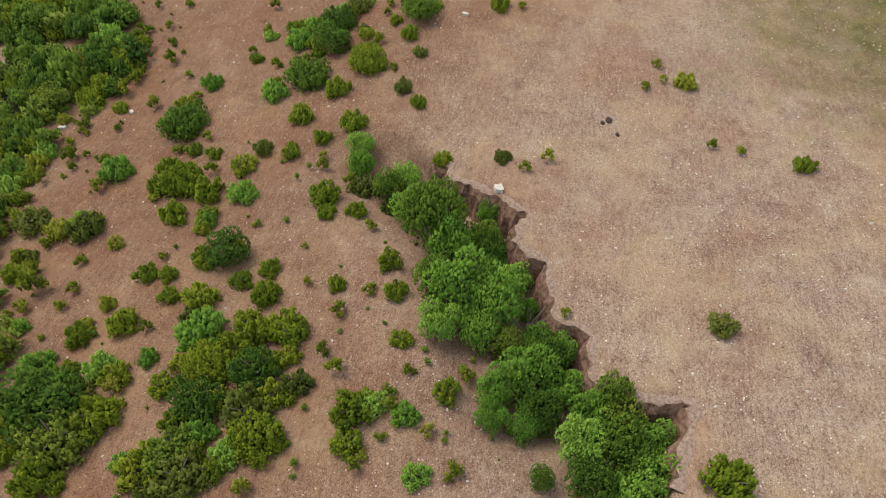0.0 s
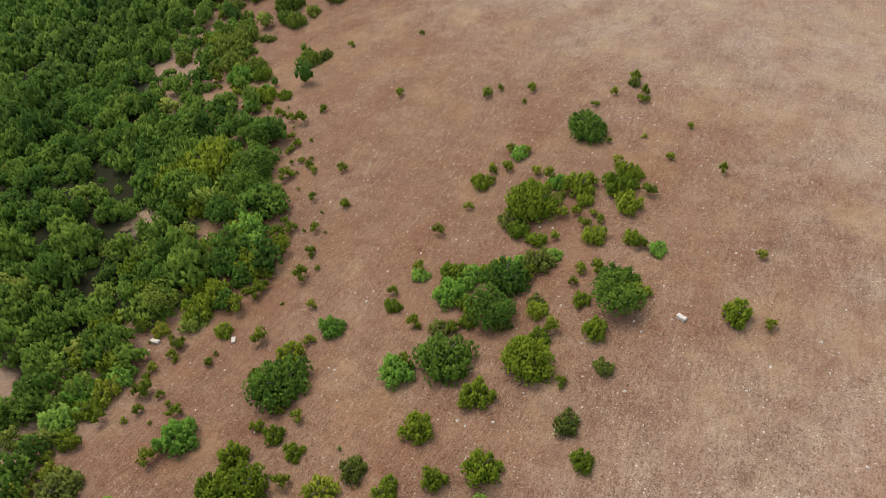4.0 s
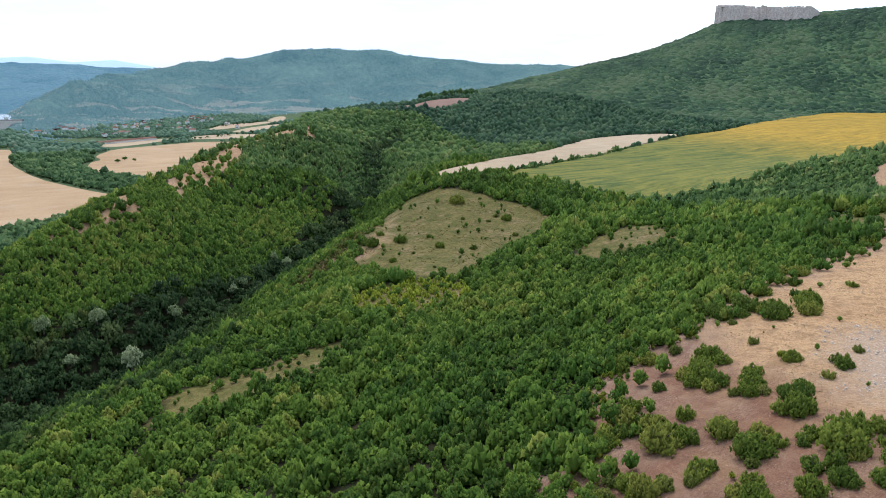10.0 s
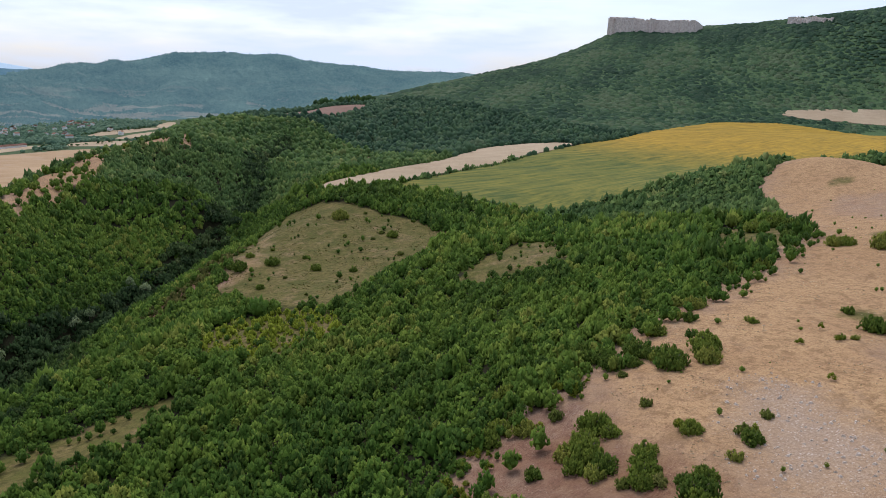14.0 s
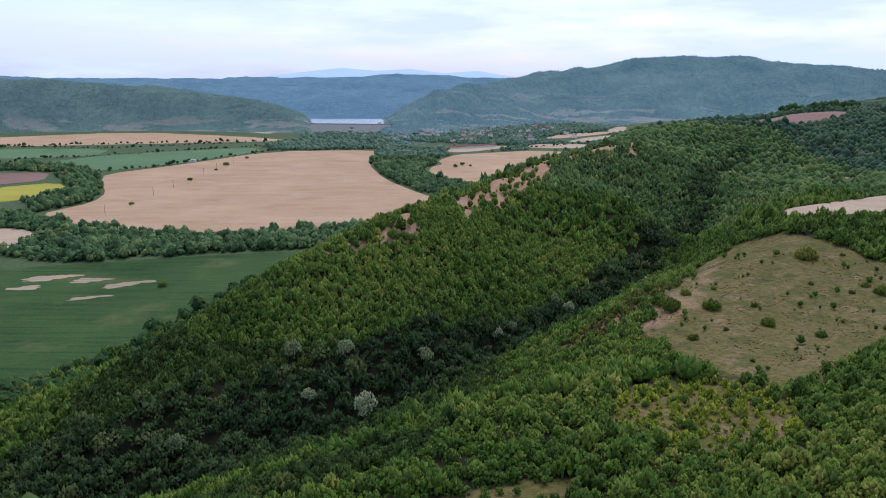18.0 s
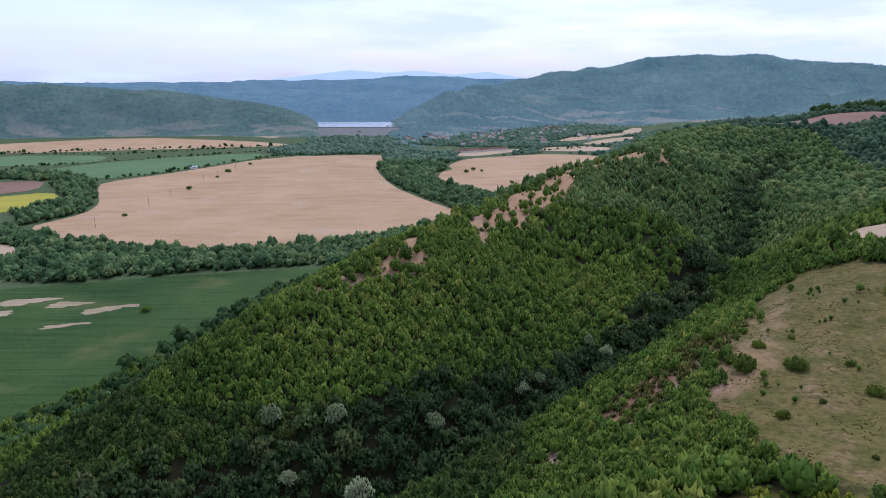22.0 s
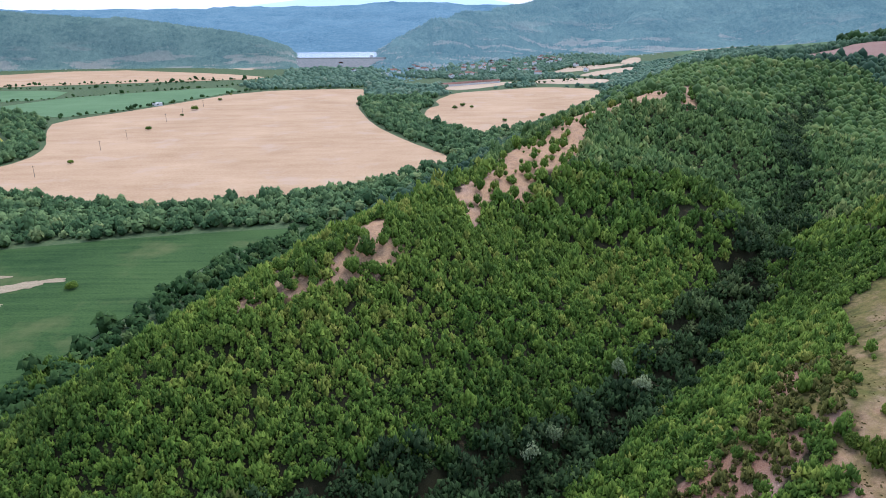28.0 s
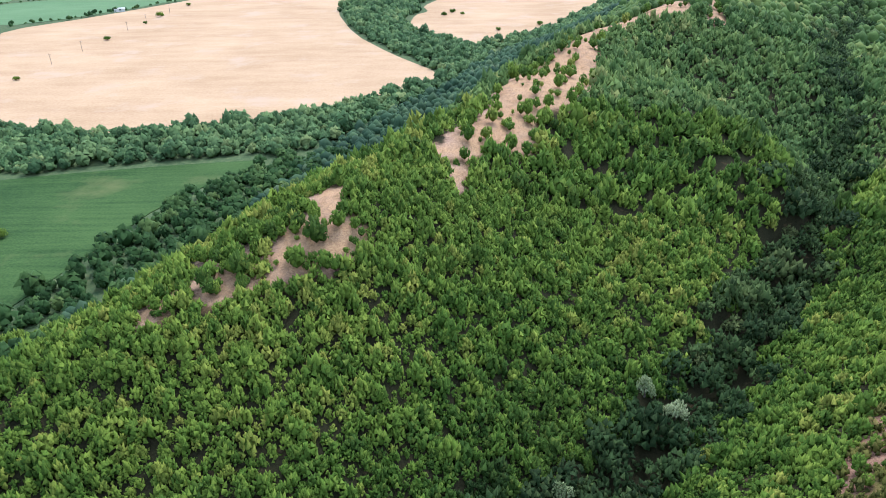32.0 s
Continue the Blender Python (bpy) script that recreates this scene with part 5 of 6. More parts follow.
def bushy(name, seed, lobes, count, wide, long, material, squash=1.0):
    return mesh_from(name, *lobed(seed, lobes, count, wide * 1.08, long, squash, 0.28, 3), material, True)


def stem_mesh(name, tall, thick, limbs, seed):
    """A tapered trunk that forks into limbs."""
    rng = random.Random(seed)
    bm = bmesh.new()

    def limb(a, b, r0, r1):
        way = (b - a).normalized()
        u = way.orthogonal().normalized()
        w = way.cross(u)
        rings = []
        for p, r in ((a, r0), (a.lerp(b, 0.5) + u * r0 * rng.uniform(-0.6, 0.6), (r0 + r1) / 2), (b, r1)):
            rings.append([bm.verts.new(p + (u * math.cos(k * 1.0472) + w * math.sin(k * 1.0472)) * r) for k in range(6)])
        for lo, hi in zip(rings, rings[1:]):
            for k in range(6):
                bm.faces.new((lo[k], lo[(k + 1) % 6], hi[(k + 1) % 6], hi[k]))
        bm.faces.new(rings[-1])

    fork = Vector((rng.uniform(-0.05, 0.05), rng.uniform(-0.05, 0.05), tall * 0.45))
    limb(Vector((0, 0, -0.15)), fork, thick, thick * 0.7)
    for k in range(limbs):
        a = 6.283 * k / limbs + rng.uniform(-0.4, 0.4)
        limb(fork - Vector((0, 0, 0.04)), Vector((math.cos(a) * tall * 0.45, math.sin(a) * tall * 0.45, tall * rng.uniform(0.75, 1.0))), thick * 0.6, thick * 0.15)
    me = bpy.data.meshes.new(name)
    bm.to_mesh(me)
    bm.free()
    me.materials.append(BARK)
    return me


STEMS = [stem_mesh("stem", 0.9, 0.09, 3 + k % 3, k) for k in range(4)]
SHRUB_CROWNS = [clustered("crown", 100 + k, 8 + k % 5, 34, 0.085, 0.2, (SHRUB_LEAF, OLIVE_LEAF, SHRUB_LEAF, BRIGHT_LEAF, SHRUB_LEAF, SHRUB_LEAF)[k % 6]) for k in range(12)]
OLIVE_CROWNS = [clustered("crown", 150 + k, 7 + k % 4, 22, 0.11, 0.24, (SCRUB_LEAF, SCRUB_LEAF, OLIVE_LEAF)[k % 3]) for k in range(6)]
SCRUB_TREES = [clustered("crown", 250 + k, 13 + k, 26, 0.085, 0.2, SCRUB_LEAF) for k in range(4)]
TREE_CROWNS = [clustered("crown", 200 + k, 15 + k, 44, 0.055, 0.13, (SHRUB_LEAF, TREE_LEAF)[k % 2]) if k % 3 else bushy("crown", 200 + k, 12, 1250, 0.044, 0.095, TREE_LEAF, 1.1) for k in range(6)]
PIT_CROWNS = [bushy("crown", 300 + k, 14, 1300, 0.042, 0.09, (BRIGHT_LEAF, BRIGHT_LEAF, TREE_LEAF)[k % 3], 1.15) for k in range(6)]
PALE_CROWNS = [bushy("crown", 400 + k, 9, 330, 0.062, 0.15, PALE_LEAF, 1.1) for k in range(3)]


def plant(kind, label, category, group, crowns, x, y, r, pick, down=0.0, tall=1.0):
    """One shrub or tree: its stem and its crown on an empty at its foot."""
    root = tagged(new(kind), label, category, group)
    root.empty_display_size = 0.2
    base = float(surface(np.array([x]), np.array([y]))[0]) - down
    root.location, root.scale = (x, y, base), (r, r * (0.85 + 0.3 * ((pick * 7) % 10) / 10), r * tall)
    root.rotation_euler = (0, 0, pick * 2.4)
    for name, me in (("trunk" if category == "tree" else "stem", STEMS[pick % 4]), ("crown", crowns[pick % len(crowns)])):
        ob = new(name, me)
        ob.parent = root
    return root


PLATEAU_WEST = [(67.4, 45.9, 1.8), (61.9, 32.5, 1.4), (54.8, 32.9, 2.6), (47.3, 37.3, 1.8), (40.9, 28.3, 1.4), (45.5, 29.3, 2.4), (47.6, 23.8, 1.5), (43.8, 22.5, 1.4), (44.1, 26.3, 1.6), (40.4, 24.8, 1.1), (36, 21.1, 2), (35.5, 22.9, 1.1), (40.2, 42.9, 1.8), (39.2, 39.2, 1.4), (39.4, 36.5, 1.9), (37.5, 32.6, 0.9), (36.2, 40.8, 0.9), (34, 41.1, 1.2), (35.5, 35.2, 0.7), (33.9, 27.8, 1.1), (33.8, 25.7, 0.9), (31.5, 24.6, 1), (31.2, 21.7, 1.5), (34.7, 16.9, 1), (31.9, 16.4, 1.3), (33.3, 19, 1), (27.4, 30.9, 1.3), (30.7, 30, 0.9), (28.6, 27.4, 1.4), (30.2, 37.8, 0.7)]
PLATEAU_MIDDLE = [(30.5, 34.4, 0.7), (28.4, 25.3, 0.6), (24.3, 32.9, 1.6), (24.2, 29.9, 0.9), (24.5, 27.3, 1.4), (23.8, 25.6, 1.2), (25.6, 23.8, 0.9), (23.2, 21.5, 1.2), (27.8, 20.1, 1.9), (27.5, 16.2, 1.8), (28.7, 13.5, 1.5), (25, 18.4, 2.1), (24.6, 14.7, 2), (23.9, 11.4, 1.3), (21.9, 18.1, 2), (21.3, 14.3, 1.9), (22.8, 13, 1.3), (19.5, 13, 2.1), (17.8, 18.4, 2), (16.4, 17, 1.9), (16.7, 20.1, 1.7), (17.1, 15.1, 1), (20.5, 29.5, 3.1), (20.2, 25.4, 1.8), (18.2, 27.3, 2.7), (15.6, 27.5, 1.9), (19.7, 31.4, 1.5), (53.4, 14.1, 1.5), (51.7, 16.9, 1), (54.7, 19.8, 1.4)]
PLATEAU_EDGE = [(61.3, 21, 2.5), (59, 24.2, 1.6), (59, 17.1, 1.4), (63, 14.7, 2.3), (67.1, 19.6, 2.1), (68.6, 24, 1.6), (71.2, 19.9, 2.2), (70.1, 28, 0.9), (65.8, 28.4, 1), (64.5, 25.6, 0.8), (70.9, 10.3, 2.1), (67.6, 11, 1.2), (64.4, 9.2, 0.9), (70.6, 13.1, 0.9), (58.9, 10, 1.1), (56.6, 8.1, 0.9), (69.4, 16.5, 0.9), (49.3, 19.4, 1), (50.1, 22.6, 1.1), (43.2, 14.4, 1.4), (41.3, 13.7, 0.9), (41.9, 11.2, 1), (40.3, 9.6, 0.7), (35.8, 7, 1.1), (32.6, 5.9, 1.1), (32.8, 8, 0.7), (33.3, 10.8, 0.9), (33.6, 13.4, 0.5), (30.6, 10, 0.8), (26.9, 10.3, 0.7)]
PLATEAU_EAST = [(25.3, 9, 0.8), (28.2, 4.7, 1), (40.1, 20, 0.5), (21.9, 7, 1.5), (22.7, 5.6, 1.2), (19.7, 6.7, 1.2), (22.1, 3.3, 1), (21.1, 1.6, 0.6), (18, 1.9, 1.1), (18.5, -0.4, 0.8), (24.1, 0.8, 1.2), (26, -0.4, 0.8), (25.6, 3.6, 0.6), (48.3, -1, 0.9), (46.9, -3.1, 0.7), (48.2, -5, 0.7), (48.3, 4.4, 0.9), (31.2, -18, 1.1), (62.6, -15.1, 0.6), (59.1, -13.9, 0.7), (60.2, -15.6, 0.5), (59.9, -17.7, 1.1), (51.2, -19.4, 0.6), (50.6, -21.8, 0.6), (48.9, -26.8, 1.1), (19.6, -17.1, 1.8), (31.6, -7.1, 0.5)]
PIT_TREES = [(40.1, 4, 3), (42.6, 6.3, 2), (38, 2.3, 2.3), (39.6, -0.4, 1.7), (48, 12.1, 1.6), (47.1, 7.6, 1.6), (45, 8.8, 1.6), (32.8, 0.8, 2.7), (32.4, -1.9, 2.7), (33.8, 3, 1.8), (29.3, 1.9, 1.9), (29.7, -1, 1.7), (29.2, -3.1, 1.5), (26.9, -4.8, 2.1), (25.1, -2.7, 1.6), (23.8, -5.8, 1.8), (24.4, -9.4, 2), (21.6, -8.4, 1.9), (21.7, -11.2, 2), (22.9, -13.4, 1.6), (19.2, -12.1, 2.1), (19.1, -9.1, 1.7), (22.6, -2.6, 1.4), (22.5, -4.9, 1.2), (18.8, -6.1, 0.9), (50.5, 12.6, 1.4), (38, -1.5, 1.4), (28.4, -6.2, 1.9), (26.3, -7.6, 1.8), (30, -5.6, 1.6), (23.6, -11.4, 1.9), (20.6, -13.2, 1.8), (36, -3.4, 1.6)]
HILLTOP_NEAR = [(80.8, 21.5, 2.8), (84.8, 18.3, 1.7), (86, 14.6, 1.7), (83.5, 13, 1.4), (85.1, 20.5, 1.1), (78.6, 14.5, 1.3), (86, 11.9, 0.8), (79.2, 11.3, 0.9), (78.4, 8.9, 0.9), (72.5, 1.5, 1.5), (72.6, -1, 0.6), (94.6, 20.7, 2.2), (89.1, 26.2, 1.1), (87.2, 26.8, 0.7), (83.6, 28.2, 1.2), (80, 27.9, 0.6), (75.9, 29.2, 0.7), (70.7, 28.5, 0.7), (67.5, 29.4, 0.6), (74.2, 18.1, 1.5), (70.8, 24.9, 1.4), (99.4, 35, 0.6)]
HILLTOP_FAR = [(101.9, 30.1, 0.6), (105.7, 18.8, 0.9), (102.5, 17, 0.8), (92.3, 11.3, 0.6), (91.5, 6.1, 0.6), (80.2, 0.9, 0.6), (97.7, 46.2, 0.7), (77.2, 41.2, 0.6), (70.3, 44.9, 1), (104.1, 65.1, 2.4), (106.3, 63.7, 1.1), (95.3, 66.4, 1.2), (115.7, 76.3, 2.5), (124.2, 73.9, 2.6), (58.4, 42.5, 1), (62.2, 11.7, 0.6), (77.6, 60.2, 4), (76.1, 54.6, 2.7), (72.6, 59.9, 3.2), (70.6, 49.2, 1.9), (66.2, 45.3, 1.8), (84.8, 58.6, 2.2)]
HILLTOP_EAST = [(100.2, 35.1, 0.7), (101.2, 33.9, 0.5), (95.4, 19.5, 0.8), (89.7, 27.5, 0.6), (86.1, 28.1, 0.6), (84.1, 28.8, 0.6), (84.3, 27.3, 0.6), (103, 20.4, 0.6), (100.2, 21.7, 0.6), (113.8, 51.8, 0.5), (81.1, 48.2, 0.6), (76.8, 41.1, 0.6), (109.4, 61.3, 0.7), (94.8, 62.8, 1.1), (84.8, 60.6, 2), (78.9, 62.3, 3.6), (74.6, 62.7, 3.2), (79.4, 55.7, 2.4)]
SHOULDER_NEAR = [(153.1, 107.1, 3.4), (153.6, 98.6, 2.6), (150.6, 89.2, 3), (145.6, 80.1, 3.6), (146.2, 74.6, 2), (150.8, 71.7, 3.1), (135.1, 77.1, 2.4), (138.5, 86.8, 3.1), (140.3, 92.5, 2.8), (141.6, 73.2, 1.5), (138.9, 75.8, 2.2), (130.7, 80.5, 2.3), (129.8, 82.4, 1.7), (130.4, 88.1, 1.7), (120.7, 81.2, 3.1), (128.7, 73.6, 1.1), (116.3, 78.6, 2.1), (119.3, 75.5, 1.7), (118.5, 92.7, 2.3), (114.3, 85.7, 1.7)]
SHOULDER_FAR = [(124, 90.1, 2.9), (133.3, 96.6, 3.7), (135.5, 105.8, 3.3), (105.6, 63.5, 1.2), (110.2, 77.6, 1.2), (94.2, 65.6, 1.6), (105.6, 81.2, 4.2), (110.1, 82.5, 3), (101.8, 77.9, 3.1), (189.4, 114, 2.8), (182.2, 115, 3.3), (184.2, 123.9, 3), (177.6, 123.5, 2.9), (157.8, 64.9, 2.6), (140.5, 66.7, 1.1), (166.9, 93.3, 1.7), (162.2, 92.5, 1.2), (113.8, 99.8, 2.4), (102.5, 89.7, 1.9)]
GOLDEN_NEAR = [(187.1, 112.1, 2.7), (184.1, 120.8, 2.2), (211.8, 131.1, 2.8), (262.5, 110.5, 2.3), (226.7, 108.3, 1.5), (218.2, 100.3, 3.2), (209.2, 102, 0.9), (210.9, 100.4, 0.9), (208.4, 116.7, 1.1), (202.7, 105.6, 0.8), (212.6, 83.7, 1.2), (190.4, 94.9, 0.7), (167.8, 93.8, 1.3), (164.5, 101.8, 0.8), (174.3, 95.4, 1.1), (164.9, 100.2, 2), (168.8, 110.1, 1.2), (283.7, 136.9, 3.4), (285.9, 134.6, 2.9), (285.5, 125.7, 4.4)]
GOLDEN_FAR = [(360.2, 135.7, 1.7), (306.7, 109.4, 1), (294.7, 113.9, 1.1), (158.8, 66.1, 2.5), (149.2, 76.3, 1.7), (141.3, 99.9, 1.9), (161.6, 131.4, 3.2), (149.9, 122.4, 2.8), (154.9, 120.1, 2.3), (146.6, 109.7, 1.4), (317.3, 171.3, 4.8), (311.1, 161.6, 4.6), (306.5, 171.8, 4.6), (292.2, 153.7, 3.1), (243.8, 144, 4.3), (252.6, 139.3, 3.4), (194.8, 127.5, 2.4), (204.1, 127.2, 1.9), (190.3, 131.1, 2.4)]
CLEARING_SHRUBS = [(182.3, 310.1, 4.4), (195.1, 308, 3.7), (207.1, 293.5, 3), (217.6, 282.1, 2.3), (255.8, 314.1, 3.4), (254.1, 321, 1.6), (246.4, 315.9, 1.3), (237.2, 325, 1.3), (248.5, 350.3, 5.2), (263.5, 351.8, 1.2), (242.3, 286.8, 1.7), (192.4, 289.6, 1.1), (188.2, 262.6, 1), (210.1, 309.2, 1.5), (204.2, 328.7, 1.3), (180.2, 283.7, 2.2), (180.8, 315.3, 2.5), (191.5, 322, 2.3), (278.4, 312, 1.4), (277.9, 330.2, 1.4)]
SHRUBS = PLATEAU_WEST + PLATEAU_MIDDLE + PLATEAU_EDGE + PLATEAU_EAST + HILLTOP_NEAR + HILLTOP_FAR + HILLTOP_EAST + SHOULDER_NEAR + SHOULDER_FAR + GOLDEN_NEAR + GOLDEN_FAR + CLEARING_SHRUBS
SHRUB_FILL_A = [(70.9, 50.4, 1.7), (68.7, 47.2, 1.6), (68.7, 49.1, 1.5), (71.3, 53.3, 2.1), (72.5, 57, 2.5), (71.2, 62.9, 2), (75, 66.8, 2.4), (70.6, 60.2, 1.6), (67, 57.5, 1), (65.5, 52.7, 1.8), (65.2, 49.6, 1.6), (63.4, 56.2, 2.1), (61.3, 52, 2), (62.2, 49, 1.6), (61.8, 46.2, 1.7), (58.8, 50.8, 2), (59.6, 46.6, 1.7), (59.3, 53.8, 1.4), (61.1, 57, 1.6), (56.2, 48.4, 0.9), (55.9, 50.3, 0.8), (54.4, 53.5, 1.7), (51.2, 52.6, 2), (51.4, 49.8, 1.9), (50.5, 47.3, 1.3), (48.7, 47.3, 1.4), (47.7, 49.5, 1.8), (46.6, 47.5, 1.3), (44.8, 48.7, 1.8), (43.8, 46.7, 1), (44.9, 38.3, 0.8), (41, 44.6, 0.7)]
SHRUB_FILL_B = [(40.4, 37.5, 1.2), (40.7, 36, 0.7), (72.8, 46.1, 0.6), (52.4, 45.6, 0.7), (57.9, 34.3, 1.5), (55.1, 35.8, 0.8), (60.2, 33.8, 0.7), (50.8, 32.2, 0.8), (50.7, 30.3, 1), (52.7, 29.6, 0.7), (52.8, 31.5, 0.5), (63.9, 36.2, 0.6), (47.7, 31.9, 1.3), (45, 31.6, 1.3), (49.9, 27.8, 0.9), (47.4, 27.1, 0.8), (43.5, 31.5, 0.7), (44.6, 22.5, 0.8), (41.1, 25, 1.1), (39.4, 24.9, 0.9), (60, 23.9, 0.8), (71.2, 23.1, 1.3), (72.3, 20.9, 1.5), (73, 19.7, 1.3), (67.7, 21.8, 1.1), (64.1, 15.7, 1.3), (65.9, 14.8, 1.1), (67.2, 14.4, 0.8), (58.2, 17.7, 0.8), (49.3, 16.2, 0.6), (49.9, 19.4, 0.9), (49.4, 12.6, 1.1)]
SHRUB_FILL_C = [(45.6, 11.3, 1.4), (46.2, 12.8, 0.8), (43.5, 8.5, 1.1), (46.2, 9.5, 0.8), (48, 15.9, 0.7), (36, 23.4, 1), (36.5, 20.1, 0.8), (34, 19.1, 0.6), (29.5, 21.9, 1), (25.1, 20.5, 1.2), (26.9, 18.7, 1.2), (29.1, 16.9, 1.2), (28.9, 14.5, 0.9), (28.1, 12.9, 1.3), (26.2, 12.6, 1), (25.4, 13.9, 1.3), (25.4, 16.1, 1.1), (24.4, 17.1, 1.1), (23.1, 18.7, 1.3), (22.2, 16.7, 1.1), (23, 14.7, 1), (22.9, 11.8, 0.9), (22, 12.8, 0.6), (20.3, 19.2, 1.1), (19.8, 17, 1.2), (19.3, 11.4, 0.9), (18.2, 14.7, 1.1), (17.9, 17, 1.1), (17.1, 21.8, 1), (15.7, 19.1, 1.1), (16, 20.8, 0.9), (16.1, 12.8, 0.8)]
SHRUB_FILL_D = [(17.8, 12.4, 0.5), (23.2, 33, 1), (24.3, 30.4, 0.9), (22.8, 28.8, 1), (22.9, 25.4, 0.8), (21.8, 27.8, 1.4), (21.3, 32, 1.5), (20.6, 32.9, 1.5), (18.5, 30.7, 1.4), (17.4, 31, 1.1), (21.4, 25.9, 1), (17.3, 28.5, 1.2), (15.2, 26, 0.9), (28.4, 30.8, 0.9), (29.2, 27.9, 0.9), (29.7, 27.2, 0.6), (35.9, 27.1, 0.5), (28.3, 36.9, 0.9), (30.6, 38.5, 0.7), (25, 36.2, 0.7), (21.2, 7.7, 0.6), (23.4, 6.2, 0.7), (23.8, 5, 0.6), (19.1, 5.6, 0.6), (18.3, 6, 0.6), (19.5, 7.4, 0.6), (22.8, 4.5, 0.7), (20.4, 4.7, 0.5), (37.5, 14.7, 0.4), (82.7, 22, 1.5), (78.7, 23.1, 1.2), (77.6, 21.5, 1.1)]
SHRUB_FILL_E = [(80.2, 23.4, 0.7), (86.3, 23.2, 0.7), (85.6, 21.6, 0.8), (83.4, 19.4, 0.5), (80.9, 18.4, 0.8), (86.1, 17.5, 0.8), (83.1, 17, 0.9), (81.5, 17.3, 0.7), (79.9, 16.1, 0.7), (81.7, 15.7, 0.5), (80.8, 14.8, 0.6), (89, 15, 1), (88.4, 13.8, 1), (85.1, 13.8, 1), (87.4, 15.9, 0.5), (76.9, 19.2, 1), (77, 20.3, 0.7), (77.8, 18, 0.6), (75.2, 17.2, 0.9), (72, 22.1, 1), (72.6, 18.3, 0.8), (72, 26.1, 0.6), (70, 23.4, 1.1), (68.6, 25.1, 0.7), (78.6, 10.5, 0.8), (74.1, 14.3, 0.7), (74.5, 13, 0.8), (72.8, 10.7, 2), (72.6, 9.4, 1.4), (72.5, 14.5, 0.5), (68.6, 16.1, 1), (66.7, 18.5, 1.1)]
SHRUB_FILL_F = [(66.1, 21.2, 0.9), (64.5, 23.1, 1), (64.9, 22.1, 0.7), (90.5, 16.1, 0.7), (96.3, 22.2, 0.9), (96.7, 21, 0.7), (95.9, 19.6, 0.6), (89.7, 25.7, 0.8), (85.7, 27.8, 0.5), (86.4, 26.4, 0.6), (84.5, 28.9, 0.6), (83.9, 27.4, 0.5), (106.2, 18.9, 0.8), (104, 17.1, 0.7), (101.4, 29.9, 0.6), (98.9, 29.8, 0.4), (95.6, 14.8, 0.4), (98.6, 10.7, 0.5), (93.6, 18, 0.4), (136.1, 100.5, 2.9), (136.2, 96.1, 2.4), (131.7, 104.1, 2.2), (132.9, 82.6, 2), (149.1, 81.4, 3.5), (152.7, 79.8, 2.1), (142.6, 74, 1.3), (147.7, 74.2, 1.7), (153.5, 72.8, 2.6), (153, 69.6, 1.6), (131.9, 88.4, 1.8), (120.5, 82.9, 1.6), (123.7, 82.9, 1.4)]
SHRUB_FILL_G = [(117.2, 80, 1.6), (124.9, 75.3, 2), (127, 74.5, 1.2), (120.7, 95.2, 1.3), (120.5, 92.8, 1.5), (124.1, 92.6, 2.2), (126.4, 89.1, 1.5), (109.7, 90, 2.2), (110.4, 86.7, 2.5), (112.1, 84.3, 2.5), (105.8, 86, 2.4), (116.4, 87.7, 1.5), (110.2, 78.8, 0.9), (101.5, 73.3, 2.2), (98, 73.3, 1.9), (99, 69.8, 1.5), (100.5, 80.7, 1.6), (94.4, 67.7, 0.8), (86.2, 60, 1.6), (86.7, 58.1, 1)]
SHRUBS += SHRUB_FILL_A + SHRUB_FILL_B + SHRUB_FILL_C + SHRUB_FILL_D + SHRUB_FILL_E + SHRUB_FILL_F + SHRUB_FILL_G
SHOULDER_FILL_A = [(179.3, 130.9, 3.5), (179.2, 126.6, 2.7), (183.2, 117.2, 3.6), (192, 115.7, 3.3), (188.1, 129.2, 1.8), (168.1, 128.5, 2.1), (169.5, 124.3, 1.9), (159.9, 111.5, 3.3), (155.8, 109.7, 2.6), (152.6, 103.7, 2.3), (153.4, 110.4, 1.4), (159.9, 118.8, 1.5), (162.8, 124.8, 1.8), (153.7, 124.1, 2.2), (157.4, 125.1, 1.5), (151, 124.8, 1.1), (155.7, 100.2, 2.1), (152, 97.8, 2), (153.2, 96.4, 1.3), (150.8, 99.3, 1.1), (153.2, 91.2, 2.9), (156.4, 92.6, 2), (149.4, 90.6, 1.7), (147, 82.4, 2), (146.1, 84.1, 1.5), (136, 98, 2.4), (136.9, 103.1, 2.1), (139.5, 108, 1.8), (132.9, 103.3, 1.9), (129.5, 102.9, 2), (136.5, 94.6, 1.8), (142.5, 88.4, 2.3)]
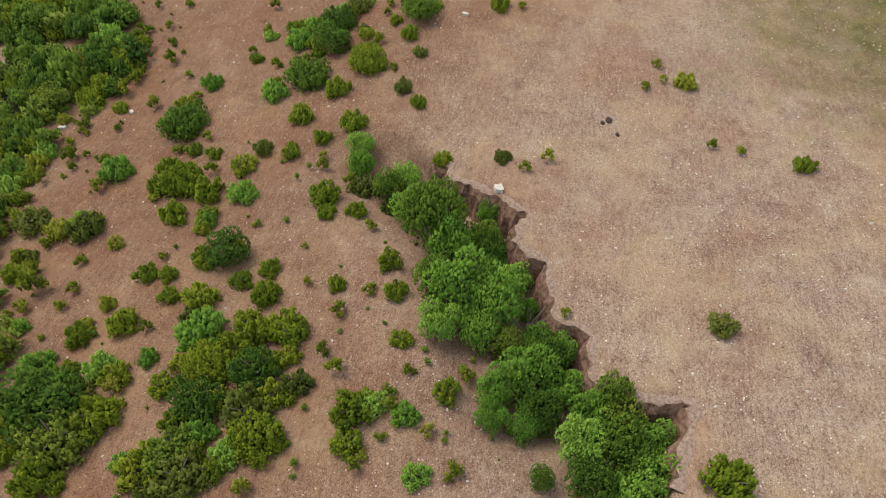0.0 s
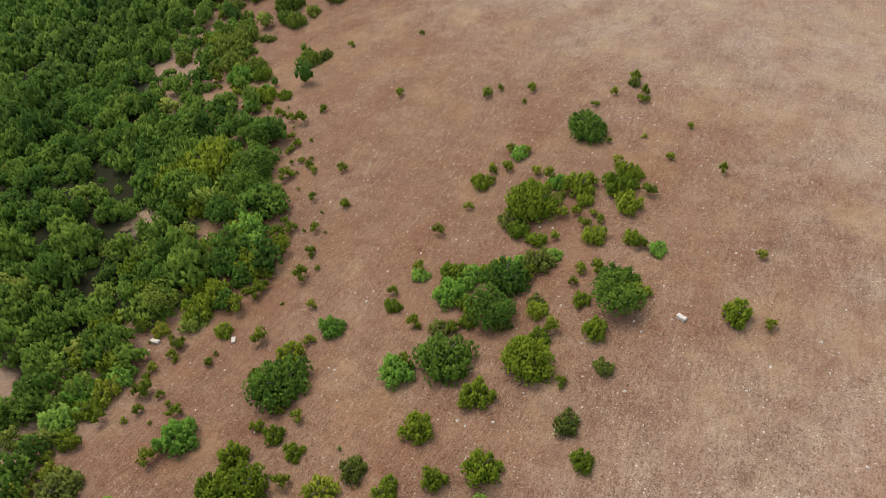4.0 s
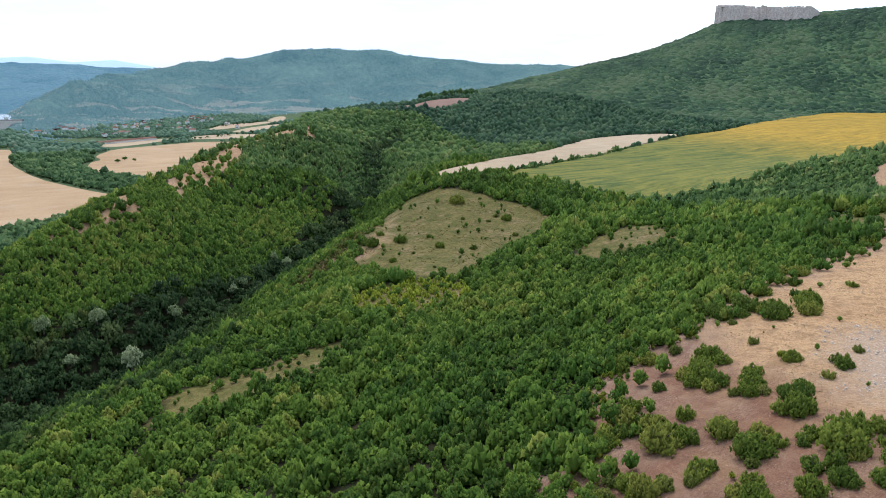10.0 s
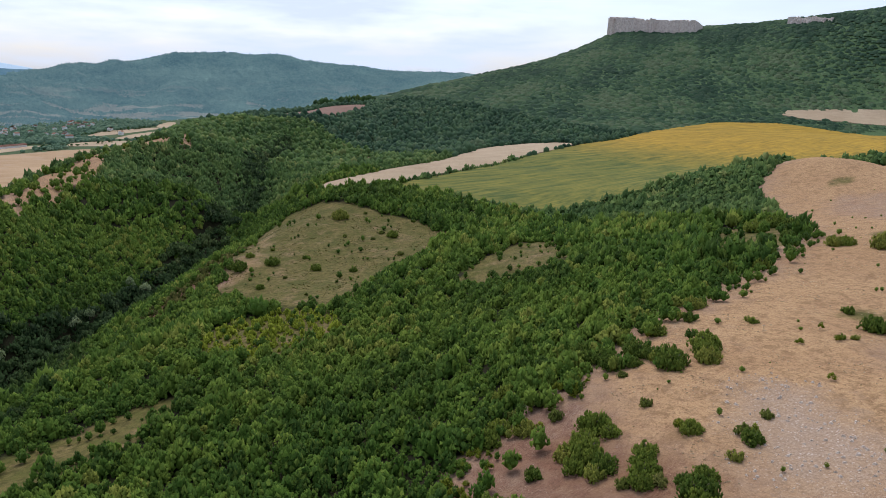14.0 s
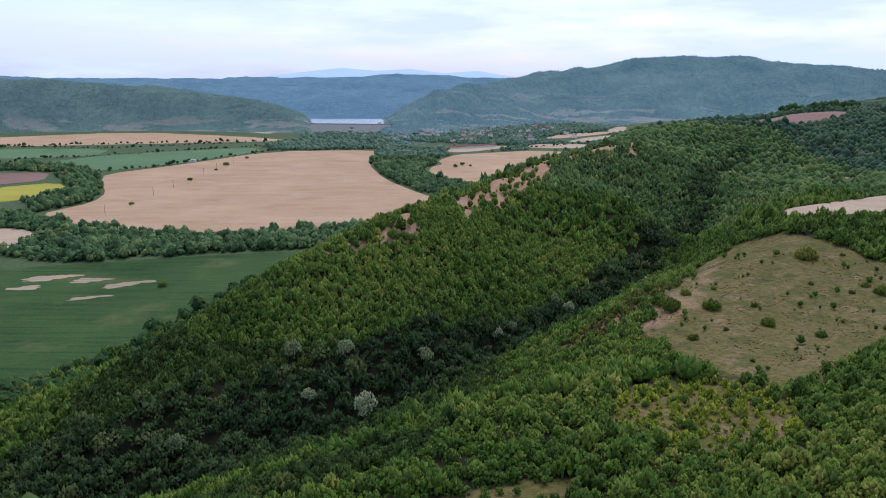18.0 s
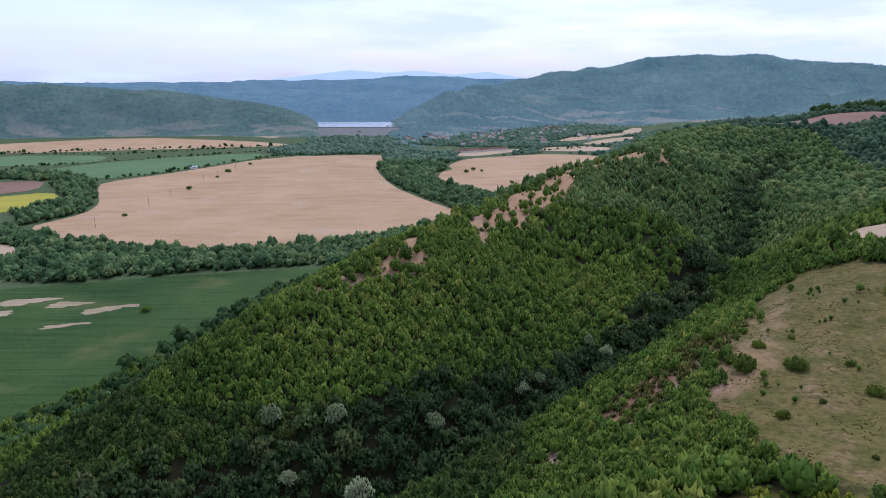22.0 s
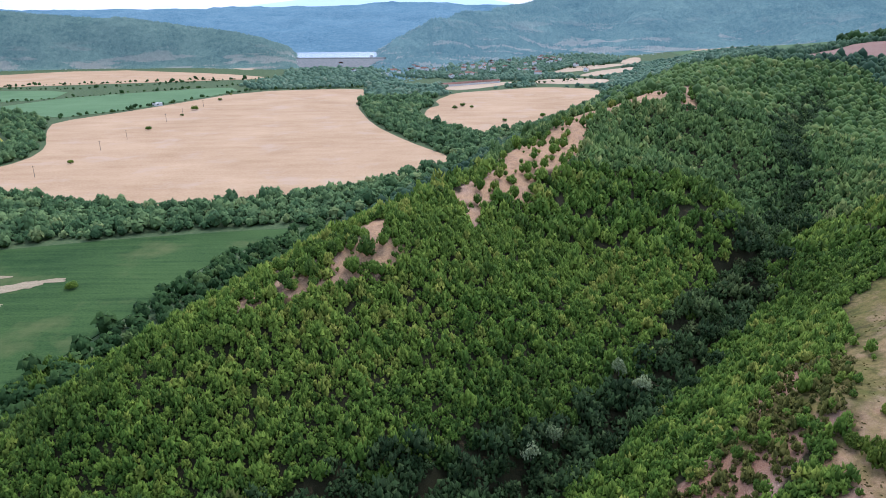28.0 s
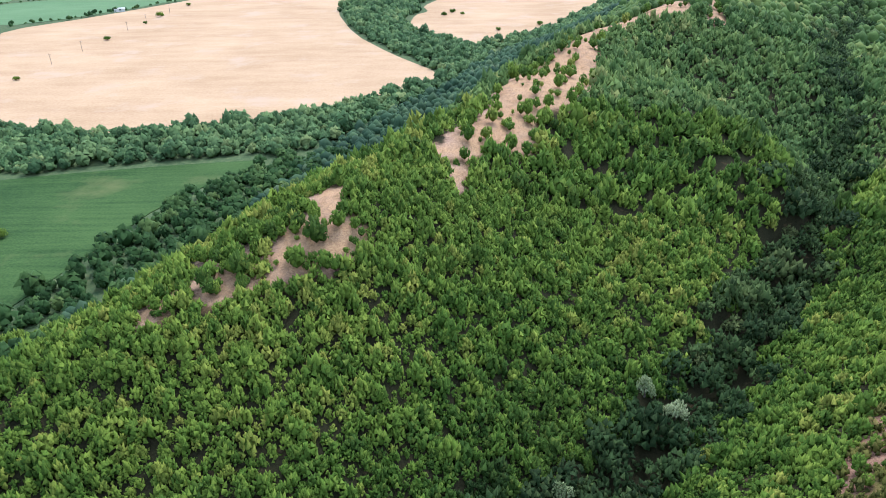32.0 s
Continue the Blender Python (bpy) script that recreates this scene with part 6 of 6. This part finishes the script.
SHOULDER_FILL_B = [(140.9, 88.3, 1.8), (141.5, 86, 1.6), (144.6, 84.1, 1.3), (143.4, 83.6, 1), (139.4, 79.6, 1.7), (141.7, 78.4, 1.9), (144.5, 78.2, 1.6), (140.2, 76.2, 1.2), (149.9, 77.7, 1.2), (133.1, 88.1, 1.1), (128.8, 87.7, 1.2), (132.8, 85.1, 0.6), (136.2, 85.1, 1.1), (123.2, 94.9, 1.4), (125.7, 97.1, 1.1), (120.6, 94, 1.2), (127.3, 90.6, 0.9), (168.1, 94.7, 1.4), (166.1, 102.9, 0.6), (209.1, 117.8, 1.1), (205.1, 131.1, 2), (202.3, 134.6, 1.4), (199.2, 135.1, 1.7), (194.5, 135.7, 1.9), (150.4, 106.4, 1.9), (150.4, 103.3, 1.7), (151.6, 109.6, 1.5), (159.4, 108.5, 1.7), (157.3, 101.2, 1.8), (154.7, 93.9, 1.5), (154.6, 74.5, 1.8), (155.1, 76, 1.3)]
SHOULDER_FILL_C = [(161.5, 65.9, 1.9), (161.7, 64.9, 1.4), (160.2, 66.9, 1.3), (142.7, 94.8, 1.4), (141.1, 94.3, 1.4), (169, 95.4, 0.9), (168.6, 93.8, 0.8), (165.3, 102.3, 0.5), (211.6, 106.4, 0.6), (207.9, 101.9, 0.7), (183.6, 119, 2.1), (180.1, 121.4, 2.1), (175.7, 119.7, 1)]
SHRUBS += SHOULDER_FILL_A + SHOULDER_FILL_B + SHOULDER_FILL_C
SHRUB_LABELS = ("yellow-green leafy shrub on stony earth", "rounded olive-green shrub on dry ground", "low bushy green shrub among dry grass", "small bright green shrub on bare earth")
for k, (x, y, r) in enumerate(SHRUBS):
    if r >= 2.0:
        plant("tree", "low broad-crowned green tree on the dry slope", "tree", "trees on the hilltop", TREE_CROWNS if x < 100 else SCRUB_TREES, x, y, r * (1.1 if x < 100 else 0.86), k * 5 + 1, 0.1, 0.95)
    elif r > 0.85:
        plant("shrub", SHRUB_LABELS[k % 4], "shrub", "shrubs on the hilltop", SHRUB_CROWNS if x < 100 else OLIVE_CROWNS, x, y, r * (1.1 if x < 100 else 0.95), k * 3 + k // 10, 0.05, 1.0)
SMALL = [lobed(600 + k, 4, 56, 0.13, 0.3, sides=3) for k in range(6)]
rows = [(x, y, float(surface(np.array([x]), np.array([y]))[0]) - 0.04, r * 1.05, (k * 0.618) % 1) for k, (x, y, r) in enumerate(SHRUBS) if r <= 0.85]
woods("small_shrubs", "small yellow-green shrubs dotted over dry earth", YOUNG_LEAF, SMALL, rows, 22, "shrubs")
for k, (x, y, r) in enumerate(PIT_TREES):
    plant("pit_tree", "bright green ash tree growing in the old pit", "tree", "trees in the pit", PIT_CROWNS, x, y + 0.1, r * 1.04, k * 5 + 2, 0.2, 1.5)
for k, (x, y, _) in enumerate(spread([(a, b, 0) for a, b in PIT[2:-1]], 2.4)[1::2]):  # saplings fill the pit along its edge
    plant("pit_tree", "young green tree against the pit's earth wall", "tree", "trees in the pit", PIT_CROWNS, x - 0.6 + 0.4 * (k % 3), y + 1.9 - 0.5 * (k % 2), 0.9 + 0.3 * (k % 3), k * 7 + 3, 0.1, 1.9)
for k, (x, y, r) in enumerate([(54, 318, 3.6), (72, 318, 3.6), (100, 320, 3.6), (81, 294, 4.6), (25, 281, 3.4), (160, 367, 3.0), (155, 372, 2.6), (62, 300, 2.4), (128, 343, 2.6), (134, 349, 2.4)]):
    plant("flowering_tree", "pale flowering tree above the dark ravine", "tree", "pale trees in the ravine", PALE_CROWNS, x, y, r, k, -2.6, 1.35)
for k, (x, y, r) in enumerate([(-238, 861, 3.6), (-235, 1045, 4.2), (-232, 1153, 3.4), (-232, 1207, 6.0), (-226, 1311, 4.0), (197, 1077, 3.5), (250, 1110, 5), (-85, 551, 3.6), (-228, 1380, 3), (150, 1215, 4.5), (162, 1196, 4), (138, 1190, 4.5)]):
    plant("field_tree", "lone dark tree standing in a crop field", "tree", "trees in the fields", TREE_CROWNS[:1] + TREE_CROWNS[3:4], x, y, r, k, 0.1, 0.9)


# small seedlings between the shrubs
rng = np.random.default_rng(12)
x, y = rng.uniform(8, 75, 420), rng.uniform(-4, 46, 420)
keep = inside(PLATEAU, x, y) & (from_pit(x, y) > 5) & (rng.uniform(size=420) < 0.45)
rows = np.stack([x, y, surface(x, y) - 0.05, rng.uniform(0.12, 0.34, 420), rng.uniform(0.75, 1, 420)], 1)[keep]
woods("low_scrub", "low yellowish scrub seedlings on earth", OAK_LEAF, FINE, rows, 13, "scrub")
x, y = rng.uniform(165, 285, 700), rng.uniform(252, 396, 700)
keep = inside(CLEARING, x, y) & (rng.uniform(size=700) < 0.5 * np.clip(np.sin(x * 0.11 + 1) * np.sin(y * 0.09) + 0.25, 0.04, 1))
rows = np.stack([x, y, surface(x, y) - 0.05, 0.25 + rng.exponential(0.35, 700).clip(0, 1.3), rng.uniform(0, 0.7, 700)], 1)[keep]
woods("clearing_scrub", "small dark bushes dotting the clearing", OAK_LEAF, FINE, rows, 14, "scrub")
x, y = rng.uniform(130, 420, 900), rng.uniform(10, 200, 900)
keep = inside(GOLDEN, x, y) & inside(PLATEAU, x, y) & (rng.uniform(size=900) < 0.3)
rows = np.stack([x, y, surface(x, y) - 0.05, rng.uniform(0.15, 0.5, 900), rng.uniform(0.3, 1, 900)], 1)[keep]
woods("hilltop_scrub", "dry little bushes in golden grass", OAK_LEAF, FINE, rows, 15, "scrub")
edge = np.array(spread([(a, b, 0) for a, b in PLATEAU[5:23]], 0.42))[:, :2]
edge = edge + rng.normal(0, 3.2, edge.shape)
edge = edge[inside(PLATEAU, edge[:, 0], edge[:, 1])]
woods("edge_scrub", "yellowish young bushes along the wood's edge", YOUNG_LEAF, SMALL, stand(edge[:, 0], edge[:, 1], rng, 0.62, 0.6, 0.1), 27, "scrub")
edge = np.array(spread([(a, b, 0) for a, b in PLATEAU[15:27]], 0.5))[:, :2]
edge = edge + rng.normal(0, 5.0, edge.shape)
edge = edge[inside(PLATEAU, edge[:, 0], edge[:, 1]) & (edge[:, 0] < 300) & (edge[:, 0] > 96)]
woods("edge_scrub", "mixed green bushes along the wood's edge", OAK_LEAF, FINE, stand(edge[:, 0], edge[:, 1], rng, 0.9, 0.6, 0.1), 18, "scrub")
rows = []
for g, n, size in ((GLADES[0], 45, 0.8), (GLADES[1], 50, 0.8), (GLADES[2], 90, 0.8), (GLADES[3], 50, 1.1), (GLADES[4], 12, 1.2), (GLADES[5], 22, 1.2), (GLADES[6], 30, 1.3), (GLADES[8], 110, 1.3), (GLADES[9], 16, 1.6), (GLADES[10], 6, 1.5), (GLADES[14], 14, 1.0), (GLADES[15], 40, 1.0), (GLADES[16], 30, 1.1), (GLADES[17], 50, 1.0), (GLADES[20], 60, 1.3), (GLADES[22], 70, 0.9)):
    gx, gy = np.array(g).T
    x, y = rng.uniform(gx.min(), gx.max(), n * 3), rng.uniform(gy.min(), gy.max(), n * 3)
    k = np.where(inside(g, x, y))[0][:n]
    rows.append(stand(x[k], y[k], rng, size, 0.5, 0.1))
x, y = rng.uniform(138, 206, 1500), rng.uniform(294, 358, 1500)
keep = inside(GLADES[15], x, y) | inside(GLADES[17], x, y)
woods("heath_scrub", "low dull brown-green heath on red earth", HEATH_LEAF, THIN, stand(x[keep], y[keep], rng, 0.75, 0.5, 0.25), 26, "scrub")
gx, gy = np.array(GLADES[2]).T
x, y = rng.uniform(gx.min(), gx.max(), 560), rng.uniform(gy.min(), gy.max(), 560)
keep = inside(GLADES[2], x, y)
woods("broom_scrub", "small lime-yellow bushes on the near glade", SHRUB_LEAF, THIN, stand(x[keep], y[keep], rng, 0.62, 0.5, 0.1), 28, "scrub")
woods("glade_scrub", "green bushes dotted over the bare glades", OAK_LEAF, FINE, np.concatenate(rows), 16, "scrub")


# ---- the pit's cut edge, stones and dead wood ----
def build_scarp():
    rng = random.Random(4)
    bm = bmesh.new()
    line = spread([(a, b, 0) for a, b in PIT[1:-1]], 0.45)
    cols = []
    for k, (x, y, _) in enumerate(line):
        px, py, _ = line[max(0, k - 1)]
        qx, qy, _ = line[min(len(line) - 1, k + 1)]
        d = math.hypot(qx - px, qy - py)
        ox, oy = (qy - py) / d, -(qx - px) / d
        top = float(land(x, y))
        ends = min(1, max(0.15, (x - 8) / 8)) * min(1, max(0.15, (54 - x) / 7))
        col = []
        for j, (f, out) in enumerate(((-0.06, -1.0), (0.06, -0.2), (-0.05, 0.3), (-0.9, 0.6), (-1.9, 0.8), (-3.2, 1.0))):
            push = out + (rng.uniform(-0.2, 0.2) + 0.22 * math.sin(k * 0.9) if j > 1 else rng.uniform(-0.08, 0.08))
            col.append(bm.verts.new((x + ox * push, y + oy * push, top + f * (ends if f < 0 else 1) + (rng.uniform(-0.05, 0.03) if j < 2 else rng.uniform(-0.22, 0.22)))))
        cols.append(col)
    for a, b in zip(cols, cols[1:]):
        for j in range(5):
            bm.faces.new((a[j], a[j + 1], b[j + 1], b[j])).material_index = int(j < 2)
    for f in bm.faces:
        f.smooth = f.material_index == 1
    me = bpy.data.meshes.new("scarp")
    bm.to_mesh(me)
    bm.free()
    me.materials.append(SCARP)
    me.materials.append(EARTH)
    return tagged(new("scarp", me), "steep red-brown cut earth edge of a pit", "earth bank", kind="structure")


def rough_block(name, size, seed, material, rough=0.12):
    rng = random.Random(seed)
    bm = bmesh.new()
    bmesh.ops.create_cube(bm, size=1)
    bmesh.ops.bevel(bm, geom=bm.edges[:], offset=0.08, segments=1, affect="EDGES")
    bmesh.ops.subdivide_edges(bm, edges=[e for e in bm.edges if e.calc_length() > 0.5], cuts=1, use_grid_fill=True)
    for v in bm.verts:
        v.co = Vector((v.co.x * size[0], v.co.y * size[1], v.co.z * size[2])) * (1 + rng.uniform(-rough, rough))
    me = bpy.data.meshes.new(name)
    bm.to_mesh(me)
    bm.free()
    me.materials.append(material)
    return new(name, me)


build_scarp()
for x, y, size, turn, label in ((44.2, -1.0, (0.8, 0.75, 0.5), 20, "pinkish squared stone block on the pit's edge"), (71, 5.2, (0.75, 0.4, 0.35), 70, "white limestone rock on dry earth"), (58, 41, (0.7, 0.35, 0.3), 40, "white limestone rock beside a shrub"), (55, 48, (0.9, 0.45, 0.35), 100, "white limestone rock at the wood's edge")):
    block = tagged(rough_block("rock", size, int(x), STONE), label, "rock", "loose rocks on the hilltop")
    block.matrix_world = pose(x, y, float(land(x, y)) + size[2] * 0.35, 3, 4, turn)


def dead_shrub(x, y, seed):
    rng = random.Random(seed)
    bm = bmesh.new()
    for k in range(16):
        a, tip = rng.uniform(0, 6.28), rng.uniform(0.8, 1.7)
        p, r = Vector((0, 0, -0.1)), 0.05
        way = Vector((math.cos(a) * 0.7, math.sin(a) * 0.7, 1)).normalized()
        for s in range(4):
            q = p + (way + Vector((rng.uniform(-0.4, 0.4), rng.uniform(-0.4, 0.4), 0.1))) * tip / 4
            u = Vector((-way.y, way.x, 0)).normalized()
            w = way.cross(u)
            ring = [[bm.verts.new(c + (u * math.cos(j * 2.094) + w * math.sin(j * 2.094)) * t) for j in range(3)] for c, t in ((p, r), (q, r * 0.7))]
            for j in range(3):
                bm.faces.new((ring[0][j], ring[0][(j + 1) % 3], ring[1][(j + 1) % 3], ring[1][j]))
            p, r = q, r * 0.7
    me = bpy.data.meshes.new("dead_shrub")
    bm.to_mesh(me)
    bm.free()
    me.materials.append(DEAD_WOOD)
    ob = tagged(new("dead_shrub", me), "bare grey dead shrub at the pit's edge", "shrub")
    ob.location = (x, y, float(surface(np.array([x]), np.array([y]))[0]))
    return ob


def burrow(x, y, size, seed):
    """A small heap of dark freshly dug earth."""
    rng = random.Random(seed)
    bm = bmesh.new()
    bmesh.ops.create_icosphere(bm, subdivisions=2, radius=1)
    for v in bm.verts:
        k = 1 + rng.uniform(-0.22, 0.22)
        v.co = Vector((v.co.x * size * k, v.co.y * size * 0.7 * k, v.co.z * size * 0.35))
    me = bpy.data.meshes.new("earth_heap")
    bm.to_mesh(me)
    bm.free()
    me.materials.append(DUG)
    ob = tagged(new("earth_heap", me), "small heap of dark freshly dug earth", "earth heap", "dug heaps on the plateau")
    ob.location = (x, y, float(land(x, y)))
    return ob


burrow(54.3, -10.5, 0.5, 1)
burrow(53.9, -9.9, 0.32, 2)
burrow(52.4, -11.3, 0.3, 3)
dead_shrub(31.5, -4.5, 3).scale = (1.4, 1.4, 2.2)


def build_bank():
    """A low red earth bank across the golden grass."""
    rng = random.Random(6)
    line = spread([(193, 82, 0), (195, 73, 0), (199, 63, 0), (204, 54, 0), (210, 46, 0), (214, 36, 0)], 0.8)
    bm = bmesh.new()
    cols = []
    for k, (x, y, _) in enumerate(line):
        fade = math.sin(math.pi * min(1, (k + 0.5) / len(line)))
        wide = 1.1 + 0.5 * math.sin(k * 0.5)
        cols.append([bm.verts.new((x + o * wide, y + o * 0.3, float(land(x + o * wide, y)) + h * fade + rng.uniform(-0.06, 0.06) - 0.02)) for o, h in ((-1.2, -0.05), (-0.5, 0.35), (0, 0.6), (0.5, 0.25), (1.2, -0.05))])
    for a, b in zip(cols, cols[1:]):
        for j in range(4):
            bm.faces.new((a[j], b[j], b[j + 1], a[j + 1]))
    me = bpy.data.meshes.new("earth_bank")
    bm.to_mesh(me)
    bm.free()
    me.materials.append(SCARP)
    return tagged(new("earth_bank", me), "low red earth bank in golden grass", "earth bank", kind="structure")


build_bank()


# ---- the table mountain's cliff ----
def build_cliff(name, label, line, low, high, back, seed):
    rng = random.Random(seed)
    q = spread(line, 2.2)
    bm = bmesh.new()
    cols, column = [], 0.0
    for k, (x, y, z) in enumerate(q):
        px, py, _ = q[max(0, k - 1)]
        nx, ny, _ = q[min(len(q) - 1, k + 1)]
        d = math.hypot(nx - px, ny - py)
        ox, oy = (ny - py) / d, -(nx - px) / d
        if rng.random() < 0.3:
            column = rng.uniform(-7.0, 3.0)
        base, top = z - low, z + high * (1 - 0.3 * (k / len(q)) ** 2 - 0.12 * (rng.random() < 0.2)) + column * 0.25
        col = []
        for j in range(7):
            f = j / 6
            push = 2.5 * (1 - f) + column * (0.4 + 0.6 * f) + rng.uniform(-0.7, 0.7)
            col.append(bm.verts.new((x + ox * push, y + oy * push, base + (top - base) * f)))
        for deep, fall in ((8, 0.0), (30, 1.0), (back, 4.0)):
            col.append(bm.verts.new((x - ox * deep, y - oy * deep, top - fall + rng.uniform(-0.4, 0.4))))
        col.append(bm.verts.new((x - ox * back * 1.2, y - oy * back * 1.2, base - 10)))
        cols.append(col)
    for a, b in zip(cols, cols[1:]):
        for j in range(len(a) - 1):
            bm.faces.new((a[j], b[j], b[j + 1], a[j + 1]))
    for end in (cols[0], cols[-1]):
        bm.faces.new(end)
    bmesh.ops.recalc_face_normals(bm, faces=bm.faces[:])
    me = bpy.data.meshes.new(name)
    bm.to_mesh(me)
    bm.free()
    me.materials.append(ROCK)
    return tagged(new(name, me), label, "cliff", kind="structure")


build_cliff("cliff", "grey limestone cliff crowning the wooded mountain", [(1345, 1130, 249), (1302, 1089, 249), (1361, 1015, 247), (1392, 940, 247)], 14, 29, 70, 1)
build_cliff("cliff", "small grey rock face below the summit", [(1452, 780, 258), (1462, 740, 258), (1470, 705, 258)], 8, 13, 20, 2)


# ---- reservoir, dam and village ----
def flat_mesh(name, ring, z, material):
    bm = bmesh.new()
    bm.faces.new([bm.verts.new((x, y, z)) for x, y in ring])
    me = bpy.data.meshes.new(name)
    bm.to_mesh(me)
    bm.free()
    me.materials.append(material)
    return new(name, me)


tagged(flat_mesh("water", [(-300, 1998), (-20, 1966), (60, 2210), (-330, 2215)], 15, WATER), "calm pale reservoir behind the dam", "water", kind="structure")
bm = bmesh.new()
profile = [(0, -2), (95, 15), (98, 17.5), (106, 17.5), (125, 0)]
for ex, ey in ((-262, 1880), (-20, 1856)):
    for d, z in profile:
        bm.verts.new((ex + d * 0.12, ey + d, z))
bm.verts.ensure_lookup_table()
for k in range(4):
    bm.faces.new((bm.verts[k], bm.verts[k + 5], bm.verts[k + 6], bm.verts[k + 1]))
bmesh.ops.recalc_face_normals(bm, faces=bm.faces[:])
dam = tagged(new("dam"), "grey stone-faced dam with a sloping front", "dam")
part("face", bm, DAM_STONE, dam)


def box(bm, x, y, z, w, d, h):
    m = bmesh.ops.create_cube(bm, size=1, matrix=Matrix.LocRotScale((x, y, z + h / 2), None, (w, d, h)))
    return m["verts"]


for x in (-240, -42):
    bm = bmesh.new()
    box(bm, x, 1968, 14, 8, 6, 9)
    part("gatehouse", bm, PLASTER, dam, "white gatehouse")


def house(w, d, h, rise):
    """A gabled house with door and windows on an empty at its foot."""
    root = tagged(new("house"), "white village house with a red tiled roof", "house", "houses in the village")
    bm = bmesh.new()
    box(bm, 0, 0, -0.5, w, d, h + 0.5)
    ridge = [bm.verts.new((0, s * d / 2, h + rise * 0.96)) for s in (-1, 1)]
    for s, r in ((-1, ridge[0]), (1, ridge[1])):
        a, b = bm.verts.new((-w / 2, s * d / 2, h)), bm.verts.new((w / 2, s * d / 2, h))
        bm.faces.new((a, b, r))
    part("wall", bm, PLASTER, root)
    bm = bmesh.new()
    for s in (-1, 1):
        low = [bm.verts.new((s * (w / 2 + 0.5), e * (d / 2 + 0.4), h - 0.25 * rise / w * 2)) for e in (-1, 1)]
        top = [bm.verts.new((0, e * (d / 2 + 0.4), h + rise)) for e in (-1, 1)]
        bm.faces.new((low[0], low[1], top[1], top[0]))
    bmesh.ops.solidify(bm, geom=bm.faces[:], thickness=0.2)
    part("roof", bm, TILE, root)
    bm = bmesh.new()
    box(bm, w * 0.2, 0, h + rise * 0.4, 0.7, 0.7, rise)
    part("chimney", bm, TILE, root)
    for k in range(3):
        bm = bmesh.new()
        box(bm, (k - 1) * w * 0.3, -d / 2 - 0.02, 1.0, 1.2, 0.1, 1.3)
        part("window", bm, DARK_GLASS, root)
    bm = bmesh.new()
    box(bm, w / 2 + 0.02, 0, 0, 0.1, 1.1, 2.1)
    part("door", bm, TIMBER, root)
    return root


rng = random.Random(15)
models = [house(9, 11, 4.5, 2.6), house(8, 9, 6.0, 2.2), house(10, 14, 3.6, 2.8)]
spots = [(112, 1724), (66, 1803), (60, 1744), (244, 1860), (429, 1687), (88, 1760), (95, 1735), (75, 1772)]
while len(spots) < 62:
    x, y = rng.uniform(-120, 480), rng.uniform(1560, 2080)
    if inside(BELTS[5], np.array([x]), np.array([y]))[0] and min(math.dist((x, y), s) for s in spots) > 17:
        spots.append((x, y))
for k, (x, y) in enumerate(spots):
    m = pose(x, y, float(land(x, y)) + (3.0 if k > 8 else 4.0), 0, 0, rng.choice((0, 20, 90, 110, -35)))
    if k < 3:
        models[k].matrix_world = m
    else:
        copy_thing(models[k % 3], m)
shed = tagged(new("farm_shed"), "long low farm shed with a reddish roof", "shed")
shed.matrix_world = pose(178, 1498, 0, 0, 0, 29)
bm = bmesh.new()
box(bm, 0, 0, -0.3, 120, 12, 4.3)
part("wall", bm, PLASTER, shed)
bm = bmesh.new()
for s in (-1, 1):
    bm.faces.new([bm.verts.new(p) for p in ((-61, s * 7, 3.9), (61, s * 7, 3.9), (61, 0, 6.5), (-61, 0, 6.5))])
bmesh.ops.solidify(bm, geom=bm.faces[:], thickness=0.2)
part("roof", bm, TILE, shed)
hut = tagged(new("white_hut"), "white hut at the wheat field's edge", "hut")
hut.matrix_world = pose(-306, 1262, 0, 0, 0, 30)
bm = bmesh.new()
box(bm, 0, 0, -0.3, 14, 7, 4)
part("wall", bm, PLASTER, hut)
bm = bmesh.new()
for s in (-1, 1):
    bm.faces.new([bm.verts.new(p) for p in ((-7.4, s * 4, 3.6), (7.4, s * 4, 3.6), (7.4, 0, 5), (-7.4, 0, 5))])
bmesh.ops.solidify(bm, geom=bm.faces[:], thickness=0.15)
part("roof", bm, PLASTER, hut)


def pole():
    root = tagged(new("power_pole"), "wooden power pole standing in the wheat", "pole", "poles across the wheat")
    bm = bmesh.new()
    bmesh.ops.create_cone(bm, cap_ends=True, segments=8, radius1=0.22, radius2=0.14, depth=11, matrix=Matrix.Translation((0, 0, 5)))
    part("post", bm, TIMBER, root)
    bm = bmesh.new()
    box(bm, 0, 0, 9.6, 2.6, 0.16, 0.16)
    part("crossarm", bm, TIMBER, root)
    for x in (-1.1, 0, 1.1):
        bm = bmesh.new()
        bmesh.ops.create_cone(bm, cap_ends=True, segments=8, radius1=0.08, radius2=0.05, depth=0.3, matrix=Matrix.Translation((x, 0, 9.9)))
        part("insulator", bm, PLASTER, root)
    return root


first = pole()
first.matrix_world = pose(-242, 806, 0.2, 0, 0, 5)
for x, y in ((-237, 922), (-236, 985), (-235, 1104), (-233, 1160), (-230, 1240)):
    copy_thing(first, pose(x, y, 0.2, 0, 0, 5))
